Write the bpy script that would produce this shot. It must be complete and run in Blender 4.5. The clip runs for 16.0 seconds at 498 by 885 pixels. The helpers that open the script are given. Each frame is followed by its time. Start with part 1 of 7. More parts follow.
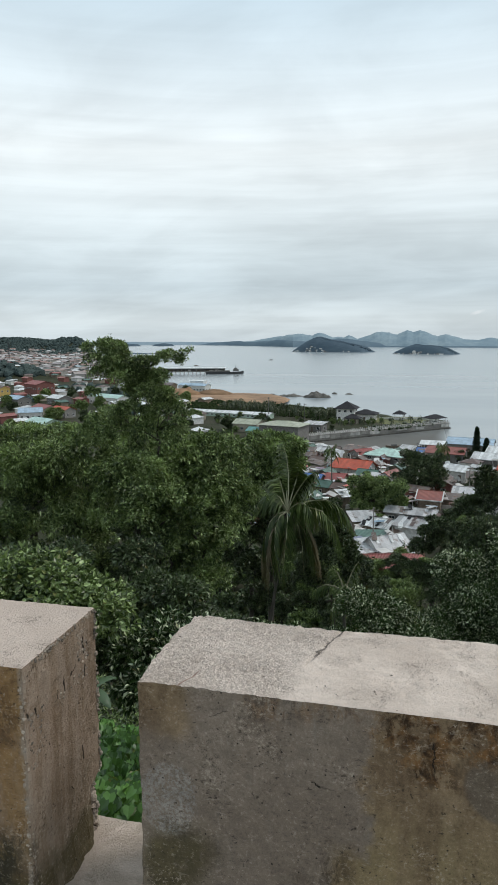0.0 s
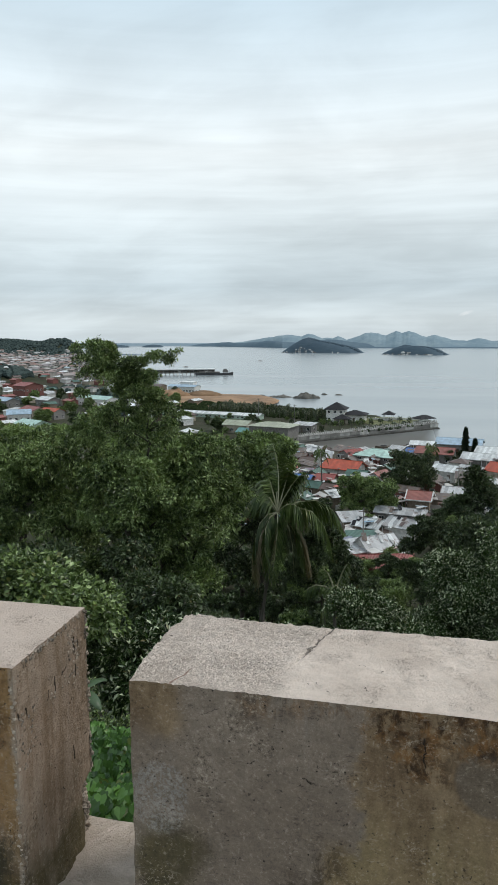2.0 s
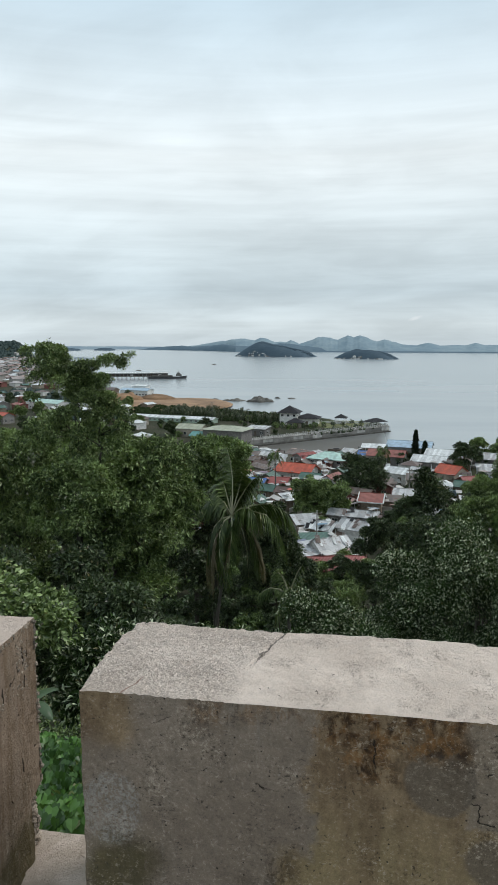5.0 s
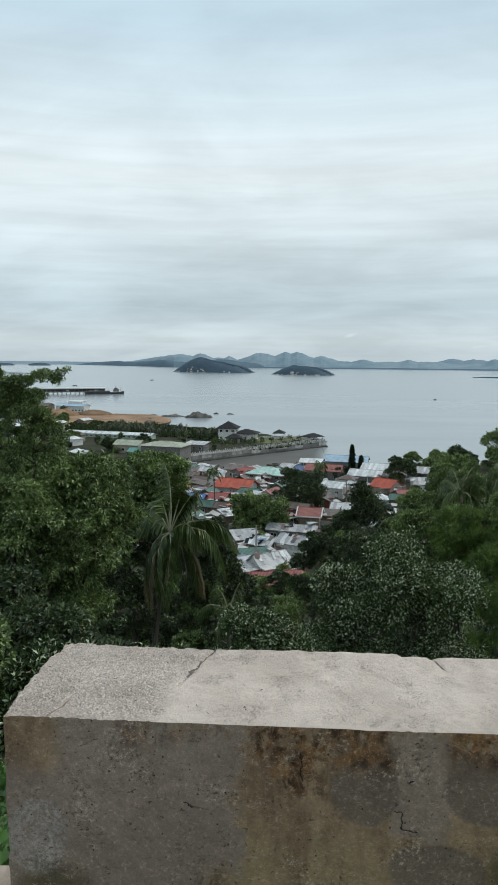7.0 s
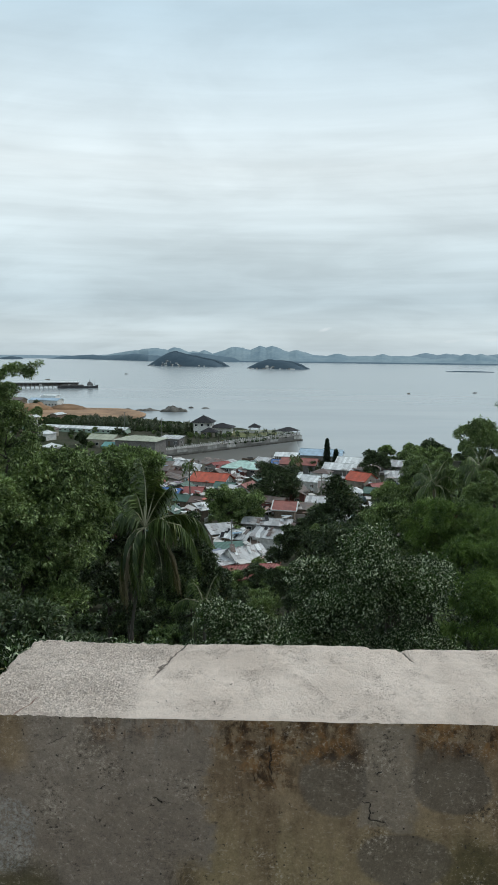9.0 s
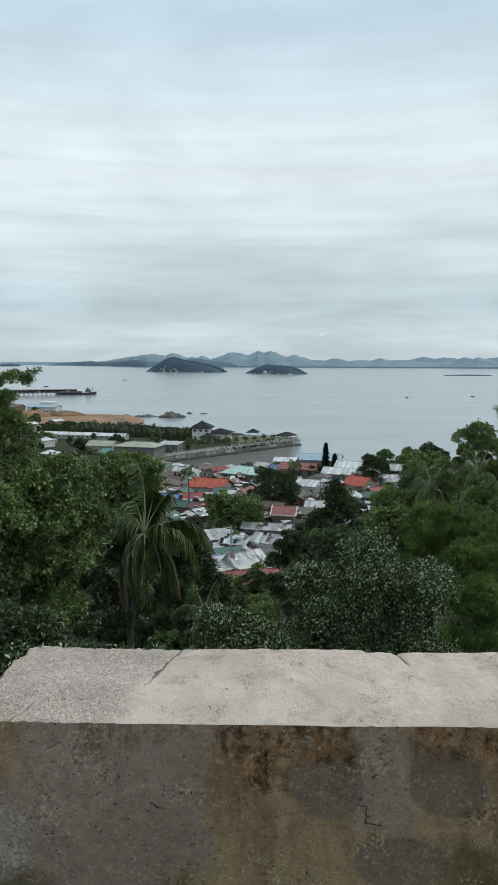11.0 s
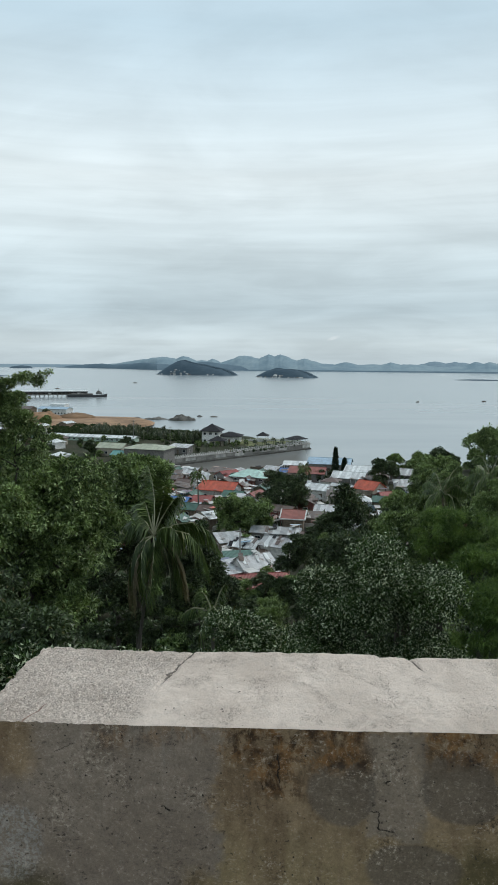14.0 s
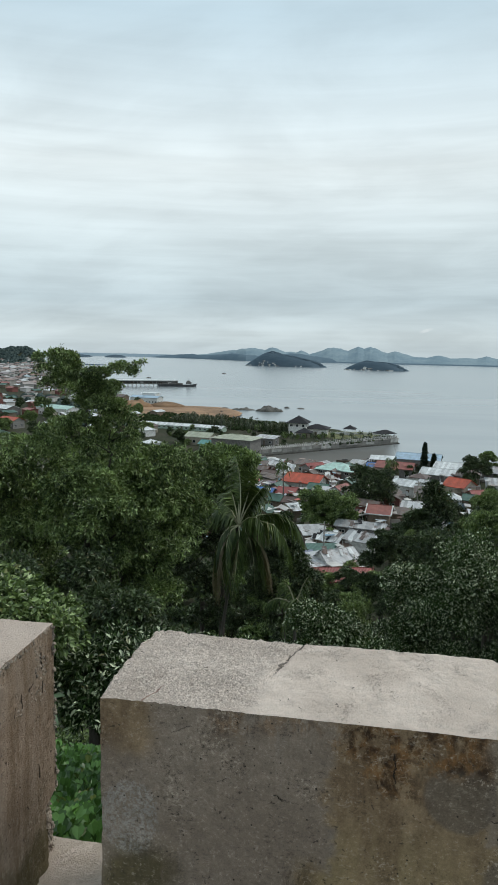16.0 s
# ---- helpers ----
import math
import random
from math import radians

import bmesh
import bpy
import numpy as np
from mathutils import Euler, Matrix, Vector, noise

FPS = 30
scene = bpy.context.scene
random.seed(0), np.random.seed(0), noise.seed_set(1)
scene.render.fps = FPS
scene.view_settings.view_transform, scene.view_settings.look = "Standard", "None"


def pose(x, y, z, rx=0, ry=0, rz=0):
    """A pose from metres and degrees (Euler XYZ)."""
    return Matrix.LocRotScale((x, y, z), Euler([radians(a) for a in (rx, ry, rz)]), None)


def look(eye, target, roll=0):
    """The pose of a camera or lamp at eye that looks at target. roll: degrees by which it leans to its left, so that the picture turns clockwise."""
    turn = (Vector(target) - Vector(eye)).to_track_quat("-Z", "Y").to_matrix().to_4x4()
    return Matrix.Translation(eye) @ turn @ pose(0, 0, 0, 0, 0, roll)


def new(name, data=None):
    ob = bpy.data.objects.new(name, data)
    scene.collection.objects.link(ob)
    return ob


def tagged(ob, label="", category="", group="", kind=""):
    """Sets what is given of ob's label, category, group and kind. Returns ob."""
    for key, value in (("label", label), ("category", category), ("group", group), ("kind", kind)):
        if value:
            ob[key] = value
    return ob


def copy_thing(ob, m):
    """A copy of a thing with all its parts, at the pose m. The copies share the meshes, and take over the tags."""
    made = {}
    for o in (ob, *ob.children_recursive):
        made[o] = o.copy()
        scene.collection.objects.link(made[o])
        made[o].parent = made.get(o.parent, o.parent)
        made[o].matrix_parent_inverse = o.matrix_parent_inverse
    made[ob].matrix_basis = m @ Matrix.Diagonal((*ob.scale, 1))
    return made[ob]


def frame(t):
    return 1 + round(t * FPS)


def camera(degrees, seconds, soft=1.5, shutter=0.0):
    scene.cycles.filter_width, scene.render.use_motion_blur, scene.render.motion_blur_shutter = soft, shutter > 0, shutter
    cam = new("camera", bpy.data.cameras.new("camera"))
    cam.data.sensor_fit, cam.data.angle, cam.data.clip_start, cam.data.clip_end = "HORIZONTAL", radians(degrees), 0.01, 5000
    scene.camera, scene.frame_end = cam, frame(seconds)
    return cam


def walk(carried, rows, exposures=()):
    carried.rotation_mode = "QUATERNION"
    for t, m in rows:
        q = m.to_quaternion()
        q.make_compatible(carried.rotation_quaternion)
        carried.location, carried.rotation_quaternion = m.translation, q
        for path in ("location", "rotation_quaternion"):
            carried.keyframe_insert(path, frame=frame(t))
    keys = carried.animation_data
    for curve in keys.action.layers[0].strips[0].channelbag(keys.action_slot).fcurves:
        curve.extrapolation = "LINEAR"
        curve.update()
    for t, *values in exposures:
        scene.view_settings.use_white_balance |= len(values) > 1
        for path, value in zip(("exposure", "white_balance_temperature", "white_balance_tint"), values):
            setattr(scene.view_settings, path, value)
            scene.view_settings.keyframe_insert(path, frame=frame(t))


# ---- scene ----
cam = camera(40.4, 16.0, soft=0.45)
PATH = [
    (0, (0.48, -1.011, 42.025), (0.012, 0.909, 41.721), -0.2),
    (0.5, (0.477, -1.005, 42.022), (0.021, 0.918, 41.718), -0.1),
    (1, (0.48, -1.008, 42.023), (0.036, 0.918, 41.718), -0.2),
    (1.5, (0.481, -1.009, 42.02), (0.04, 0.918, 41.715), -0.4),
    (2, (0.48, -1.015, 42.02), (0.041, 0.912, 41.719), -0.3),
    (2.5, (0.476, -1.015, 42.017), (0.057, 0.918, 41.722), 0.4),
    (3, (0.473, -1.014, 42.017), (0.082, 0.923, 41.708), 0.4),
    (5.5, (0.488, -1.019, 42.028), (0.207, 0.941, 41.747), 0.2),
    (6, (0.49, -1.029, 42.031), (0.241, 0.937, 41.762), 0.5),
    (6.5, (0.499, -1.035, 42.035), (0.3, 0.938, 41.779), 0.5),
    (7, (0.51, -1.033, 42.034), (0.383, 0.948, 41.789), 0.3),
    (7.5, (0.517, -1.034, 42.037), (0.427, 0.948, 41.787), 0.1),
    (8, (0.521, -1.034, 42.037), (0.458, 0.949, 41.785), 0.2),
    (8.5, (0.523, -1.038, 42.04), (0.478, 0.946, 41.79), 0.5),
    (9, (0.522, -1.032, 42.036), (0.468, 0.95, 41.774), 0.4),
    (11.5, (0.533, -1.038, 42.035), (0.48, 0.947, 41.795), -0.2),
    (12, (0.532, -1.04, 42.036), (0.473, 0.945, 41.801), -0.3),
    (12.5, (0.529, -1.039, 42.034), (0.465, 0.946, 41.799), -0.1),
    (13, (0.529, -1.036, 42.034), (0.451, 0.948, 41.793), -0.3),
    (13.5, (0.526, -1.037, 42.035), (0.449, 0.948, 41.797), -0.1),
    (14, (0.523, -1.034, 42.033), (0.444, 0.95, 41.796), 0.3),
    (14.5, (0.517, -1.038, 42.034), (0.433, 0.947, 41.804), 0.6),
    (15, (0.509, -1.042, 42.034), (0.387, 0.941, 41.801), 0.6),
    (15.5, (0.495, -1.038, 42.033), (0.295, 0.936, 41.782), 0.5),
    (16, (0.457, -1.029, 42.03), (0.126, 0.925, 41.766), 1.0),
]
walk(cam, [(t, look(eye, aim, roll)) for t, eye, aim, roll in PATH], [(0.0, 0.02, 6640, 13), (3.0, 0.02, 6640, 13), (5.5, 0.0, 6560, 12), (7.5, -0.09, 6450, 10), (14.0, -0.09, 6450, 10), (15.5, -0.10, 6480, 10), (16.0, -0.08, 6550, 10)])

# ---- world and sun: an overcast day over a bay ----
SUN_ELEV, SUN_TURN = 52.0, 62.0     # degrees; turn from +y towards +x


class Nodes:
    """Short hand for node trees."""

    def __init__(self, tree):
        self.t = tree
        tree.nodes.clear()

    def n(self, kind, values=None, op=""):
        nd = self.t.nodes.new(kind)
        if op:
            nd.operation = op
        for k, v in (values or {}).items():
            self.put(nd.inputs[k], v)
        return nd

    def put(self, sock, v):
        if isinstance(v, bpy.types.NodeSocket):
            self.t.links.new(v, sock)
        elif isinstance(v, (tuple, list)) and len(v) == 3 and sock.type == "RGBA":
            sock.default_value = (*v, 1)
        else:
            sock.default_value = v

    def math(self, op, a, b=0.0, c=0.0, clamp=False):
        nd = self.n("ShaderNodeMath", {0: a, 1: b, 2: c}, op)
        nd.use_clamp = clamp
        return nd.outputs[0]

    def vec(self, op, a, b=(0, 0, 0)):
        return self.n("ShaderNodeVectorMath", {0: a, 1: b}, op).outputs[0]

    def mix(self, f, a, b, blend="MIX"):
        nd = self.n("ShaderNodeMix")
        nd.data_type, nd.blend_type = "RGBA", blend
        for i, v in ((0, f), (6, a), (7, b)):
            self.put(nd.inputs[i], v)
        return nd.outputs[2]

    def noise(self, v, scale, detail=4.0, rough=0.55, distort=0.0):
        return self.n("ShaderNodeTexNoise", {"Vector": v, "Scale": scale, "Detail": detail, "Roughness": rough, "Distortion": distort}).outputs[0]

    def ramp(self, v, *stops):
        nd = self.n("ShaderNodeValToRGB", {0: v})
        el = nd.color_ramp.elements
        while len(el) < len(stops):
            el.new(0.5)
        for e, (p, c) in zip(el, stops):
            e.position = p
            e.color = (c, c, c, 1) if isinstance(c, (int, float)) else (*c, 1)
        return nd.outputs[0]

    def span(self, v, a, b, lo=0.0, hi=1.0):
        nd = self.n("ShaderNodeMapRange", {0: v, 1: a, 2: b, 3: lo, 4: hi})
        nd.interpolation_type = "SMOOTHSTEP"
        return nd.outputs[0]

    def xyz(self, v):
        o = self.n("ShaderNodeSeparateXYZ", {0: v}).outputs
        return o[0], o[1], o[2]

    def join(self, x, y, z):
        return self.n("ShaderNodeCombineXYZ", {0: x, 1: y, 2: z}).outputs[0]

    def bump(self, h, strength, dist):
        return self.n("ShaderNodeBump", {"Height": h, "Strength": strength, "Distance": dist}).outputs[0]


world = bpy.data.worlds.new("overcast_sky")
scene.world = world
world.use_nodes = True
w = Nodes(world.node_tree)
way = w.n("ShaderNodeTexCoord").outputs["Generated"]
wx, wy, wz = w.xyz(way)
up = w.math("MAXIMUM", wz, 0.0)
flat = w.math("DIVIDE", 1.0, w.math("ADD", up, 0.26))
plane = w.join(w.math("MULTIPLY", wx, flat), w.math("MULTIPLY", wy, flat), 0.3)
stretch = w.vec("MULTIPLY", plane, (0.75, 1.0, 1.0))
big = w.noise(stretch, 1.1, 3.0, 0.5, 0.5)
fine = w.noise(w.vec("MULTIPLY", plane, (0.6, 1.0, 1.0)), 3.0, 7.0, 0.54, 0.5)
low = w.noise(w.join(wx, wy, w.math("MULTIPLY", wz, 9.0)), 3.2, 4.0, 0.5, 0.6)
grad = w.ramp(up, (0.0, (0.58, 0.68, 0.72)), (0.026, (0.635, 0.735, 0.765)), (0.072, (0.545, 0.66, 0.71)), (0.13, (0.665, 0.785, 0.83)),
              (0.25, (0.86, 0.965, 0.995)), (0.42, (0.575, 0.735, 0.83)), (0.6, (0.54, 0.67, 0.76)), (1.0, (0.57, 0.68, 0.76)))
streaks = w.noise(w.join(w.math("MULTIPLY", wx, 1.3), w.math("MULTIPLY", wy, 1.3), w.math("MULTIPLY", wz, 26.0)), 1.6, 5.0, 0.55, 0.3)
shade = w.math("ADD", w.span(big, 0.3, 0.72, 0.93, 1.07), w.span(fine, 0.30, 0.70, -0.075, 0.07))
shade = w.math("ADD", shade, w.math("MULTIPLY", w.span(streaks, 0.3, 0.7, -0.055, 0.055), w.span(up, 0.22, 0.45, 1.0, 0.3)))
shade = w.math("ADD", shade, w.math("MULTIPLY", w.span(low, 0.3, 0.7, -0.02, 0.02), w.span(up, 0.12, 0.3, 1.0, 0.0)))
cloud = w.mix(1.0, grad, w.join(shade, shade, shade), "MULTIPLY")
ruffle = w.noise(way, 60.0, 4.0, 0.6)


def puff(turn_, rise_, half_w, half_h, lean_):
    """A small bright cloud in the given direction (degrees)."""
    u = w.math("SUBTRACT", w.math("DIVIDE", wx, wy), math.tan(radians(turn_)))
    v = w.math("SUBTRACT", w.math("SUBTRACT", wz, math.sin(radians(rise_))), w.math("MULTIPLY", u, lean_))
    d = w.math("ADD", w.math("POWER", w.math("DIVIDE", u, half_w), 2.0), w.math("POWER", w.math("DIVIDE", v, half_h), 2.0))
    return w.math("MULTIPLY", w.span(w.math("ADD", d, w.math("MULTIPLY", ruffle, 1.6)), 0.7, 1.7, 1.0, 0.0), w.math("GREATER_THAN", wy, 0.2))


puffs = w.math("MAXIMUM", puff(4.7, 1.98, 0.013, 0.0036, 0.28), w.math("MULTIPLY", w.math("MAXIMUM", puff(14.9, 1.05, 0.016, 0.003, 0.1), puff(17.9, 1.15, 0.014, 0.0035, 0.1)), 0.5))
cloud = w.mix(w.math("MULTIPLY", puffs, 0.55), cloud, (0.80, 0.86, 0.88))
air = w.n("ShaderNodeTexSky")
air.sky_type, air.sun_disc, air.sun_elevation, air.sun_rotation = "NISHITA", False, radians(SUN_ELEV), radians(SUN_TURN)
blue = w.mix(1.0, air.outputs[0], (0.06, 0.06, 0.06), "MULTIPLY")
sky = w.mix(w.span(fine, 0.55, 0.9, 0.985, 0.93), blue, cloud)
w.n("ShaderNodeOutputWorld", {0: w.n("ShaderNodeBackground", {0: sky, 1: 1.0}).outputs[0]})

sun = new("sun", bpy.data.lights.new("sun", "SUN"))
sun.data.energy, sun.data.angle, sun.data.color = 1.45, radians(22), (1.0, 0.965, 0.91)
se, sr = radians(SUN_ELEV), radians(SUN_TURN)
sun.matrix_world = look((math.sin(sr) * math.cos(se) * 200, math.cos(sr) * math.cos(se) * 200, math.sin(se) * 200), (0, 0, 0))


# ---- materials ----
def material(name):
    m = bpy.data.materials.new(name)
    m.use_nodes = True
    return m, Nodes(m.node_tree)


def finish(k, color, rough, normal=None, metal=0.0, spec=0.5, extra=None):
    v = {"Base Color": color, "Roughness": rough, "Metallic": metal, "Specular IOR Level": spec}
    if normal is not None:
        v["Normal"] = normal
    v.update(extra or {})
    k.n("ShaderNodeOutputMaterial", {0: k.n("ShaderNodeBsdfPrincipled", v).outputs[0]})


def obj_coord(k):
    return k.n("ShaderNodeTexCoord").outputs["Object"]


def mat_plain(name, color, rough=0.7, var=0.18, scale=1.5, bump=0.15, metal=0.0):
    """A weathered plain surface: patches, grain and a little relief, varied from object to object."""
    m, k = material(name)
    c = obj_coord(k)
    rnd = k.n("ShaderNodeObjectInfo").outputs["Random"]
    a = k.noise(c, scale, 4.0)
    b = k.noise(c, scale * 11, 3.0)
    f = k.math("ADD", k.span(a, 0.3, 0.7, 1 - var, 1 + var), k.span(b, 0.3, 0.7, -var * 0.4, var * 0.4))
    f = k.math("MULTIPLY", f, k.span(rnd, 0, 1, 1 - var * 0.7, 1 + var * 0.7))
    finish(k, k.mix(1.0, color, k.join(f, f, f), "MULTIPLY"), rough, k.bump(b, bump, 0.05), metal)
    return m


def mat_roof(name, color, rust=0.3, rough=0.45, sheets=0.10):
    """Painted corrugated sheet: ribs down the slope, sheet to sheet differences, rust."""
    m, k = material(name)
    c = obj_coord(k)
    x, y, z = k.xyz(c)
    rnd = k.n("ShaderNodeObjectInfo").outputs["Random"]
    cr = k.vec("ADD", c, k.join(k.math("MULTIPLY", rnd, 90.0), k.math("MULTIPLY", rnd, 37.0), 0.0))
    sheet = k.n("ShaderNodeTexWhiteNoise", {"Vector": k.join(k.math("FLOOR", k.math("MULTIPLY", k.math("ADD", x, k.math("MULTIPLY", rnd, 40.0)), 1.2)), k.math("GREATER_THAN", y, 0.0), 0.0)}).outputs[0]
    big = k.noise(cr, 0.7, 4.0, 0.6)
    fine = k.noise(cr, 9.0, 4.0, 0.6)
    f = k.math("ADD", k.span(big, 0.3, 0.7, 0.78, 1.15), k.span(sheet, 0, 1, -sheets, sheets))
    col = k.mix(1.0, color, k.join(f, f, f), "MULTIPLY")
    mask = k.span(k.math("ADD", k.math("MULTIPLY", big, 0.6), k.math("MULTIPLY", fine, 0.4)), 0.64 - rust * 0.3, 0.78 - rust * 0.25, 0.0, 0.85)
    col = k.mix(mask, col, k.mix(fine, (0.075, 0.045, 0.030), (0.185, 0.108, 0.070)))
    ribs = k.math("SINE", k.math("MULTIPLY", x, 2 * math.pi / 0.25))
    finish(k, col, k.span(mask, 0, 1, rough, 0.85), k.bump(ribs, 0.5, 0.03), 0.0)
    return m


def mat_leaf(name, dark, light, rough=0.42, glow=0.22, spec=0.5, glint=None):
    """Leaves: each its own green, glossy on the face, with light passing through; a share of them can take a pale sky
    glint as colour.
    """
    m, k = material(name)
    r = k.n("ShaderNodeNewGeometry").outputs["Random Per Island"]
    c = obj_coord(k)
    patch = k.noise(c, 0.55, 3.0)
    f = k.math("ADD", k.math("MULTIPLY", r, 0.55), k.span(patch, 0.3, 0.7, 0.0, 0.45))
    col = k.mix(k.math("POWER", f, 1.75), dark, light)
    if glint:
        # sky glints off glossy faces, given to random leaves as base colour
        col = k.mix(k.math("MULTIPLY", k.math("LESS_THAN", k.math("FRACT", k.math("MULTIPLY", r, 7.31)), 0.19), 0.85), col, glint)
    old = k.math("GREATER_THAN", r, 0.975)
    col = k.mix(k.math("MULTIPLY", old, 0.6), col, (0.16, 0.12, 0.04))
    p = k.n("ShaderNodeBsdfPrincipled", {"Base Color": col, "Roughness": rough, "Specular IOR Level": spec, "Normal": k.bump(k.noise(c, 14.0, 2.0), 0.3, 0.02)}).outputs[0]
    tr = k.n("ShaderNodeBsdfTranslucent", {"Color": k.mix(0.5, col, (0.10, 0.16, 0.02))}).outputs[0]
    k.n("ShaderNodeOutputMaterial", {0: k.n("ShaderNodeMixShader", {0: glow, 1: p, 2: tr}).outputs[0]})
    return m


def mat_bark(name, a, b):
    m, k = material(name)
    c = obj_coord(k)
    n1 = k.noise(k.vec("MULTIPLY", c, (9, 9, 2.0)), 1.0, 5.0, 0.65)
    n2 = k.noise(c, 0.8, 3.0)
    finish(k, k.mix(k.math("MULTIPLY", k.math("ADD", n1, n2), 0.5), a, b), 0.9, k.bump(n1, 0.6, 0.05))
    return m


TOP = 41.4        # z of the top of the merlons


def mat_concrete():
    """Old rendered concrete: pale dusty top with a gravelly end and sky light put into its colour, grey faces with
    ochre run-off, rust under the edge, darker mortar patches and moss.
    """
    m, k = material("old_concrete")
    c = obj_coord(k)
    x, y, z = k.xyz(c)
    warp = k.n("ShaderNodeTexNoise", {"Vector": c, "Scale": 9.0, "Detail": 6.0, "Roughness": 0.62}).outputs["Color"]
    wq = k.vec("ADD", c, k.vec("MULTIPLY", k.vec("SUBTRACT", warp, (0.5, 0.5, 0.5)), (0.13, 0.13, 0.13)))
    qx, qy, qz = k.xyz(wq)
    px_, py_, pz_ = k.xyz(k.vec("ADD", c, k.vec("MULTIPLY", k.vec("SUBTRACT", warp, (0.5, 0.5, 0.5)), (0.035, 0.035, 0.035))))
    grain = k.noise(c, 330.0, 4.0, 0.7)
    grit = k.noise(c, 150.0, 5.0, 0.7)
    mid = k.noise(c, 36.0, 5.0, 0.65)
    big = k.noise(c, 5.5, 4.0, 0.6)
    streak = k.noise(k.vec("MULTIPLY", c, (30.0, 30.0, 2.2)), 1.0, 5.0, 0.65)
    trowel = k.noise(k.vec("MULTIPLY", c, (22.0, 22.0, 90.0)), 1.0, 4.0, 0.6)

    blot0 = k.noise(k.vec("MULTIPLY", c, (18.0, 18.0, 9.0)), 1.0, 6.0, 0.7, 0.6)

    def blob(x0, x1, z0, z1, soft=0.010):
        a = k.math("MULTIPLY", k.span(qx, x0 - soft, x0 + soft), k.span(qx, x1 - soft, x1 + soft, 1.0, 0.0))
        return k.math("MULTIPLY", a, k.math("MULTIPLY", k.span(qz, z0 - soft, z0 + soft), k.span(qz, z1 - soft, z1 + soft, 1.0, 0.0)))

    def oval(cx, cz, rx, rz):
        a = k.math("DIVIDE", k.math("SUBTRACT", px_, cx), rx)
        b = k.math("DIVIDE", k.math("SUBTRACT", pz_, cz), rz)
        return k.span(k.math("ADD", k.math("MULTIPLY", a, a), k.math("MULTIPLY", b, b)), 0.8, 1.15, 1.0, 0.0)

    def most(*masks):
        out = masks[0]
        for q in masks[1:]:
            out = k.math("MAXIMUM", out, q)
        return out

    # up-facing skin is coloured paler, for dust and for sky light falling on it
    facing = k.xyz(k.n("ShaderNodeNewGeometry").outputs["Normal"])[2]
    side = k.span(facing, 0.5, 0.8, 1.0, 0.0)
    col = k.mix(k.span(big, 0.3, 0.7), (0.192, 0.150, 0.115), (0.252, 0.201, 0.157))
    col = k.mix(k.span(streak, 0.55, 0.75, 0.0, 0.35), col, (0.25, 0.225, 0.20))
    # ochre run-off zones
    ochre = k.mix(k.span(k.math("ADD", k.math("MULTIPLY", blot0, 0.62), k.math("MULTIPLY", streak, 0.38)), 0.34, 0.66), (0.125, 0.080, 0.043), (0.272, 0.192, 0.112))
    zone = most(blob(0.425, 2.2, 40.0, 41.5), blob(0.345, 0.6, 40.0, 41.125, 0.02), blob(-0.06, 0.095, 41.30, 41.5, 0.03),
                k.math("MULTIPLY", blob(-3.0, -0.24, 40.0, 41.5, 0.008), 0.3))
    ochre = k.mix(k.math("MULTIPLY", k.span(z, 41.28, 41.10), k.span(streak, 0.35, 0.6, 0.35, 0.9)), ochre, (0.240, 0.180, 0.090))
    col = k.mix(k.math("MULTIPLY", zone, 0.88), col, ochre)
    # warm stained render of the short merlon
    stain = k.math("MULTIPLY", k.span(x, -0.20, -0.21), k.span(k.math("ADD", k.math("MULTIPLY", streak, 0.75), k.math("MULTIPLY", big, 0.25)), 0.30, 0.50, 0.45, 1.0))
    col = k.mix(stain, col, k.mix(k.span(k.math("ADD", k.math("MULTIPLY", streak, 0.5), k.math("MULTIPLY", blot0, 0.5)), 0.38, 0.62), (0.335, 0.255, 0.190), (0.200, 0.138, 0.090)))
    orange = k.math("MULTIPLY", k.span(x, -0.238, -0.246), k.span(y, 0.10, 0.08))
    col = k.mix(k.math("MULTIPLY", orange, k.span(blot0, 0.35, 0.6, 0.3, 0.9)), col, k.mix(mid, (0.19, 0.105, 0.04), (0.36, 0.225, 0.105)))
    # paler and darker mortar repairs
    col = k.mix(k.math("MULTIPLY", blob(0.697, 0.80, 41.19, 41.41), 0.85), col, k.mix(trowel, (0.200, 0.159, 0.121), (0.246, 0.199, 0.154)))
    patch = most(oval(0.645, 41.28, 0.064, 0.060), oval(0.672, 41.285, 0.035, 0.056), oval(0.845, 41.30, 0.062, 0.066), oval(0.870, 41.275, 0.050, 0.050), oval(0.775, 41.135, 0.084, 0.054), oval(1.2, 41.22, 0.10, 0.08))
    col = k.mix(k.math("MULTIPLY", patch, 0.82), col, k.mix(trowel, (0.106, 0.085, 0.064), (0.150, 0.121, 0.092)))
    # rust and black run-off under the edge
    blot = k.noise(k.vec("MULTIPLY", c, (36.0, 36.0, 20.0)), 1.0, 7.0, 0.76, 0.5)
    wet = most(blob(0.42, 0.70, 41.325, 41.5, 0.022), blob(0.80, 0.97, 41.335, 41.5, 0.02), k.math("MULTIPLY", blob(0.49, 0.57, 41.27, 41.5, 0.02), 1.0), k.math("MULTIPLY", blob(0.20, 0.42, 41.36, 41.5, 0.015), 0.5), k.math("MULTIPLY", blob(-0.6, -0.262, 41.2, 41.5, 0.03), 0.55), blob(1.05, 2.2, 41.34, 41.5, 0.02))
    run = k.math("MULTIPLY", k.span(blot, 0.42, 0.54), wet)
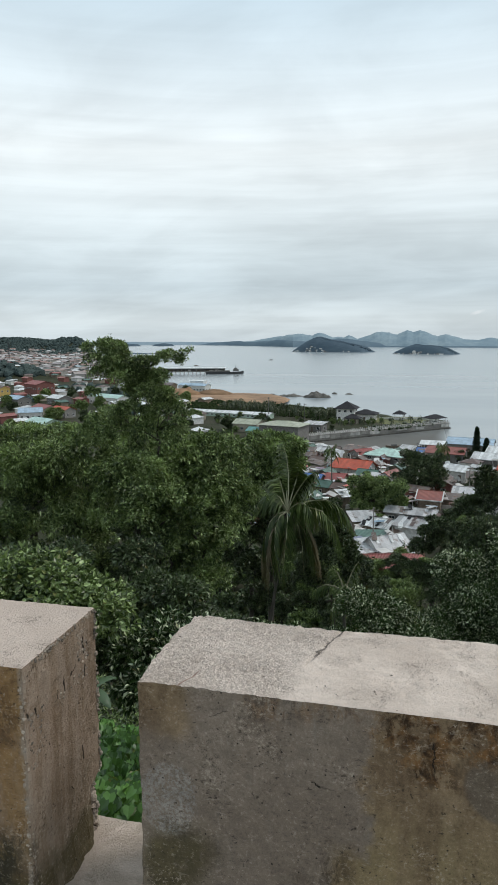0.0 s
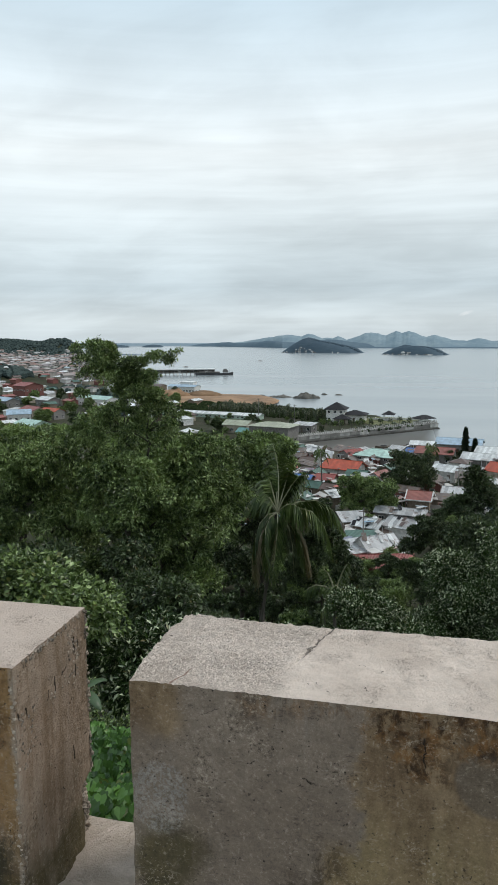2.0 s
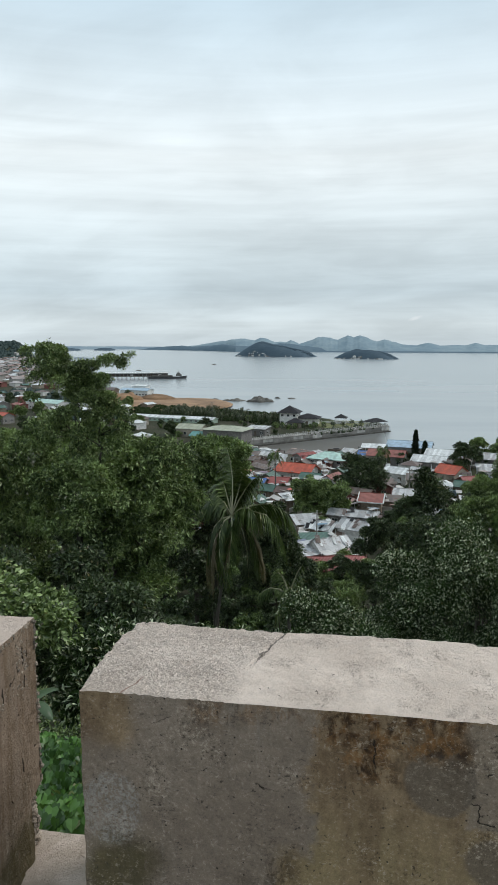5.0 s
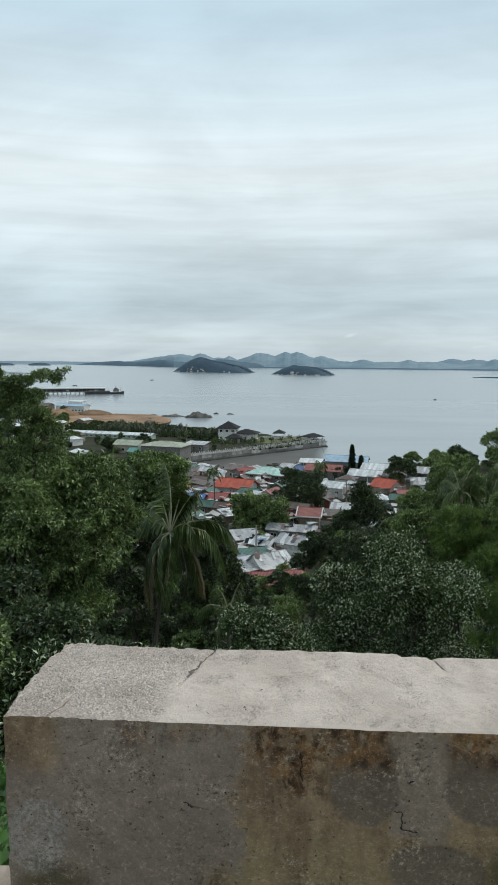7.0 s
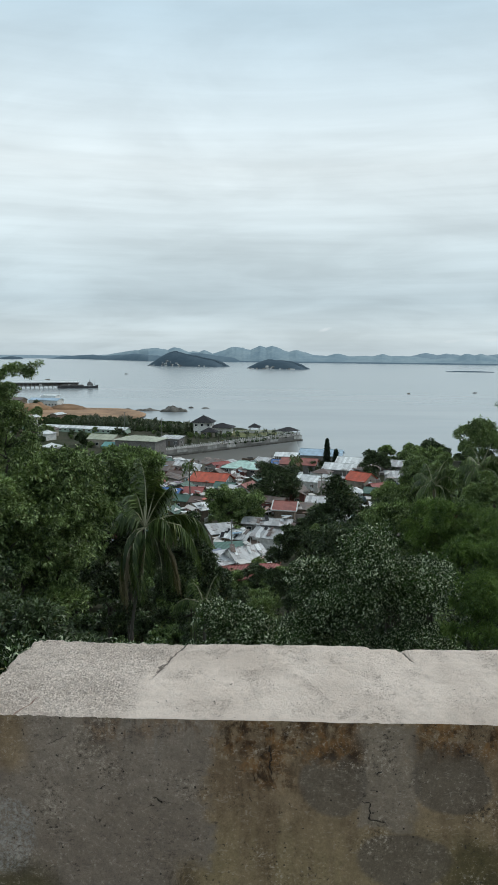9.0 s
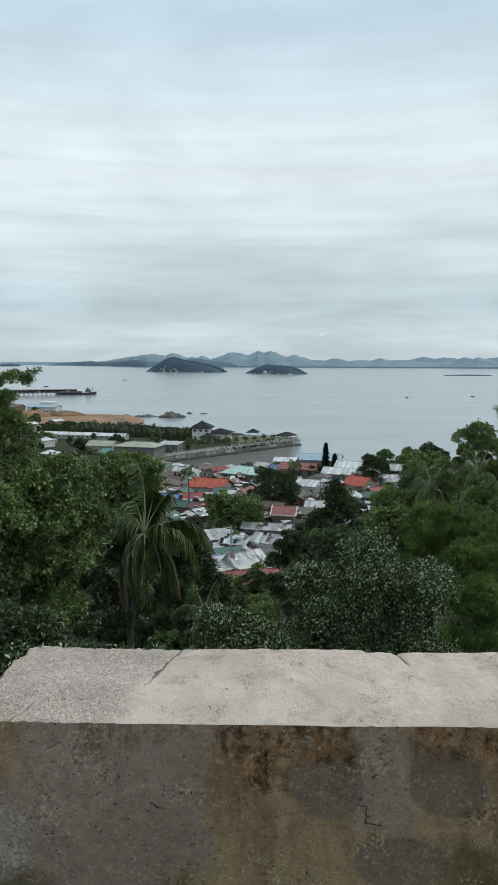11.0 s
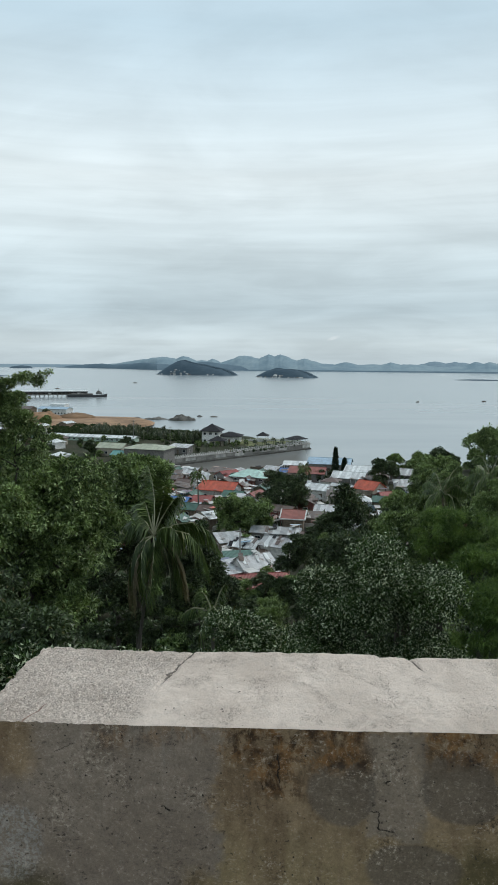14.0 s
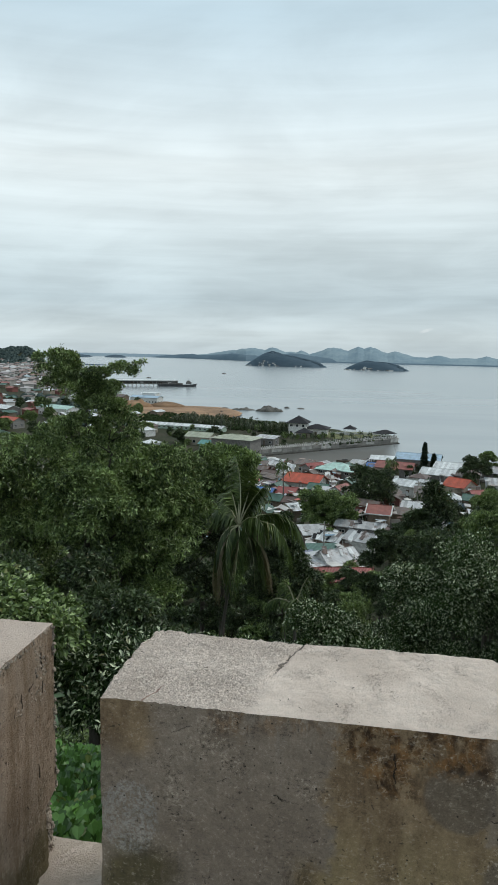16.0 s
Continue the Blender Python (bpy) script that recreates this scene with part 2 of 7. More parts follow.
    col = k.mix(k.math("MULTIPLY", run, 0.9), col, k.mix(k.span(mid, 0.35, 0.65), (0.028, 0.014, 0.007), (0.185, 0.095, 0.035)))
    # damp, moss and lime
    damp = k.math("MULTIPLY", most(blob(0.31, 0.385, 41.04, 41.125, 0.03), blob(0.27, 0.34, 40.9, 41.06, 0.03)), k.span(blot, 0.4, 0.6))
    col = k.mix(k.math("MULTIPLY", damp, 0.8), col, (0.05, 0.036, 0.022))
    moss = k.math("MULTIPLY", most(blob(0.01, 0.125, 40.85, 41.105, 0.03), blob(0.84, 1.25, 40.85, 41.16, 0.03), blob(-0.45, -0.262, 40.75, 41.03, 0.04), blob(-0.30, -0.2, 40.7, 40.93, 0.03)), k.span(blot, 0.24, 0.46))
    col = k.mix(k.math("MULTIPLY", moss, 0.85), col, k.mix(mid, (0.042, 0.036, 0.015), (0.115, 0.092, 0.040)))
    mould = k.math("MULTIPLY", blob(-0.7, -0.25, 40.7, 41.06, 0.04), k.math("MULTIPLY", k.span(y, 0.10, 0.08), k.span(blot, 0.36, 0.54)))
    col = k.mix(k.math("MULTIPLY", mould, 0.85), col, (0.028, 0.026, 0.017))
    edge_chip = k.math("MULTIPLY", k.math("MULTIPLY", k.span(x, -0.250, -0.244), k.span(x, -0.19, -0.2, 0.0, 1.0)), k.math("MULTIPLY", k.span(y, 0.086, 0.080), k.span(blot, 0.47, 0.52)))
    col = k.mix(k.math("MULTIPLY", edge_chip, 0.4), col, (0.40, 0.34, 0.28))
    lime = k.math("MULTIPLY", k.math("MULTIPLY", oval(0.055, 41.17, 0.06, 0.075), k.span(grit, 0.4, 0.6)), 0.4)
    col = k.mix(lime, col, (0.31, 0.32, 0.31))
    sandy = k.noise(c, 620.0, 2.0, 0.6)
    g = k.math("ADD", k.span(mid, 0.25, 0.75, 0.85, 1.14), k.math("ADD", k.math("ADD", k.span(grain, 0.3, 0.7, -0.09, 0.09), k.span(sandy, 0.3, 0.7, -0.07, 0.07)), k.span(grit, 0.3, 0.7, -0.12, 0.12)))
    g = k.math("ADD", 1.0, k.math("MULTIPLY", k.math("SUBTRACT", g, 1.0), k.span(x, -0.2, -0.21, 1.0, 0.5)))
    col = k.mix(1.0, col, k.join(g, g, g), "MULTIPLY")
    # bright and dark flecks put the relief shading of the grit into the colour
    bits = k.math("MULTIPLY", k.span(grit, 0.585, 0.62), k.span(mid, 0.40, 0.55))
    col = k.mix(k.math("MULTIPLY", bits, 0.38), col, (0.40, 0.34, 0.28))
    dash = k.noise(k.vec("MULTIPLY", c, (75.0, 75.0, 200.0)), 1.0, 4.0, 0.6, 0.6)
    crust = k.span(k.noise(c, 13.0, 4.0, 0.6), 0.40, 0.58)
    col = k.mix(k.math("MULTIPLY", k.math("MULTIPLY", k.span(dash, 0.60, 0.645), crust), 0.3), col, (0.40, 0.34, 0.28))
    col = k.mix(k.math("MULTIPLY", k.math("MULTIPLY", k.span(dash, 0.385, 0.345), crust), 0.45), col, (0.040, 0.030, 0.022))
    black = k.math("MULTIPLY", k.span(grit, 0.375, 0.34), k.span(k.noise(c, 20.0, 3.0), 0.45, 0.6))
    black = k.math("MAXIMUM", black, k.math("MULTIPLY", k.span(grain, 0.30, 0.27), 0.7))
    col = k.mix(k.math("MULTIPLY", black, 0.6), col, (0.045, 0.034, 0.026))
    # crumbled spots with their relief shaded into the colour, and pinholes in the render
    crumbs = k.span(k.noise(c, 10.0, 5.0, 0.65), 0.53, 0.62)
    col = k.mix(k.math("MULTIPLY", k.math("MULTIPLY", crumbs, k.span(grit, 0.45, 0.39)), 0.5), col, (0.045, 0.035, 0.025))
    col = k.mix(k.math("MULTIPLY", k.math("MULTIPLY", crumbs, k.span(grit, 0.56, 0.60)), 0.6), col, (0.40, 0.335, 0.265))
    cell = k.n("ShaderNodeTexVoronoi", {"Vector": c, "Scale": 62.0, "Randomness": 1.0})
    pins = k.math("MULTIPLY", k.span(cell.outputs["Distance"], 0.08, 0.13, 1.0, 0.0), k.span(k.xyz(cell.outputs["Color"])[0], 0.70, 0.72))
    col = k.mix(k.math("MULTIPLY", pins, 0.9), col, (0.022, 0.017, 0.012))
    # dusty top paled with sky light, grit and pits thickest at the gravelly end
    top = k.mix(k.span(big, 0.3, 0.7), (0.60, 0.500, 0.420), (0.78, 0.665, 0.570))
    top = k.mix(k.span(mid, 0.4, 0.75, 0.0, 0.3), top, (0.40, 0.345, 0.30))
    rough_end = k.math("MULTIPLY", k.span(k.math("SUBTRACT", qx, k.math("MULTIPLY", y, 0.30)), 0.20, 0.27, 1.0, 0.0), k.span(x, -0.08, -0.04))
    # crumb relief shaded by colour: dark valleys, pale crests
    crumb = k.noise(c, 300.0, 4.0, 0.66, 0.6)
    patchy = k.span(k.noise(c, 13.0, 4.0, 0.6), 0.50, 0.66)
    cover = k.math("ADD", k.math("MULTIPLY", rough_end, 0.052), k.math("MULTIPLY", patchy, 0.028))
    valley = k.math("MULTIPLY", k.span(k.math("SUBTRACT", crumb, cover), 0.36, 0.44, 1.0, 0.0), k.math("MAXIMUM", rough_end, k.span(patchy, 0.0, 0.6, 0.12, 1.0)))
    top = k.mix(k.math("MULTIPLY", valley, 0.2), top, k.mix(k.span(grain, 0.4, 0.6), (0.10, 0.078, 0.060), (0.34, 0.270, 0.215)))
    top = k.mix(k.math("MULTIPLY", k.math("MULTIPLY", k.span(crumb, 0.55, 0.62), rough_end), 0.6), top, (0.86, 0.76, 0.67))
    fleck = k.n("ShaderNodeTexVoronoi", {"Vector": wq, "Scale": 48.0, "Randomness": 1.0})
    dots = k.math("MULTIPLY", k.span(fleck.outputs["Distance"], 0.07, 0.13, 1.0, 0.0), k.span(k.xyz(fleck.outputs["Color"])[0], 0.62, 0.64))
    top = k.mix(k.math("MULTIPLY", dots, 0.85), top, (0.075, 0.060, 0.048))
    dust = k.span(k.math("ADD", grain, k.math("MULTIPLY", rough_end, 0.05)), 0.36, 0.42, 0.35, 0.0)
    top = k.mix(dust, top, (0.74, 0.68, 0.62))
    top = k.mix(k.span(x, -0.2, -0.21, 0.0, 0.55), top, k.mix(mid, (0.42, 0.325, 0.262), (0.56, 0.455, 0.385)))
    soil = k.math("MULTIPLY", k.span(z, 41.0, 40.9), k.span(blot0, 0.36, 0.58, 0.15, 0.85))
    top = k.mix(soil, top, k.mix(mid, (0.34, 0.272, 0.208), (0.56, 0.470, 0.38)))
    # cracks across the top
    slant = k.math("ADD", k.math("SUBTRACT", x, k.math("MULTIPLY", y, 0.30)), k.math("MULTIPLY", k.math("SUBTRACT", mid, 0.5), 0.035))
    crack = k.math("MULTIPLY", k.span(k.math("ABSOLUTE", k.math("SUBTRACT", slant, 0.231)), 0.0018, 0.0044, 1.0, 0.0), k.span(y, 0.20, 0.27))
    slant2 = k.math("ADD", x, k.math("MULTIPLY", y, 0.25))
    crack2 = k.math("MULTIPLY", k.span(k.math("ABSOLUTE", k.math("SUBTRACT", slant2, 0.912)), 0.0012, 0.0028, 1.0, 0.0), k.span(y, 0.31, 0.33))
    slant3 = k.math("SUBTRACT", x, k.math("MULTIPLY", y, 0.45))
    crack3 = k.math("MULTIPLY", k.span(k.math("ABSOLUTE", k.math("SUBTRACT", slant3, 0.045)), 0.0012, 0.003, 1.0, 0.0), k.span(y, 0.125, 0.14, 1.0, 0.0))
    top = k.mix(k.math("MULTIPLY", most(crack, crack2), 0.8), top, (0.07, 0.058, 0.048))
    top = k.mix(k.math("MULTIPLY", crack3, 0.8), top, (0.36, 0.225, 0.18))
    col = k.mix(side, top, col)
    # a drill hole, a bent crack, short score lines and the chipped holes of the short merlon's end
    def score(ax, az, bx, bz, r):
        ux, uz = bx - ax, bz - az
        t_ = k.math("DIVIDE", k.math("ADD", k.math("MULTIPLY", k.math("SUBTRACT", nx_, ax), ux), k.math("MULTIPLY", k.math("SUBTRACT", nz_, az), uz)), ux * ux + uz * uz, clamp=True)
        dx = k.math("SUBTRACT", nx_, k.math("ADD", ax, k.math("MULTIPLY", t_, ux)))
        dz = k.math("SUBTRACT", nz_, k.math("ADD", az, k.math("MULTIPLY", t_, uz)))
        return k.span(k.math("SQRT", k.math("ADD", k.math("MULTIPLY", dx, dx), k.math("MULTIPLY", dz, dz))), r * 0.5, r * 1.3, 1.0, 0.0)

    nx_, ny_, nz_ = k.xyz(k.vec("ADD", c, k.vec("MULTIPLY", k.vec("SUBTRACT", k.n("ShaderNodeTexNoise", {"Vector": c, "Scale": 55.0, "Detail": 5.0, "Roughness": 0.7}).outputs["Color"], (0.5, 0.5, 0.5)), (0.022, 0.022, 0.022))))
    front = most(score(0.720, 41.307, 0.728, 41.306, 0.0018), score(0.699, 41.251, 0.711, 41.247, 0.0013), score(0.711, 41.247, 0.709, 41.217, 0.0013), score(0.709, 41.217, 0.737, 41.212, 0.0013),
                 k.math("MULTIPLY", score(0.138, 41.344, 0.172, 41.363, 0.0006), 0.7), score(0.329, 41.249, 0.342, 41.244, 0.0013), k.math("MULTIPLY", score(0.342, 41.244, 0.372, 41.241, 0.0006), 0.45), score(0.533, 41.35, 0.535, 41.30, 0.0015), score(0.225, 41.262, 0.238, 41.266, 0.0007))
    scars = k.math("MULTIPLY", front, k.span(y, 0.10, 0.09))
    nx_, nz_ = ny_, k.math("ADD", nz_, k.math("MULTIPLY", k.math("SUBTRACT", mid, 0.5), 0.03))
    end_ = most(score(0.315, 41.35, 0.318, 41.315, 0.0037), score(0.322, 41.285, 0.318, 41.255, 0.0031), score(0.226, 41.295, 0.227, 41.27, 0.0025), score(0.082, 41.297, 0.084, 41.29, 0.0031), score(0.108, 41.292, 0.110, 41.278, 0.0025), score(0.293, 41.10, 0.298, 41.065, 0.0025), score(0.238, 41.03, 0.246, 41.024, 0.0025), score(0.335, 41.335, 0.336, 41.32, 0.0018), score(0.200, 41.285, 0.196, 41.265, 0.0013), score(0.255, 41.29, 0.275, 41.30, 0.0015))
    scars = k.math("MAXIMUM", scars, k.math("MULTIPLY", end_, k.math("MULTIPLY", k.span(x, -0.20, -0.21), k.span(x, -0.262, -0.252))))
    col = k.mix(k.math("MULTIPLY", scars, 0.92), col, (0.022, 0.018, 0.014))
    # open pits
    vor = k.n("ShaderNodeTexVoronoi", {"Vector": wq, "Scale": 55.0, "Randomness": 1.0}).outputs["Distance"]
    hole = k.math("MULTIPLY", k.span(vor, 0.10, 0.17, 1.0, 0.0), k.span(k.noise(c, 14.0, 3.0), 0.45, 0.55))
    hole = k.math("MULTIPLY", hole, side)
    col = k.mix(k.math("MULTIPLY", hole, 0.75), col, (0.045, 0.036, 0.028))
    h = k.math("ADD", k.math("MULTIPLY", mid, 0.6), k.math("ADD", k.math("MULTIPLY", grit, 0.6), k.math("ADD", k.math("MULTIPLY", grain, 0.3), k.math("ADD", k.math("SUBTRACT", k.math("MULTIPLY", hole, -0.8), k.math("MULTIPLY", valley, k.math("MULTIPLY", k.math("SUBTRACT", 1.0, side), 0.8))), k.math("MULTIPLY", scars, -2.0)))))
    finish(k, col, 0.92, k.bump(h, 1.0, 0.0065), spec=0.2)
    return m


def mat_ground():
    m, k = material("hillside_soil")
    c = obj_coord(k)
    a = k.noise(c, 0.05, 5.0, 0.6)
    b = k.noise(c, 1.2, 5.0, 0.65)
    col = k.mix(k.span(a, 0.35, 0.65), (0.026, 0.032, 0.014), (0.058, 0.054, 0.036))
    col = k.mix(k.span(b, 0.4, 0.7, 0.0, 0.6), col, (0.042, 0.052, 0.022))
    finish(k, col, 0.95, k.bump(b, 0.7, 0.3), spec=0.2)
    return m


def mat_sea():
    m, k = material("bay_water")
    c = obj_coord(k)
    x, y, z = k.xyz(c)
    a = k.noise(k.vec("MULTIPLY", c, (0.004, 0.012, 1.0)), 1.0, 4.0)
    near = k.span(k.math("SUBTRACT", y, k.math("MULTIPLY", x, 0.7)), 285.0, 345.0)
    silt = k.mix(k.span(a, 0.3, 0.7), (0.258, 0.298, 0.312), (0.318, 0.352, 0.356))
    near = k.math("MAXIMUM", near, k.span(x, 8.0, 19.0))
    col = k.mix(near, (0.085, 0.078, 0.063), silt)
    finish(k, col, k.span(near, 0.0, 1.0, 0.5, 0.19), spec=0.5, extra={"IOR": 1.33})
    return m


def mat_far(name, a, b, scale):
    m, k = material(name)
    c = obj_coord(k)
    n1 = k.noise(k.vec("MULTIPLY", c, (1, 1, 2.5)), scale, 6.0, 0.65)
    n2 = k.noise(c, scale * 9, 4.0, 0.6)
    f = k.math("ADD", k.span(n1, 0.3, 0.7, 0.0, 0.7), k.span(n2, 0.3, 0.7, 0.0, 0.3))
    finish(k, k.mix(f, a, b), 1.0, k.bump(n2, 0.5, 4.0), spec=0.0)
    return m


def mat_glass(name):
    m, k = material(name)
    finish(k, (0.02, 0.024, 0.028), 0.08, spec=0.6)
    return m


CONCRETE = mat_concrete()
SOIL, SEA = mat_ground(), mat_sea()
BARK = mat_bark("grey_brown_bark", (0.025, 0.020, 0.016), (0.10, 0.085, 0.068))
PALM_BARK = mat_bark("palm_trunk_bark", (0.06, 0.053, 0.045), (0.15, 0.135, 0.115))
# near-black dark ends put the shade inside the crowns into the leaf greens
LEAF_MANGO = mat_leaf("shade_dark_glossy_leaf", (0.005, 0.014, 0.004), (0.105, 0.155, 0.052), 0.33, 0.05, 0.42, (0.20, 0.26, 0.14))
LEAF_BROAD = mat_leaf("broad_tree_leaf", (0.010, 0.030, 0.007), (0.365, 0.495, 0.155), 0.33, 0.22, 0.5, (0.43, 0.55, 0.24))
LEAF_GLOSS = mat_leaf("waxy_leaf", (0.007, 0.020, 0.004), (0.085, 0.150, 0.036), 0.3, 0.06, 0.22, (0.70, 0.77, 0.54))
LEAF_BRIGHT = mat_leaf("bright_vine_leaf", (0.012, 0.044, 0.010), (0.190, 0.400, 0.085), 0.40, 0.25)
LEAF_BAMBOO = mat_leaf("bamboo_leaf", (0.028, 0.068, 0.014), (0.350, 0.510, 0.120), 0.42, 0.30)
LEAF_PALM = mat_leaf("palm_leaflet", (0.026, 0.050, 0.013), (0.225, 0.300, 0.095), 0.40, 0.22, 0.4)
MIDRIB = mat_plain("pale_palm_midrib", (0.36, 0.35, 0.22), 0.6, 0.15)
LEAF_SHORE = mat_leaf("shore_palm_leaflet", (0.025, 0.040, 0.016), (0.085, 0.110, 0.045), 0.4, 0.15)
LEAF_DRY = mat_leaf("dry_palm_leaflet", (0.15, 0.12, 0.07), (0.30, 0.24, 0.14), 0.7, 0.2)
LEAF_BANANA = mat_leaf("banana_leaf", (0.06, 0.11, 0.05), (0.11, 0.17, 0.085), 0.4, 0.3)
LEAF_CONIFER = mat_leaf("conifer_needle", (0.012, 0.028, 0.014), (0.030, 0.052, 0.024), 0.6, 0.1)
R_SILVER = mat_roof("galvanised_roof", (0.50, 0.51, 0.51), 0.5, 0.4, 0.26)
R_WHITE = mat_roof("pale_grey_roof", (0.66, 0.68, 0.67), 0.25, 0.4, 0.2)
R_RUST = mat_roof("rusted_roof", (0.150, 0.125, 0.113), 0.6, 0.6, 0.3)
R_RED = mat_roof("red_roof", (0.27, 0.060, 0.05), 0.3)
R_ORANGE = mat_roof("orange_red_roof", (0.47, 0.085, 0.04), 0.1)
R_MAROON = mat_roof("maroon_roof", (0.27, 0.085, 0.065), 0.10)
R_BROWN = mat_roof("brown_roof", (0.115, 0.075, 0.062), 0.3)
R_MINT = mat_roof("mint_green_roof", (0.42, 0.60, 0.53), 0.02)
R_GREEN = mat_roof("dark_green_roof", (0.06, 0.13, 0.10), 0.1)
R_TEAL = mat_roof("teal_roof", (0.10, 0.27, 0.25), 0.05)
R_OLIVE = mat_roof("olive_roof", (0.36, 0.38, 0.28), 0.08)
R_BLUE = mat_roof("blue_roof", (0.07, 0.17, 0.42), 0.02)
R_SKY = mat_roof("light_blue_roof", (0.34, 0.46, 0.56), 0.05)
R_DARK = mat_roof("charcoal_roof", (0.022, 0.022, 0.025), 0.0, 0.95)
W_WHITE = mat_plain("white_wall_paint", (0.66, 0.65, 0.62), 0.7)
W_CREAM = mat_plain("cream_wall_paint", (0.38, 0.34, 0.27), 0.75)
W_GREY = mat_plain("bare_block_wall", (0.20, 0.19, 0.178), 0.9, 0.25)
W_WOOD = mat_plain("weathered_board_wall", (0.20, 0.155, 0.115), 0.9, 0.3)
W_GREEN = mat_plain("pale_green_wall", (0.36, 0.46, 0.38), 0.75)
W_RED = mat_plain("dull_red_wall", (0.22, 0.085, 0.07), 0.8)
W_YELLOW = mat_plain("ochre_yellow_wall", (0.55, 0.38, 0.12), 0.8)
TRIM = mat_plain("white_trim", (0.66, 0.66, 0.64), 0.6, 0.1)
TIMBER = mat_plain("weathered_timber", (0.14, 0.11, 0.085), 0.9, 0.25)
GLASS = mat_glass("window_glass")
SEAWALL = mat_plain("seawall_concrete", (0.25, 0.24, 0.22), 0.9, 0.3, 0.25)
SEAWALL_PALE = mat_plain("pale_cast_concrete", (0.42, 0.41, 0.385), 0.85, 0.25, 0.5)
STONE = mat_plain("dark_rock", (0.105, 0.10, 0.088), 0.95, 0.4, 0.4, 0.6)
SAND = mat_plain("orange_fill_sand", (0.225, 0.138, 0.078), 0.95, 0.36, 0.05, 0.4)
GRASS = mat_plain("lawn_grass", (0.145, 0.155, 0.060), 0.95, 0.45, 0.3, 0.5)
STEEL = mat_plain("dark_ship_steel", (0.045, 0.047, 0.05), 0.6, 0.3, 0.2)
# far land: the blue-grey of distance haze is mixed into these base colours
FAR_RANGE = mat_far("far_forest_haze_tint", (0.185, 0.262, 0.310), (0.300, 0.375, 0.405), 0.008)
FAR_STRIP = mat_far("far_coast_haze_tint", (0.20, 0.27, 0.32), (0.26, 0.33, 0.37), 0.004)
ISLAND_WOOD = mat_far("island_forest_haze_tint", (0.075, 0.110, 0.140), (0.108, 0.148, 0.178), 0.02)
FAR_WOOD = mat_far("distant_woods_haze_tint", (0.045, 0.066, 0.066), (0.085, 0.110, 0.100), 0.05)


# ---- mesh tools ----
class Shape:
    """Collects vertices and faces, then links them as one mesh object."""

    def __init__(self):
        self.v, self.f = [], []

    def add(self, verts, faces):
        o = len(self.v)
        self.v.extend(verts)
        self.f.extend([tuple(i + o for i in q) for q in faces])
        return self

    def box(self, x0, x1, y0, y1, z0, z1):
        v = [(x, y, z) for z in (z0, z1) for y in (y0, y1) for x in (x0, x1)]
        return self.add(v, [(0, 2, 3, 1), (4, 5, 7, 6), (0, 1, 5, 4), (2, 6, 7, 3), (0, 4, 6, 2), (1, 3, 7, 5)])

    def tube(self, pts, radii, sides=6):
        pts = [Vector(p) for p in pts]
        rings, faces = [], []
        for i, p in enumerate(pts):
            t = (pts[min(i + 1, len(pts) - 1)] - pts[max(i - 1, 0)]).normalized()
            a = t.orthogonal().normalized()
            b = t.cross(a)
            for s in range(sides):
                q = 2 * math.pi * s / sides
                rings.append(tuple(p + (a * math.cos(q) + b * math.sin(q)) * radii[i]))
        for i in range(len(pts) - 1):
            for s in range(sides):
                n = (s + 1) % sides
                faces.append((i * sides + s, i * sides + n, (i + 1) * sides + n, (i + 1) * sides + s))
        faces.append(tuple(range(sides - 1, -1, -1)))
        faces.append(tuple(range((len(pts) - 1) * sides, len(pts) * sides)))
        return self.add(rings, faces)

    def mesh(self, name, mat, smooth=False):
        me = bpy.data.meshes.new(name)
        me.from_pydata(self.v, [], self.f)
        me.materials.append(mat)
        if smooth:
            me.polygons.foreach_set("use_smooth", [True] * len(me.polygons))
        me.update()
        return me


def array_mesh(name, verts, faces, mat, smooth=False):
    """A mesh from numpy arrays; all faces have as many corners."""
    me = bpy.data.meshes.new(name)
    n, k = faces.shape
    me.vertices.add(len(verts))
    me.vertices.foreach_set("co", np.asarray(verts, dtype=np.float32).ravel())
    me.loops.add(n * k)
    me.loops.foreach_set("vertex_index", faces.astype(np.int32).ravel())
    me.polygons.add(n)
    me.polygons.foreach_set("loop_start", np.arange(0, n * k, k, dtype=np.int32))
    me.polygons.foreach_set("use_smooth", np.full(n, smooth))
    me.materials.append(mat)
    me.update(calc_edges=True)
    return me


def part(name, shape, mat, parent, label="", smooth=False):
    me = shape if isinstance(shape, bpy.types.Mesh) else shape.mesh(name, mat, smooth)
    ob = new(name, me)
    ob.parent = parent
    return tagged(ob, label)


def thing(name, m, label, category, group="", kind=""):
    ob = new(name)
    ob.empty_display_size = 0.1
    ob.matrix_world = m
    return tagged(ob, label, category, group, kind)


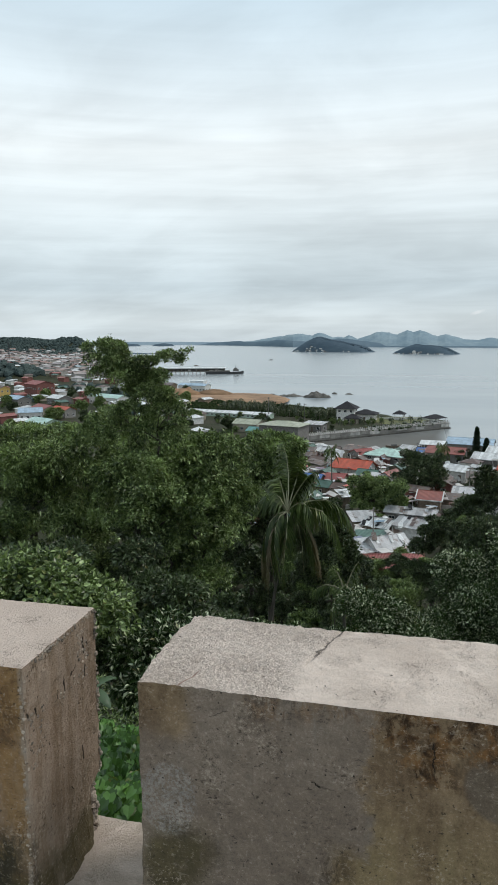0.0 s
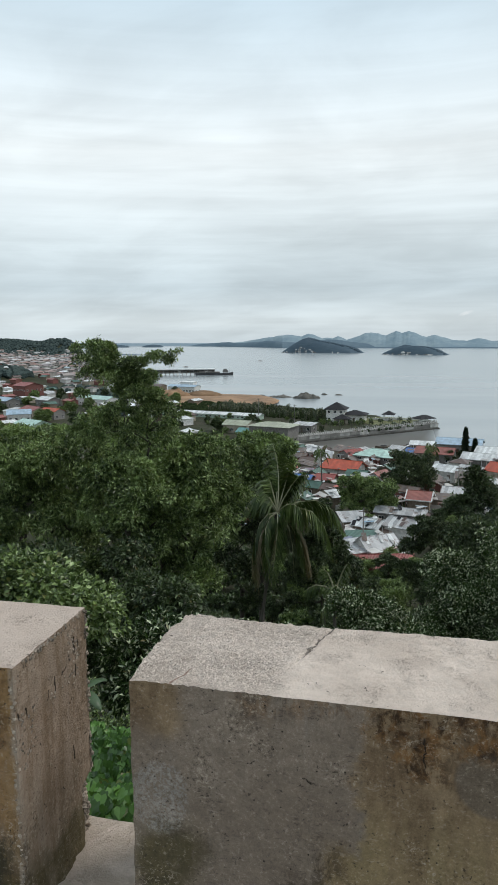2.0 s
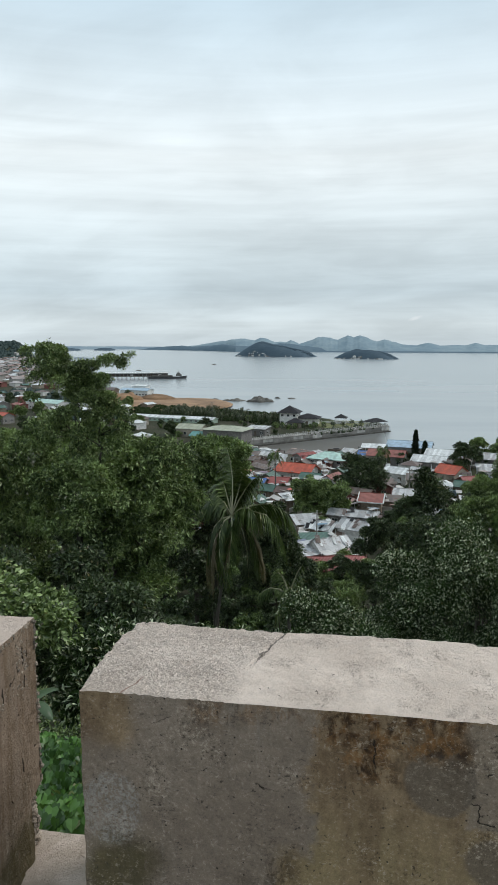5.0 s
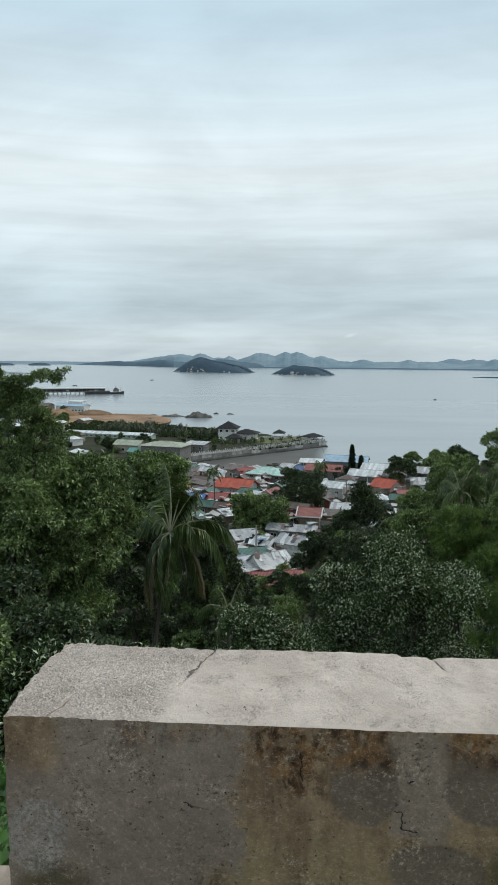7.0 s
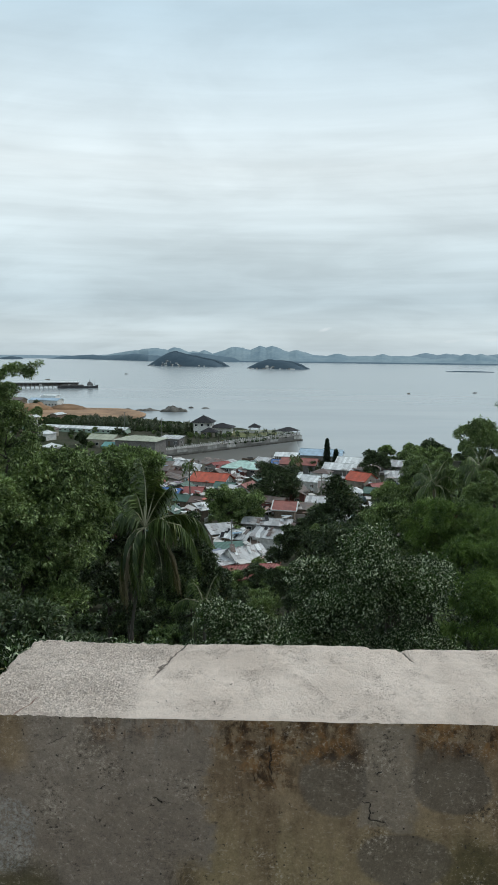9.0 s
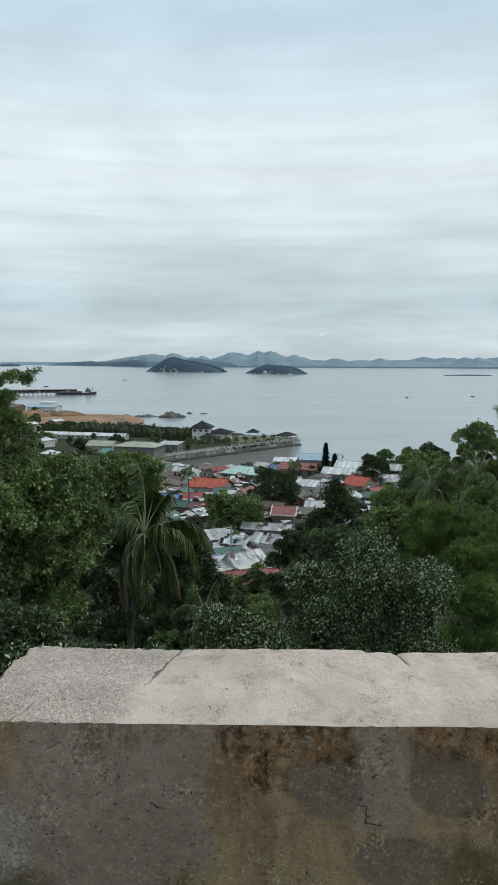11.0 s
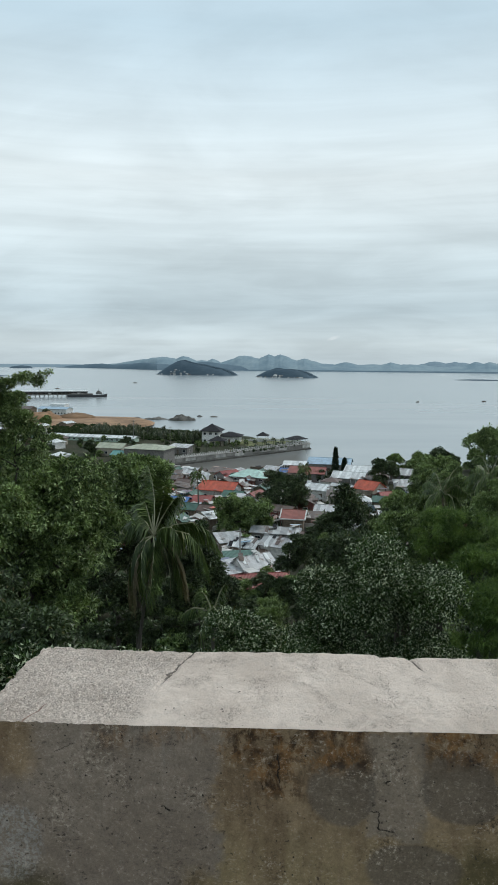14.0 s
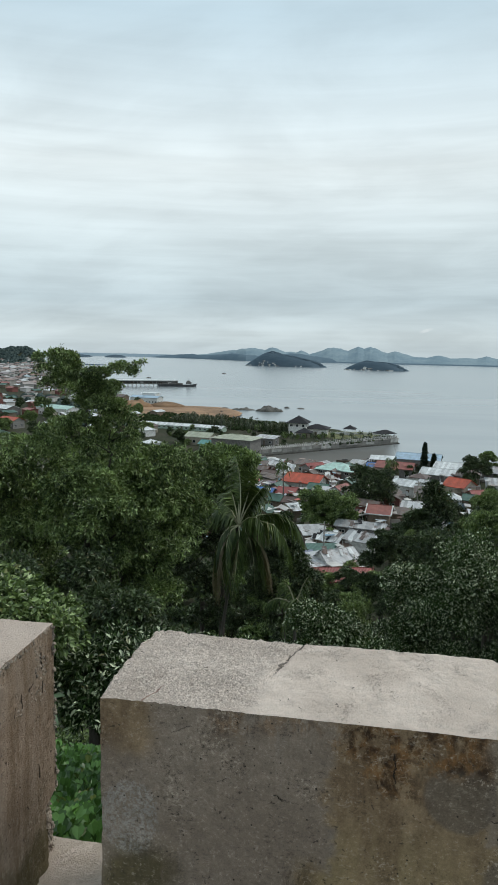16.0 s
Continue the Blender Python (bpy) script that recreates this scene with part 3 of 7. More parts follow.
def fbm(x, y, z=0.0, octaves=4, seed=0):
    """Value noise on numpy arrays, about -1 to 1."""
    x, y, z = np.broadcast_arrays(np.asarray(x, float), np.asarray(y, float), np.asarray(z, float))

    def lattice(i, j, l):
        h = (i * 374761393 + j * 668265263 + l * 1274126177 + seed * 974711) & 0xFFFFFFFF
        h = ((h ^ (h >> 13)) * 1103515245) & 0xFFFFFFFF
        return ((h ^ (h >> 16)) & 0xFFFF) / 32767.5 - 1

    total, amp = np.zeros(x.shape), 0.5
    for o in range(octaves):
        s = 2.0 ** o
        px, py, pz = x * s + o * 17.3, y * s + o * 9.1, z * s + o * 5.7
        i, j, l = np.floor(px).astype(np.int64), np.floor(py).astype(np.int64), np.floor(pz).astype(np.int64)
        u, v, q = px - i, py - j, pz - l
        u, v, q = u * u * (3 - 2 * u), v * v * (3 - 2 * v), q * q * (3 - 2 * q)
        r = 0
        for a in (0, 1):
            for b in (0, 1):
                for c in (0, 1):
                    r = r + lattice(i + a, j + b, l + c) * (u if a else 1 - u) * (v if b else 1 - v) * (q if c else 1 - q)
        total += r * amp
        amp *= 0.5
    return total


def sstep(a, b, x):
    t = np.clip((x - a) / (b - a), 0, 1)
    return t * t * (3 - 2 * t)


def lumps(pts, size, seed, squash=0.8):
    """Uneven leafy lumps at the points: arrays of vertices and triangles."""
    rng_ = np.random.default_rng(seed)
    t = (1 + 5 ** 0.5) / 2
    ico = np.array([(-1, t, 0), (1, t, 0), (-1, -t, 0), (1, -t, 0), (0, -1, t), (0, 1, t), (0, -1, -t), (0, 1, -t), (t, 0, -1), (t, 0, 1), (-t, 0, -1), (-t, 0, 1)]) / math.hypot(1, t)
    tri = np.array([(0, 11, 5), (0, 5, 1), (0, 1, 7), (0, 7, 10), (0, 10, 11), (1, 5, 9), (5, 11, 4), (11, 10, 2), (10, 7, 6), (7, 1, 8),
                    (3, 9, 4), (3, 4, 2), (3, 2, 6), (3, 6, 8), (3, 8, 9), (4, 9, 5), (2, 4, 11), (6, 2, 10), (8, 6, 7), (9, 8, 1)])
    n = len(pts)
    s_ = size * rng_.uniform(0.5, 1.3, n)
    v = ico[None] * s_[:, None, None] * rng_.uniform(0.7, 1.3, (n, 12, 1))
    v[:, :, 2] *= squash
    v = v + pts[:, None]
    return v.reshape(-1, 3), (np.arange(n)[:, None, None] * 12 + tri[None]).reshape(-1, 3)


# ---- the land: a hill over a coastal flat, an inlet, a spit, a far headland ----
COAST = np.array([(5000, -900), (2000, -300), (500, 170), (200, 235), (89, 264), (51, 271), (30, 272), (17, 264), (4, 247), (-12, 239), (-30, 240), (-46, 258),
                  (-36, 279), (16.5, 327.5), (18, 352), (-9, 364), (-35, 385), (-60, 405), (-86, 418), (-89, 438), (-112, 470), (-140, 505), (-180, 512), (-215, 540),
                  (-262, 600), (-345, 745), (-440, 900), (-560, 1190), (-760, 1560), (-930, 1880), (-1080, 1960), (-1500, 2060), (-3000, 2500), (-5000, 2700),
                  (-5000, -5000), (5000, -5000)], dtype=float)


def inland(x, y):
    """Signed distance to the coast, above zero on land."""
    best, inside = np.full(x.shape, 1e9), np.zeros(x.shape, bool)
    for (ax, ay), (bx, by) in zip(COAST, np.roll(COAST, -1, 0)):
        dx, dy = bx - ax, by - ay
        t = np.clip(((x - ax) * dx + (y - ay) * dy) / (dx * dx + dy * dy), 0, 1)
        best = np.minimum(best, np.hypot(x - ax - t * dx, y - ay - t * dy))
        cross = ((ay > y) != (by > y)) & (x < dx * (y - ay) / np.where(dy == 0, 1e-9, dy) + ax)
        inside ^= cross
    return np.where(inside, best, -best)


def land(x, y):
    x, y = np.asarray(x, float), np.asarray(y, float)
    s = inland(x, y)
    z = np.clip(s * 0.55, -4.0, 2.0)
    r = np.hypot(x, y)
    turn = np.degrees(np.arctan2(x, y))
    near = r * (1 - 0.60 * sstep(7, 21, turn) * sstep(14, 38, r) - 0.25 * sstep(20, 45, -turn))
    near = np.where(y < 0.5, near * np.clip(1 - 0.9 * sstep(60, 115, np.abs(turn)), 0.05, 1), near)
    hill = np.interp(near, [0, 0.8, 3, 6, 12, 20, 35, 60, 95, 120], [40.0, 39.7, 38.7, 36.9, 30.5, 24.0, 15.0, 7.0, 0.8, 0.0])
    hill = hill + fbm(x * 0.06, y * 0.06, 0, 4, 3) * np.clip(r - 3, 0, 10) * 0.2 * (hill > 0.1)
    hills = 0
    for hx, hy, a, b, top in ((-420, 565, 75, 60, 21), (-770, 1530, 110, 95, 33), (-980, 1560, 170, 110, 28), (-1280, 1640, 330, 140, 34), (-1100, 1200, 160, 200, 30), (-700, 900, 120, 130, 9), (-2300, 1700, 700, 400, 46)):
        hills = hills + top * np.exp(-((x - hx) / a) ** 2 - ((y - hy) / b) ** 2)
    hills = hills * (1 + 0.25 * fbm(x * 0.012, y * 0.012, 0, 4, 8))
    return np.where(s > 0, np.maximum(z, 0) + np.maximum(hill - 2, 0) + hills * sstep(0, 60, s), z)


def gz(x, y):
    return float(land(np.array([x]), np.array([y]))[0])


def build_ground():
    turns = np.radians(np.concatenate([np.arange(-60, 50, 0.5), np.arange(50, 300, 3.0)]))
    radii = np.concatenate([[0.0], np.geomspace(0.4, 5200, 300)])
    tt, rr = np.meshgrid(turns, radii)
    x, y = np.sin(tt) * rr, np.cos(tt) * rr
    z = land(x, y)
    n, k = x.shape
    i, j = np.meshgrid(np.arange(n - 1), np.arange(k), indexing="ij")
    jn = (j + 1) % k
    faces = np.stack([i * k + j, i * k + jn, (i + 1) * k + jn, (i + 1) * k + j], -1).reshape(-1, 4)
    ob = new("ground", array_mesh("ground", np.stack([x, y, z], -1).reshape(-1, 3), faces[:, ::-1], SOIL, True))
    tagged(ob, "dark soil hillside falling to a coastal flat", "ground", kind="structure")


build_ground()
a = np.radians(np.arange(0, 360, 4.0))
ring = [(math.sin(q) * r, math.cos(q) * r, 0.0) for r in (60, 600, 5400) for q in a]
m_ = len(a)
sea = new("water", array_mesh("water", np.array(ring), np.array([(b * m_ + i, (b + 1) * m_ + i, (b + 1) * m_ + (i + 1) % m_, b * m_ + (i + 1) % m_)
                                                               for b in (0, 1) for i in range(m_)])[:, ::-1], SEA))
tagged(sea, "calm silty grey bay under an overcast sky", "sea", kind="structure")


# ---- the parapet wall ----
def rough_block(x0, x1, y0, y1, z0, z1, step, wear=0.006, shape=None, seed=1, uneven=1.0):
    """A concrete block with a dense skin: worn, chipped edges and uneven faces. shape(p) may cut further."""
    nx, ny, nz = (max(2, int(round((b - a_) / step))) for a_, b in ((x0, x1), (y0, y1), (z0, z1)))
    xs, ys, zs = np.linspace(x0, x1, nx + 1), np.linspace(y0, y1, ny + 1), np.linspace(z0, z1, nz + 1)
    pts, faces, o = [], [], 0
    for axis, side in ((0, 0), (0, 1), (1, 0), (1, 1), (2, 1)):
        u, v = [(ys, zs), (xs, zs), (xs, ys)][axis]
        uu, vv = np.meshgrid(u, v, indexing="ij")
        c = np.full(uu.shape, [(x0, x1), (y0, y1), (z0, z1)][axis][side])
        p = [(c, uu, vv), (uu, c, vv), (uu, vv, c)][axis]
        pts.append(np.stack(p, -1).reshape(-1, 3))
        n, k = uu.shape
        i, j = np.meshgrid(np.arange(n - 1), np.arange(k - 1), indexing="ij")
        f = np.stack([i * k + j, (i + 1) * k + j, (i + 1) * k + j + 1, i * k + j + 1], -1).reshape(-1, 4) + o
        if (axis == 1) == (side == 1):
            f = f[:, ::-1]
        faces.append(f)
        o += n * k
    p, f = np.concatenate(pts), np.concatenate(faces)
    mid = np.array([(x0 + x1) / 2, (y0 + y1) / 2, (z0 + z1) / 2])
    half = np.array([(x1 - x0) / 2, (y1 - y0) / 2, (z1 - z0) / 2])
    q = p - mid
    # rounded, chipped edges
    chip = np.clip(fbm(p[:, 0] * 14, p[:, 1] * 14, p[:, 2] * 14, 4, seed) * 2.2 - 0.45, 0, 1)
    r = wear * (0.8 + 2.6 * chip)
    inner = np.clip(q, -(half - r[:, None]), half - r[:, None])
    d = q - inner
    ln = np.linalg.norm(d, axis=1)
    pull = np.where(ln > r, r / np.maximum(ln, 1e-9), 1.0)
    q = inner + d * pull[:, None]
    nrm = d / np.maximum(ln, 1e-9)[:, None]
    edge = np.where(ln[:, None] > 1e-9, nrm, 0)
    wob = fbm(p[:, 0] * 5, p[:, 1] * 5, p[:, 2] * 5, 3, seed + 5) * 0.006 + fbm(p[:, 0] * 45, p[:, 1] * 45, p[:, 2] * 45, 3, seed + 9) * 0.003
    q = q + edge * wob[:, None] * uneven
    p = q + mid
    if shape is not None:
        p = shape(p)
    return p, f


def main_cut(p):
    """The long merlon: a nicked back corner, a lower strip along the back, a crack and a rougher cast end."""
    x, y, z = p[:, 0].copy(), p[:, 1].copy(), p[:, 2].copy()
    up_ = sstep(TOP - 0.05, TOP - 0.002, z)
    rubble = sstep(0.36, 0.30, x - 0.3 * (y - BACK)) * (fbm(x * 95, y * 95, 0, 3, 21) * 0.0052 + 0.001)
    rubble = rubble + 0.0035 * fbm(x * 95, y * 95, 0, 2, 22) * sstep(0.05, 0.4, fbm(x * 11, y * 11, 0, 3, 23))
    z = z + up_ * rubble
    z = z - up_ * 0.004 * sstep(0.745, 0.755, x + 0.01 * fbm(y * 20, 0, 0, 2, 4)) * sstep(0.366, 0.376, y)
    line = 0.347 - 0.30 * (0.386 - y) + 0.012 * fbm(y * 18, 3.0, 0, 3, 31)
    z = z - up_ * 0.0035 * np.exp(-((x - line) / 0.0035) ** 2) * sstep(0.16, 0.24, y)
    line2 = 0.815 + 0.25 * (0.386 - y)
    z = z - up_ * 0.005 * np.exp(-((x - line2) / 0.005) ** 2) * sstep(0.31, 0.33, y)
    nick = sstep(0.045, 0.0, x + 0.35 * (0.386 - y)) * up_ * sstep(0.2, 0.34, y)
    x = x + nick * 0.010
    z = z - nick * 0.004
    # shallow repair patches and missing render on the face
    face = sstep(0.10, 0.078, y)
    y = y + face * (0.004 * np.clip(fbm(x * 9, z * 9, 0, 3, 44), -0.2, 1))
    return np.stack([x, y, z], -1)


FRONT, BACK = 0.076, 0.386
parapet = thing("parapet_wall", pose(0, 0, 0), "weathered grey concrete parapet with merlons and a narrow gap", "parapet", kind="structure")
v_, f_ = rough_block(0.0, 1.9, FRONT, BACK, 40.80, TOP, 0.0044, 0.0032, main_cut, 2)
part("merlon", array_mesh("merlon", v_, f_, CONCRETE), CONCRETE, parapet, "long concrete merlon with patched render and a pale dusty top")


def foot_cut(p):
    """Broken render round the foot of the short merlon, and holes along its edge."""
    x, y, z = p[:, 0].copy(), p[:, 1].copy(), p[:, 2].copy()
    n1 = fbm(x * 22, y * 22, z * 22, 4, 61)
    n2 = fbm(x * 45, y * 45, z * 30, 3, 62)
    edge = sstep(-0.30, -0.245, x) * sstep(0.30, 0.37, y)
    low_ = sstep(41.02, 40.88, z)
    cut = edge * low_ * np.clip(0.55 + n1 * 1.3, 0, 1) * 0.035
    spots = sstep(-0.25, -0.238, x) * sstep(0.33, 0.50, n2 + 0.25 * sstep(0.24, 0.36, y)) * 0.003
    flare = 0.016 * sstep(40.93, 40.835, z) ** 2 * sstep(-0.26, -0.24, x) * (0.7 + n1) * (1 - edge)
    return np.stack([x - cut - spots + flare, y - cut * 0.8, z], -1)


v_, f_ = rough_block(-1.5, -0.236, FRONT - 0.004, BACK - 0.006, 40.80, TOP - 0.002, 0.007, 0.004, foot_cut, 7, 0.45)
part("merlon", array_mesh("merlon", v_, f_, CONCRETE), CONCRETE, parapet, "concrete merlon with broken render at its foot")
rng = np.random.default_rng(17)
CHIP = mat_plain("broken_render_crumbs", (0.33, 0.275, 0.22), 0.95, 0.45, 30.0, 0.6)


def crumbs(parent, count, x, y, z, size, seed):
    """Broken bits of render that cling to a stretch of wall."""
    p = np.stack([rng.uniform(*x, count), rng.uniform(*y, count), rng.uniform(*z, count)], -1)
    v, f = lumps(p, size, seed, 1.0)
    part("broken_render", array_mesh("broken_render", v, f, CHIP), CHIP, parent, "crumbling pale render")


short_one = parapet.children[-1]
crumbs(short_one, 80, (-0.246, -0.236), (0.069, 0.080), (40.92, 41.37), 0.0034, 1)
crumbs(short_one, 70, (-0.240, -0.233), (0.372, 0.380), (40.98, 41.39), 0.0045, 2)
crumbs(short_one, 110, (-0.243, -0.236), (0.08, 0.375), (41.386, 41.396), 0.0040, 3)
crumbs(short_one, 260, (-0.275, -0.243), (0.325, 0.372), (40.835, 40.98), 0.0062, 4)
crumbs(short_one, 60, (-0.239, -0.236), (0.29, 0.34), (41.24, 41.37), 0.0034, 5)
crumbs(short_one, 45, (-0.239, -0.236), (0.20, 0.31), (41.255, 41.285), 0.0030, 6)
crumbs(short_one, 70, (-0.239, -0.236), (0.085, 0.14), (41.17, 41.30), 0.0034, 7)
for x0_, x1_, seed_ in ((2.14, 4.04, 3), (4.28, 6.0, 4), (-3.64, -1.74, 5), (-6.0, -3.88, 6)):
    v_, f_ = rough_block(x0_, x1_, FRONT, BACK, 40.80, TOP, 0.025, 0.006, None, seed_)
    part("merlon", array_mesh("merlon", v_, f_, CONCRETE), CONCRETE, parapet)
v_, f_ = rough_block(-6.0, 6.0, FRONT - 0.02, BACK + 0.02, 38.4, 40.835, 0.03, 0.012, None, 11)
part("sill", array_mesh("sill", v_, f_, CONCRETE, True), CONCRETE, parapet, "low concrete wall below the merlons")
# deck out of view, made pale to bounce light onto the lower wall face
deck = Shape()
deck.box(-6, 6, -8, FRONT - 0.03, 38.4, 40.42)
tagged(new("floor", deck.mesh("floor", SEAWALL_PALE)), "bare concrete lookout deck behind the parapet", "floor", kind="structure")


# ---- plants ----
def leaves(at, out, count, length, width, droop, rng, spread=0.9, fold=0.18):
    """Rosettes of leaves round the twig ends 'at' that point 'out': arrays of vertices and triangles."""
    n = len(at)
    c = np.repeat(at, count, 0)
    d = np.repeat(out, count, 0)
    k = len(c)
    rad = rng.normal(size=(k, 3))
    rad /= np.linalg.norm(rad, axis=1)[:, None]
    v = d * rng.uniform(0.15, 0.75, (k, 1)) + rad * spread
    v[:, 2] -= droop * rng.uniform(0.3, 1.3, k)
    v /= np.linalg.norm(v, axis=1)[:, None]
    size = length * rng.uniform(0.65, 1.2, (k, 1))
    base = c + rad * length * 0.12 + v * size * 0.1
    tilt = rng.normal(size=(k, 3)) * 0.45 + np.array([0, 0, 1.0])
    side = np.cross(v, tilt)
    side /= np.maximum(np.linalg.norm(side, axis=1)[:, None], 1e-6)
    nrm = np.cross(side, v)
    w_ = size * width * 0.5
    mid = base + v * size * 0.45
    tip = base + v * size - nrm * size * 0.12
    verts = np.stack([base, mid + side * w_ + nrm * w_ * fold * 2, tip, mid - side * w_ + nrm * w_ * fold * 2], 1).reshape(-1, 3)
    q = np.arange(k)[:, None] * 4
    tris = np.concatenate([q + np.array([[0, 1, 2]]), q + np.array([[0, 2, 3]])], 1).reshape(-1, 3)
    return verts, tris


def ball(rng, n, up_bias=0.25):
    d = rng.normal(size=(n, 3))
    d[:, 2] = d[:, 2] + up_bias
    return d / np.linalg.norm(d, axis=1)[:, None]


def tree(name, label, x, y, z, rx, ry, rz, mat, lobes=26, twigs=3000, count=9, leaf=0.2, width=0.36, droop=0.5, seed=1, trunk=0.16, extra=(), foot=None, lobe=0.3, single=False, low_fork=0.0, limbs=16, base_low=False):
    """A broadleaf tree: trunk, limbs to its boughs, and boughs of leaf rosettes. (x, y, z): middle of the crown; extra: boughs (dx, dy, dz, radius)."""
    rng = np.random.default_rng(seed)
    fx, fy = foot or (x + rng.uniform(-0.3, 0.3), y + 0.3)
    g = gz(fx, fy)
    root = thing(name, pose(fx, fy, g), label, "tree")
    rel = np.array([x - fx, y - fy, z - g])
    scale = np.array([rx, ry, rz])
    d = ball(rng, lobes, 0.25)
    if base_low:
        d[:, 2] = -np.abs(d[:, 2])
    cen = rel + d * scale * rng.uniform(0.35, 0.95, (lobes, 1)) ** 0.7
    rad = (rx * ry * rz) ** (1 / 3) * lobe * rng.uniform(0.6, 1.4, lobes)
    for e in extra:
        cen = np.vstack([cen, rel + np.array(e[:3])])
        rad = np.append(rad, e[3])
    share = rad ** 2 / (rad ** 2).sum()
    pts, outs = [], []
    for c, r, s in zip(cen, rad, share):
        n = max(10, int(twigs * s))
        o = ball(rng, n, 0.85)
        dist = rng.uniform(0.3, 1.05, (n, 1)) ** 0.5
        dist = np.where(rng.uniform(0, 1, (n, 1)) < 0.07, dist * rng.uniform(1.15, 1.6, (n, 1)), dist)
        p = c + o * r * dist * np.array([1.0, 1.0, 0.65])
        pts.append(p)
        outs.append(o)
    pts, outs = np.concatenate(pts), np.concatenate(outs)
    v, f = leaves(pts, outs, count, leaf, width, droop, rng)
    stem = Shape()
    fork = Vector(rel + np.array([0, 0, (-0.55 - low_fork) * rz]))
    fork.z = max(fork.z, 0.8)
    bend = Vector((rng.uniform(-0.3, 0.3), rng.uniform(-0.2, 0.2), 0))
    stem.tube([(0, 0, -0.4), tuple(fork * 0.35 + bend * 0.6), tuple(fork * 0.7 + bend), tuple(fork)], [trunk * 1.4, trunk * 1.05, trunk * 0.95, trunk * 0.8], 8)
    order = sorted(range(len(cen)), key=lambda q: (Vector(cen[q]) - fork).length)
    nodes, made = [(fork, trunk * 0.55)], []
    for i in order:
        c, r = Vector(cen[i]), float(rad[i])
        near = min(nodes, key=lambda q: (q[0] - c).length + (0.0 if q[1] > trunk * 0.12 else 0.6))
        a_, t0 = near
        mid = a_.lerp(c, 0.5) + Vector((rng.uniform(-0.2, 0.2), rng.uniform(-0.2, 0.2), 0.12)) * (c - a_).length * 0.6
        t1 = max(trunk * 0.09, t0 * 0.66)
        nodes.append((c, t1))
        b = stem if single else Shape()
        b.tube([a_, mid, c], [t0 * 0.85, (t0 + t1) * 0.45, t1], 5)
        for _ in range(3):
            o = Vector(ball(rng, 1, 0.5)[0])
            b.tube([mid.lerp(c, 0.6), c + o * r * 0.45, c + o * r * 0.92], [t1 * 0.6, t1 * 0.4, t1 * 0.15], 4)
        if not single:
            made.append(b)
    made = made[:limbs]
    part("trunk", stem, BARK, root, smooth=True)
    for b in made:
        part("limb", b, BARK, root, smooth=True)
    part("crown", array_mesh("crown", v, f, mat), mat, root)
    return root


def frond(length, sag, rise, rng, leaflets=46, leaflet=0.55, twist=0.0, hang=0.35, wide=0.045):
    """One palm frond along +x from the origin: midrib points, and leaflet vertices and triangles."""
    t = np.linspace(0, 1, 9)
    rib = np.stack([length * (t - 0.22 * sag * t ** 3) * (1 - 0.34 * max(0.0, 0.75 - rise) * t) * (1 - 0.6 * min(1.0, max(0.0, (rise - 0.65) / 0.6))), np.zeros(9) + twist * t ** 2, rise * length * t - sag * length * t ** 2.2], -1)
    verts, tris = [], []
    for i in range(leaflets):
        u = 0.12 + 0.88 * i / leaflets
        p = np.array([np.interp(u, t, rib[:, q]) for q in range(3)])
        ahead = np.array([np.interp(min(1, u + 0.05), t, rib[:, q]) for q in range(3)]) - p
        ahead = ahead / max(np.linalg.norm(ahead), 1e-6)
        ln = leaflet * (0.35 + 1.25 * math.sin(math.pi * min(1, 0.12 + 0.80 * u))) * rng.uniform(0.65, 1.15)
        for s in (-1, 1):
            v = ahead * rng.uniform(0.4, 0.7) + np.array([0, s * rng.uniform(0.45, 0.8), -hang - rng.uniform(0, 0.75)])
            v /= np.linalg.norm(v)
            side = np.cross(v, np.array([0, 0, 1.0])) + ahead * 0.6
            side = side / np.linalg.norm(side) * ln * wide
            mid = p + v * ln * 0.5
            tip = p + v * ln + np.array([0, 0, -ln * 0.4])
            o = len(verts)
            verts += [p - side * 0.5, p + side * 0.5, mid + side, mid - side, tip]
            tris += [(o, o + 1, o + 2), (o, o + 2, o + 3), (o + 3, o + 2, o + 4)]
    return rib, np.array(verts), np.array(tris)


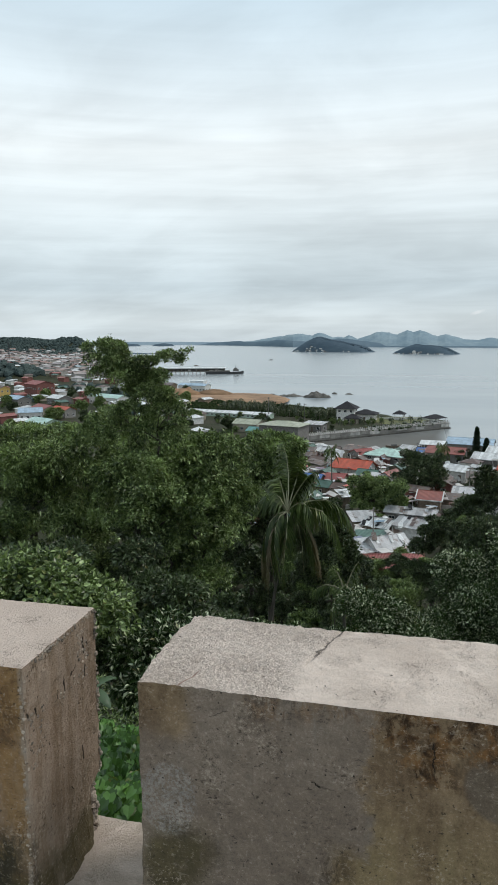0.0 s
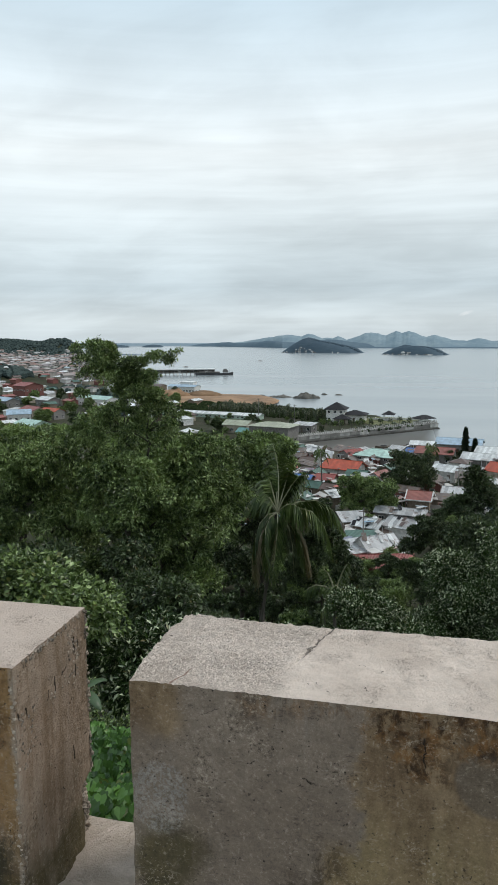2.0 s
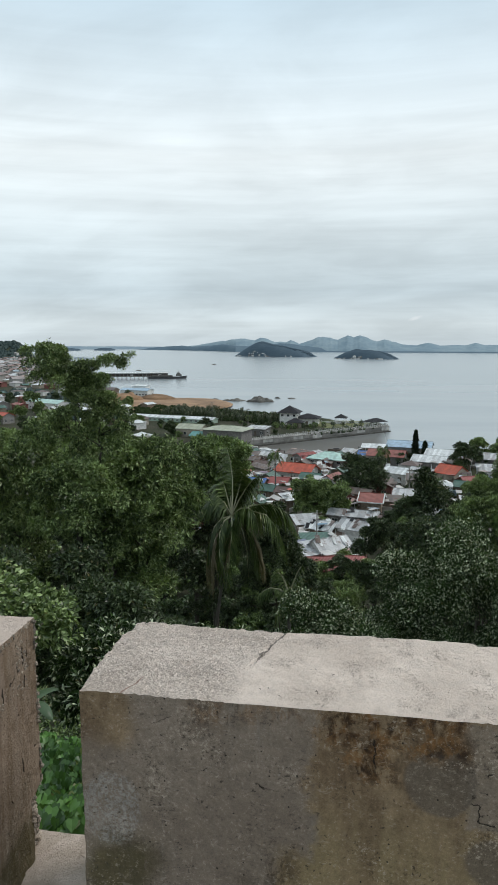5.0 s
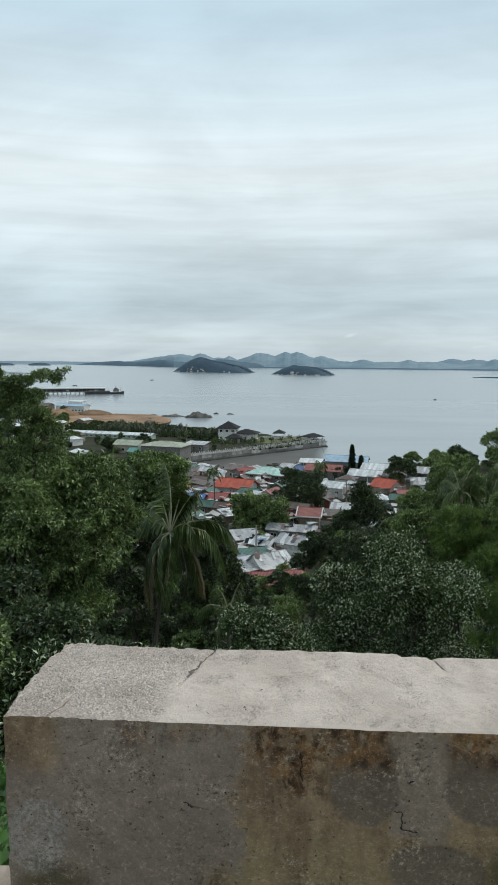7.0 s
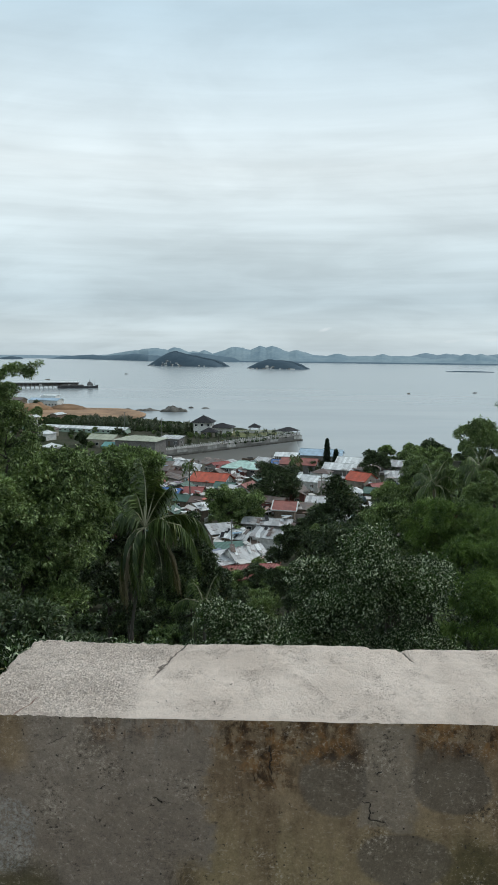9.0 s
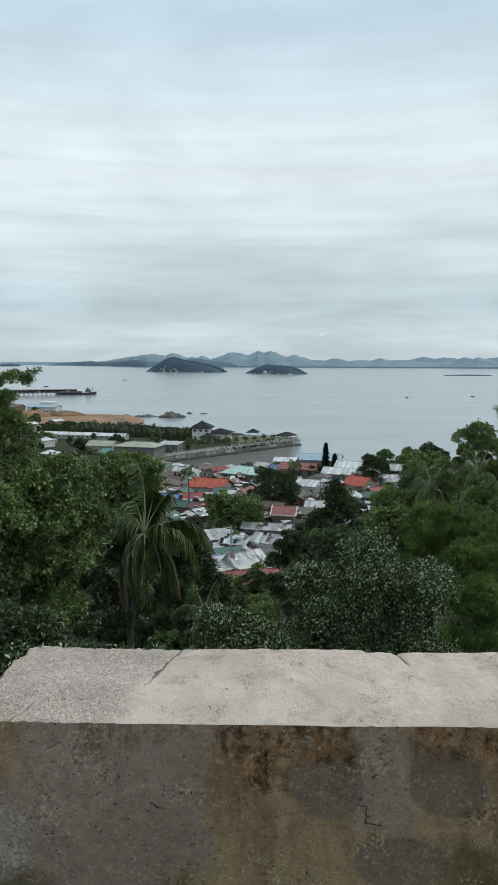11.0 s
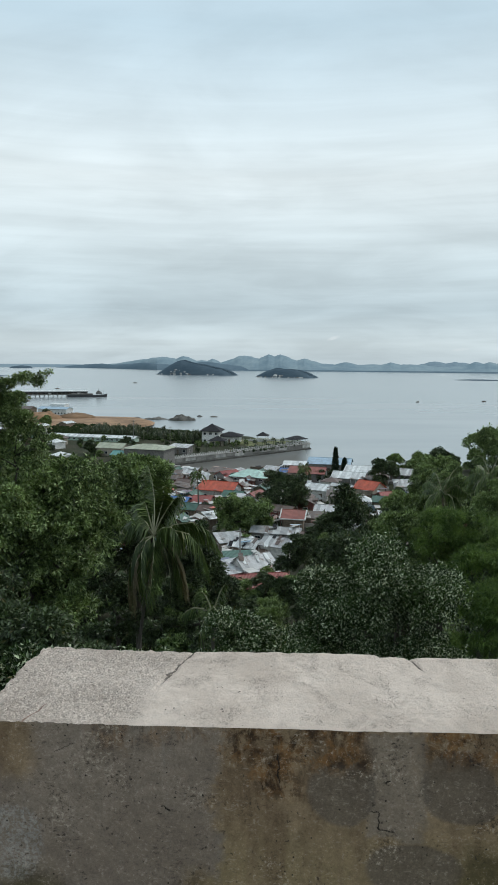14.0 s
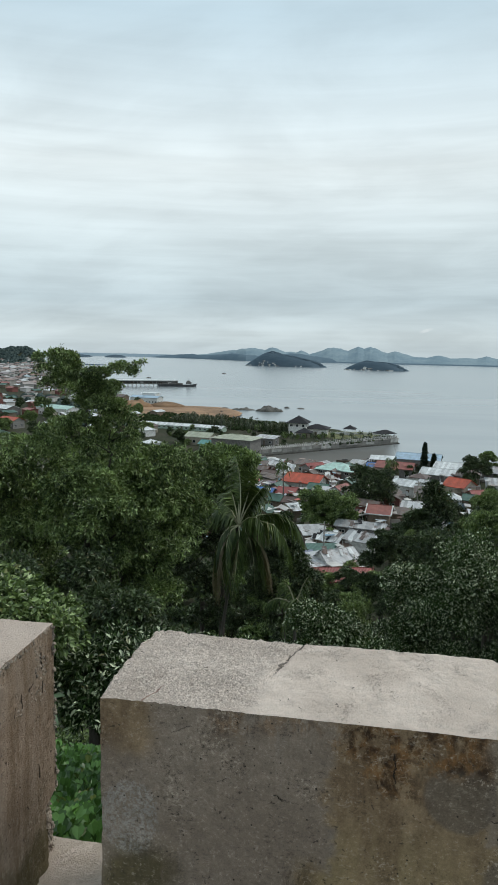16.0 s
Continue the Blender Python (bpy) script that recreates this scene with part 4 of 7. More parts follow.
def palm(name, label, x, y, top, n, length, seed, lean=(0.0, 0.0), leaflets=46, leaflet=0.55, dry=4, trunk=0.15, group="", foot=None, green=LEAF_PALM, crown=()):
    """A coconut palm: ringed leaning trunk, arching fronds, dry hanging ones and nuts. Its crown is at (x, y, top)."""
    rng = np.random.default_rng(seed)
    fx, fy = x + lean[0], y + lean[1]
    g = gz(fx, fy) if foot is None else foot
    root = thing(name, pose(fx, fy, g), label, "palm tree", group)
    c = Vector((x - fx, y - fy, top - g))
    stem = Shape()
    pts, rad = [], []
    for i in range(15):
        u = i / 14
        pts.append((c.x * u ** 1.4, c.y * u ** 1.4, -0.3 + (c.z + 0.3) * u))
        rad.append(trunk * (1.25 - 0.45 * u) * (1 + 0.07 * (i % 2)))
    stem.tube(pts, rad, 8)
    part("trunk", stem, PALM_BARK, root, smooth=True)
    for i in range(n + dry):
        hang = i >= n
        if hang:
            rise, sag, ln = rng.uniform(-0.5, -0.2), rng.uniform(0.7, 0.9), length * rng.uniform(0.6, 0.85)
        else:
            u = i / max(1, n - 1)
            rise, sag, ln = 1.35 - 1.25 * u + rng.uniform(-0.1, 0.1), 0.62 + 0.42 * u, length * rng.uniform(0.85, 1.08)
            if crown:
                rise, sag, ln = crown[i][1:]
        rib, v, f = frond(ln, sag, rise, rng, leaflets, leaflet * (0.8 if hang else 1.0), rng.uniform(-0.25, 0.25) * length, 0.3 if hang else 0.25 + 0.6 * u, 0.05)
        turn = Matrix.Rotation(radians(crown[i][0]) if crown and not hang else i * 2.39996 + rng.uniform(-0.25, 0.25), 4, "Z")
        m = turn.to_3x3()
        mm = np.array(m)
        v = v @ mm.T + np.array(c)
        mat = LEAF_DRY if hang else green
        fr = part("dry_frond" if hang else "frond", array_mesh("frond", v, f, mat), mat, root)
        rb = Shape()
        rb.tube([tuple(m @ Vector(q) + c) for q in rib[::2]], [0.055, 0.042, 0.03, 0.02, 0.008], 4)
        part("midrib", rb, MIDRIB, fr)
    return root


def shrub(name, label, x, y, z, rx, ry, rz, mat, twigs, count, leaf, width, seed, droop=0.3, category="shrub"):
    """A low leafy mass that covers the slope."""
    rng = np.random.default_rng(seed)
    g = gz(x, y)
    root = thing(name, pose(x, y, g), label, category)
    cen = np.array([0, 0, z - g])
    lob = cen + ball(rng, 14, 0.2) * np.array([rx, ry, rz]) * rng.uniform(0.4, 0.8, (14, 1))
    pick = rng.integers(0, 14, twigs)
    o = ball(rng, twigs, 0.5)
    p = lob[pick] + o * np.array([rx, ry, rz]) * 0.38 * rng.uniform(0.5, 1.1, (twigs, 1))
    v, f = leaves(p, o, count, leaf, width, droop, rng)
    part("foliage", array_mesh("foliage", v, f, mat), mat, root)
    for c in lob[:6]:
        st = Shape()
        st.tube([(0, 0, -0.2), tuple(c * 0.5 + np.array([0.05, 0, 0])), tuple(c)], [0.035, 0.022, 0.01], 5)
        part("stem", st, BARK, root)
    return root


def heart_leaf_vine(name, label, x0, x1, y0, y1, n, size, seed, lift=0.5):
    """A carpet of heart-shaped vine leaves that drapes the slope."""
    rng = np.random.default_rng(seed)
    px, py = rng.uniform(x0, x1, n), rng.uniform(y0, y1, n)
    pz = land(px, py) + lift * (0.5 + 0.5 * fbm(px * 1.3, py * 1.3, 0, 3, seed)) + rng.uniform(0, 0.22, n)
    outline = np.array([(0, 0.0), (0.30, -0.16), (0.52, 0.10), (0.42, 0.46), (0.0, 1.0), (-0.42, 0.46), (-0.52, 0.10), (-0.30, -0.16)])
    k = len(outline)
    s = size * rng.uniform(0.55, 1.25, n)
    turn = rng.uniform(0, 2 * math.pi, n)
    tip = rng.uniform(0.55, 1.35, n)
    turn = np.where(rng.uniform(0, 1, n) < 0.75, rng.normal(math.pi, 0.55, n), turn)
    lx, ly = outline[:, 0][None] * s[:, None], outline[:, 1][None] * s[:, None]
    lz = 0.18 * np.abs(lx)
    y2, z2 = ly * np.cos(tip)[:, None] + lz * np.sin(tip)[:, None], -ly * np.sin(tip)[:, None] + lz * np.cos(tip)[:, None]
    x3 = lx * np.cos(turn)[:, None] - y2 * np.sin(turn)[:, None]
    y3 = lx * np.sin(turn)[:, None] + y2 * np.cos(turn)[:, None]
    v = np.stack([px[:, None] + x3, py[:, None] + y3, pz[:, None] + z2], -1).reshape(-1, 3)
    q = np.arange(n)[:, None] * k
    f = np.concatenate([q + np.array([[0, i, i + 1]]) for i in range(1, k - 1)] , 1).reshape(-1, 3)
    ob = new(name, array_mesh(name, v, f, LEAF_BRIGHT))
    return tagged(ob, label, "vine", kind="stuff")


def bamboo(name, label, x, y, height, culms, seed, spread=1.2, leaf=0.2, twigs=45):
    """A clump of bamboo: arching culms with sprays of narrow drooping leaves."""
    rng = np.random.default_rng(seed)
    g = gz(x, y)
    root = thing(name, pose(x, y, g), label, "bamboo")
    pts, outs = [], []
    for i in range(culms):
        a_ = rng.uniform(0, 2 * math.pi)
        b = np.array([math.cos(a_), math.sin(a_)]) * rng.uniform(0, 0.9) * spread
        o = np.array([math.cos(a_ + rng.uniform(-0.6, 0.6)), math.sin(a_ + rng.uniform(-0.6, 0.6))])
        h = height * rng.uniform(0.65, 1.0)
        bend = rng.uniform(0.15, 0.42) * h * 0.7
        line = [(b[0] + o[0] * bend * u ** 2.5, b[1] + o[1] * bend * u ** 2.5, h * (u - 0.10 * u ** 4)) for u in np.linspace(0, 1, 8)]
        cu = Shape()
        cu.tube(line, [0.045, 0.044, 0.04, 0.036, 0.03, 0.022, 0.014, 0.006], 5)
        part("culm", cu, LEAF_BAMBOO, root)
        line = np.array(line)
        us = rng.choice(rng.uniform(0.35, 1.0, 6), twigs) + rng.normal(0, 0.035, twigs)
        c = np.stack([np.interp(us, np.linspace(0, 1, 8), line[:, q]) for q in range(3)], -1)
        d = ball(rng, twigs, 0.0)
        c = c + d * np.array([1, 1, 0.55]) * rng.uniform(0.1, 0.75, (twigs, 1)) * (0.4 + 0.4 * spread) - np.array([0, 0, 0.2])
        pts.append(c)
        outs.append(d)
    v, f = leaves(np.concatenate(pts), np.concatenate(outs), 9, leaf, 0.16, 0.9, rng)
    part("foliage", array_mesh("foliage", v, f, LEAF_BAMBOO), LEAF_BAMBOO, root)
    return root


def conifer(name, label, x, y, height, r, seed):
    rng = np.random.default_rng(seed)
    g = gz(x, y)
    root = thing(name, pose(x, y, g), label, "conifer")
    st = Shape()
    st.tube([(0, 0, -0.3), (0, 0, height * 0.5), (0, 0, height * 0.97)], [0.16, 0.1, 0.02], 6)
    part("trunk", st, BARK, root)
    n = 1500
    u = rng.uniform(0.06, 1, n)
    a_ = rng.uniform(0, 2 * math.pi, n)
    rr = r * (1 - u) ** 0.6 * (0.75 + 0.3 * np.sin(u * 40 + a_ * 2)) * rng.uniform(0.5, 1.05, n)
    p = np.stack([np.cos(a_) * rr, np.sin(a_) * rr, u * height], -1)
    o = np.stack([np.cos(a_), np.sin(a_), np.full(n, 0.5)], -1)
    v, f = leaves(p, o, 6, 0.55, 0.22, 0.1, rng, 0.6)
    part("crown", array_mesh("crown", v, f, LEAF_CONIFER), LEAF_CONIFER, root)
    return root


# trees on the slope below the wall
PADS = ((-1.42, 2.97, 0.25), (-1.08, 3.11, 0.29), (-0.72, 2.97, 0.31), (-0.39, 3.05, 0.22), (-1.28, 2.50, 0.29), (-0.88, 2.52, 0.31), (-0.47, 2.51, 0.29), (-1.12, 2.03, 0.29), (-0.61, 1.98, 0.27), (0.07, 2.38, 0.25), (0.39, 2.48, 0.25), (0.71, 2.46, 0.25), (1.06, 2.60, 0.20), (1.41, 2.68, 0.20), (1.77, 2.77, 0.18), (2.18, 2.89, 0.11), (1.92, 2.47, 0.13), (0.17, 1.93, 0.36), (0.64, 1.83, 0.36), (1.12, 1.91, 0.31), (0.23, 1.38, 0.29), (0.80, 1.31, 0.38), (1.36, 1.19, 0.34), (1.81, 0.71, 0.31), (1.21, 0.60, 0.36), (-1.85, 1.24, 0.20), (-1.57, 1.30, 0.16), (-0.89, 0.27, 0.31), (-0.22, -0.26, 0.36), (0.65, -0.14, 0.38), (1.55, -0.14, 0.36), (-1.58, -0.06, 0.31))
PADS += ((-0.19, 1.85, 0.31), (-0.34, 1.26, 0.29), (-0.43, 0.64, 0.31), (0.13, 0.79, 0.27), (0.90, 0.86, 0.31), (2.04, 0.20, 0.27), (0.46, 0.29, 0.31))
depth_of = np.random.default_rng(11).uniform(-0.9, 0.9, len(PADS))
tree("broadleaf_tree", "tall open-crowned broadleaf tree with bare forking limbs on the slope", -10.1, 23.4, 38.7, 2.1, 1.6, 1.9, LEAF_BROAD, 12, 7200, 7, 0.11, 0.46, 0.2, 11, 0.14,
     extra=[(dx, dy, dz, r * 1.3) for (dx, dz, r), dy in zip(PADS, depth_of)]
     + [((a_[0] + b[0]) / 2, 0.3, (a_[1] + b[1]) / 2 - 0.05, (a_[2] + b[2]) * 0.55) for i, a_ in enumerate(PADS) for b in PADS[i + 1:] if 0.25 < math.hypot(a_[0] - b[0], a_[1] - b[1]) < 0.62], foot=(-9.9, 23.7), lobe=0.17, limbs=60, low_fork=0.25, base_low=True)
tree("mango_tree", "dense green mango tree with drooping leaf whorls", -8.2, 25.4, 34.6, 3.0, 2.6, 3.9, LEAF_BROAD, 46, 7200, 11, 0.19, 0.37, 0.32, 12, 0.25, lobe=0.24)
tree("mango_tree", "dense dark green mango tree beside an open-crowned tree", -15.0, 25.5, 34.2, 3.6, 2.8, 4.2, LEAF_BROAD, 46, 7200, 11, 0.19, 0.37, 0.32, 13, 0.25, lobe=0.24)
# the two lower mango trees take the darker leaf, slope shade in its colour
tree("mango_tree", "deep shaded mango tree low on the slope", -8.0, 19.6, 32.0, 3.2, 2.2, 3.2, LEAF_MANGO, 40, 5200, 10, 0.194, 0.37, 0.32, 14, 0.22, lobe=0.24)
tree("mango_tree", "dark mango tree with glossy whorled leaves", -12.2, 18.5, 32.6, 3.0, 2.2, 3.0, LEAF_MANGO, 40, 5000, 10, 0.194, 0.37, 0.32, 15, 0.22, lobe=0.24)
tree("mango_tree", "dark leafy tree rising over mango trees", -11.0, 30.0, 34.2, 3.8, 3.0, 3.6, LEAF_BROAD, 40, 4600, 10, 0.238, 0.37, 0.32, 16, 0.24, lobe=0.24)
tree("broadleaf_tree", "leafy tree at the edge of the slope", -19.5, 31.0, 35.0, 3.6, 3.0, 3.6, LEAF_BROAD, 34, 4200, 10, 0.238, 0.38, 0.2, 17, 0.24, lobe=0.26)
tree("broadleaf_tree", "pale green tree rising over the mango trees", -15.5, 36.0, 34.6, 3.8, 3.2, 3.4, LEAF_BROAD, 30, 3000, 10, 0.264, 0.38, 0.2, 27, 0.24, lobe=0.26)
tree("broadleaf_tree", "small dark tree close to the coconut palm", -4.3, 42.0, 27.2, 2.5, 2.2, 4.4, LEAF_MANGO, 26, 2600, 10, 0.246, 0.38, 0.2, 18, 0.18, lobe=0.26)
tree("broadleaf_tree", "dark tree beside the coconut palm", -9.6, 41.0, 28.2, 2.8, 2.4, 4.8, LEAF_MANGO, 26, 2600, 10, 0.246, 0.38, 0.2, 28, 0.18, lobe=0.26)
tree("mango_tree", "green mango tree behind the coconut palm", -9.3, 45.5, 32.7, 2.9, 2.5, 3.7, LEAF_BROAD, 40, 4200, 10, 0.28, 0.37, 0.32, 19, 0.22, lobe=0.25)
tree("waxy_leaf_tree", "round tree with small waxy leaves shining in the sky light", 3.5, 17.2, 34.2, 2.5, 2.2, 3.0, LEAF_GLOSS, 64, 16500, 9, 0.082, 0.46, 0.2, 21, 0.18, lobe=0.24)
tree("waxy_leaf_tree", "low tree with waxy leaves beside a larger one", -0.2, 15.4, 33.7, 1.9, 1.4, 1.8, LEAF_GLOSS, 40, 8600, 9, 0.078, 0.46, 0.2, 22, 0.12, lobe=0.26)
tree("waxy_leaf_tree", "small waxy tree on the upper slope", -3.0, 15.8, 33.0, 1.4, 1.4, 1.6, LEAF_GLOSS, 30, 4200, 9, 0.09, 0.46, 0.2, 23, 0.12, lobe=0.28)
tree("broadleaf_tree", "dark dense tree above the houses", 7.4, 58.0, 27.2, 3.1, 3.0, 4.4, LEAF_MANGO, 34, 3200, 10, 0.299, 0.38, 0.2, 24, 0.28, lobe=0.25)
tree("broadleaf_tree", "dark tree beside silver roofs", 3.4, 74.0, 17.0, 2.8, 3.0, 5.6, LEAF_MANGO, 30, 2400, 10, 0.352, 0.38, 0.2, 25, 0.26, lobe=0.25)
tree("broadleaf_tree", "dark bushy tree on the upper slope", 5.8, 36.0, 29.6, 2.6, 2.3, 3.0, LEAF_MANGO, 30, 3000, 10, 0.22, 0.38, 0.2, 26, 0.22, lobe=0.25)
for i, (tx, ty, tz) in enumerate(((-7.6, 96, 7.0), (-4.2, 99, 6.9), (-0.8, 100, 7.3), (2.6, 98, 7.6), (6.4, 94, 8.0), (-11.0, 93, 7.6), (-3.6, 73, 11.0), (0.0, 79, 9.0), (-1.6, 66, 12.4), (1.8, 62, 13.0), (-5.6, 64, 13.0), (-8.5, 78, 10.5), (-14, 95, 6.0), (-18, 98, 6.0), (-22, 100, 6.0), (-12, 88, 7.4), (-16, 86, 7.4), (-20, 90, 6.8), (-26, 96, 6.4), (-10, 101, 6.0), (-15, 104, 5.6), (-20, 107, 5.4), (-3, 92, 6.6), (0.5, 93, 6.8), (9.0, 128, 5.4), (11.5, 134, 5.4), (-31, 112, 5.6), (-29, 118, 5.4), (-45, 94, 6.4), (-40, 98, 6.0), (10.5, 141, 5.0), (-55.8, 118.0, 5.6), (-54.2, 116.3, 5.6))):
    tree("broadleaf_tree", "bushy tree below the red-roofed house", tx, ty, tz, 2.4, 2.2, 2.2 if ty > 90 else 3.6, LEAF_BROAD if i % 2 else LEAF_MANGO, 26, 1200, 9, 0.36, 0.42, 0.3, 140 + i, 0.14, single=True, lobe=0.28)
# the wooded rise
tree("broadleaf_tree", "tall tree on the wooded rise", 17.6, 49.0, 34.9, 2.9, 2.8, 3.7, LEAF_BROAD, 34, 6120, 10, 0.177, 0.40, 0.2, 31, 0.26, lobe=0.25)
tree("broadleaf_tree", "leafy tree on the wooded rise", 14.2, 56.0, 29.6, 2.8, 2.8, 3.2, LEAF_BROAD, 30, 4760, 10, 0.203, 0.40, 0.2, 32, 0.24, lobe=0.25)
tree("broadleaf_tree", "broad tree at the brow of the rise", 21.5, 46.0, 35.2, 3.2, 2.8, 3.6, LEAF_BROAD, 30, 4760, 10, 0.177, 0.40, 0.2, 33, 0.26, lobe=0.25)
tree("broadleaf_tree", "green tree on the rise above the shore", 17.0, 66.0, 28.4, 3.2, 3.0, 3.6, LEAF_BROAD, 30, 4080, 10, 0.215, 0.40, 0.2, 34, 0.24, lobe=0.25)
tree("broadleaf_tree", "dark undergrowth tree below the rise", 13.4, 34.0, 29.4, 2.4, 2.2, 3.0, LEAF_MANGO, 26, 2800, 10, 0.22, 0.38, 0.2, 35, 0.2, lobe=0.25)
tree("broadleaf_tree", "green tree halfway up the rise", 10.6, 52.0, 29.2, 2.6, 2.4, 3.4, LEAF_BROAD, 28, 4420, 10, 0.190, 0.40, 0.2, 36, 0.2, lobe=0.25)
tree("broadleaf_tree", "green tree below taller ones", 15.4, 42.0, 31.4, 2.4, 2.2, 3.2, LEAF_BROAD, 26, 4420, 10, 0.171, 0.40, 0.2, 37, 0.2, lobe=0.25)
bamboo("bamboo_clump", "feathery bamboo clump below tall trees", 14.4, 40.5, 10.0, 11, 43, 1.6, 0.26, 50)
bamboo("bamboo_clump", "bamboo clump beside a waxy tree", 8.9, 38.0, 9.0, 10, 45, 1.4, 0.24, 50)
tree("feathery_tree", "bright feathery tree with narrow leaves on the near slope", 9.6, 28.0, 31.6, 1.9, 1.8, 2.9, LEAF_BAMBOO, 26, 2900, 10, 0.21, 0.17, 0.8, 46, 0.12, lobe=0.27)
tree("feathery_tree", "light green feathery tree on the slope", 12.8, 33.0, 31.2, 2.1, 1.9, 3.0, LEAF_BAMBOO, 26, 2900, 10, 0.21, 0.17, 0.8, 47, 0.14, lobe=0.27)
tree("feathery_tree", "tall feathery tree below the rise", 11.2, 41.5, 30.4, 2.1, 1.9, 3.0, LEAF_BAMBOO, 24, 2900, 10, 0.21, 0.17, 0.8, 48, 0.14, lobe=0.27)
tree("broadleaf_tree", "green tree filling the hollow above the houses", 9.8, 46.0, 28.0, 2.3, 2.1, 3.4, LEAF_BROAD, 30, 2600, 10, 0.26, 0.38, 0.3, 38, 0.18, lobe=0.25)
tree("broadleaf_tree", "leafy tree in the hollow above the houses", 12.4, 45.0, 29.6, 2.0, 1.9, 2.8, LEAF_BROAD, 28, 2200, 10, 0.26, 0.38, 0.3, 39, 0.18, lobe=0.25)
tree("broadleaf_tree", "dark tree on the flank of the rise", 13.0, 62.0, 25.6, 2.8, 2.4, 3.4, LEAF_MANGO, 28, 2000, 10, 0.32, 0.38, 0.3, 40, 0.2, lobe=0.25)
tree("broadleaf_tree", "lower leafy tree beneath an open-crowned one", -9.3, 22.2, 35.7, 2.3, 1.5, 2.2, LEAF_BROAD, 40, 4000, 9, 0.15, 0.46, 0.2, 29, 0.12, lobe=0.24)
palm("coconut_palm", "coconut palm with drooping fronds on the wooded rise", 12.6, 47.5, 32.6, 15, 2.6, 51, (0.4, 0.3), 40, 0.42, 1, 0.09)
palm("coconut_palm", "coconut palm rising among trees", 15.6, 46.5, 34.0, 15, 2.6, 52, (0.3, 0.3), 40, 0.42, 1, 0.09)
# the coconut palm in front of the town
# its fronds: turn, rise, sag, length
CROWN = ((80, 1.25, 0.22, 3.7), (115, 1.2, 0.45, 3.5), (15, 1.15, 0.42, 3.4), (140, 1.25, 0.75, 3.4), (50, 1.2, 0.55, 3.5), (185, 1.15, 1.05, 3.4), (165, 0.85, 0.85, 3.3), (-12, 0.55, 1.0, 4.7), (22, 0.62, 0.85, 5.0),
         (55, 0.5, 0.9, 4.0), (-35, 0.8, 0.9, 3.6), (-48, 0.0, 1.05, 3.1), (-75, -0.1, 1.0, 3.5), (-120, 0.0, 1.05, 3.2), (-20, -0.1, 0.95, 3.2), (215, 0.1, 1.05, 2.8))
palm("coconut_palm", "tall coconut palm with long drooping fronds and dry hanging ones", -6.5, 37.0, 32.0, len(CROWN), 4.4, 69, (-2.0, 0.0), 84, 0.74, 5, 0.10, crown=CROWN)
palm("young_palm", "young palm with upright fronds below the trees", -2.7, 33.0, 28.9, 9, 2.0, 62, (0.1, 0.1), 34, 0.45, 1, 0.1)
# undergrowth by the wall
shrub("shrub", "bright broad-leaved shrub beyond the parapet", -4.8, 7.6, 37.95, 1.5, 1.2, 0.85, LEAF_BROAD, 3000, 6, 0.10, 0.62, 71)
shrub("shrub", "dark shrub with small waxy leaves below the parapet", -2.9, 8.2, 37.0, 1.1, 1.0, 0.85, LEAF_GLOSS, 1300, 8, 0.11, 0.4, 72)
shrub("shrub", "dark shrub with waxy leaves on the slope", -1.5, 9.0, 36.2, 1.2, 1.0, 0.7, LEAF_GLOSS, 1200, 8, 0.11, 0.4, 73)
shrub("shrub", "broad-leaved shrub on the steep slope", -7.4, 10.0, 36.8, 1.8, 1.4, 1.1, LEAF_BROAD, 1200, 7, 0.17, 0.5, 74)


def undergrowth():
    """Scrub that covers the whole slope between the trees."""
    rng_ = np.random.default_rng(76)
    n = 66000
    r = np.exp(rng_.uniform(math.log(7.5), math.log(100), n))
    q = np.radians(rng_.uniform(-42, 36, n))
    x, y = np.sin(q) * r, np.cos(q) * r
    lump = np.clip(fbm(x * 0.5, y * 0.5, 0, 3, 12) + 0.45, 0, 1.2)
    z = land(x, y) + rng_.uniform(0.0, 1.0, n) ** 0.5 * lump * np.clip(r * 0.09, 0.8, 3.4)
    o = ball(rng_, n, 0.8)
    parts_ = []
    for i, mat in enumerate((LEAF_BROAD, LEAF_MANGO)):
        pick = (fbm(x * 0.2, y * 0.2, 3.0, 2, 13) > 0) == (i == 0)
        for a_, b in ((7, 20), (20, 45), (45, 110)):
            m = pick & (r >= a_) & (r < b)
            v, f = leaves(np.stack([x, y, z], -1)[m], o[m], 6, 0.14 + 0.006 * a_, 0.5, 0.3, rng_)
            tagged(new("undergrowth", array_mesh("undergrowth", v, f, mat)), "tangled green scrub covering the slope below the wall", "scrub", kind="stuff")


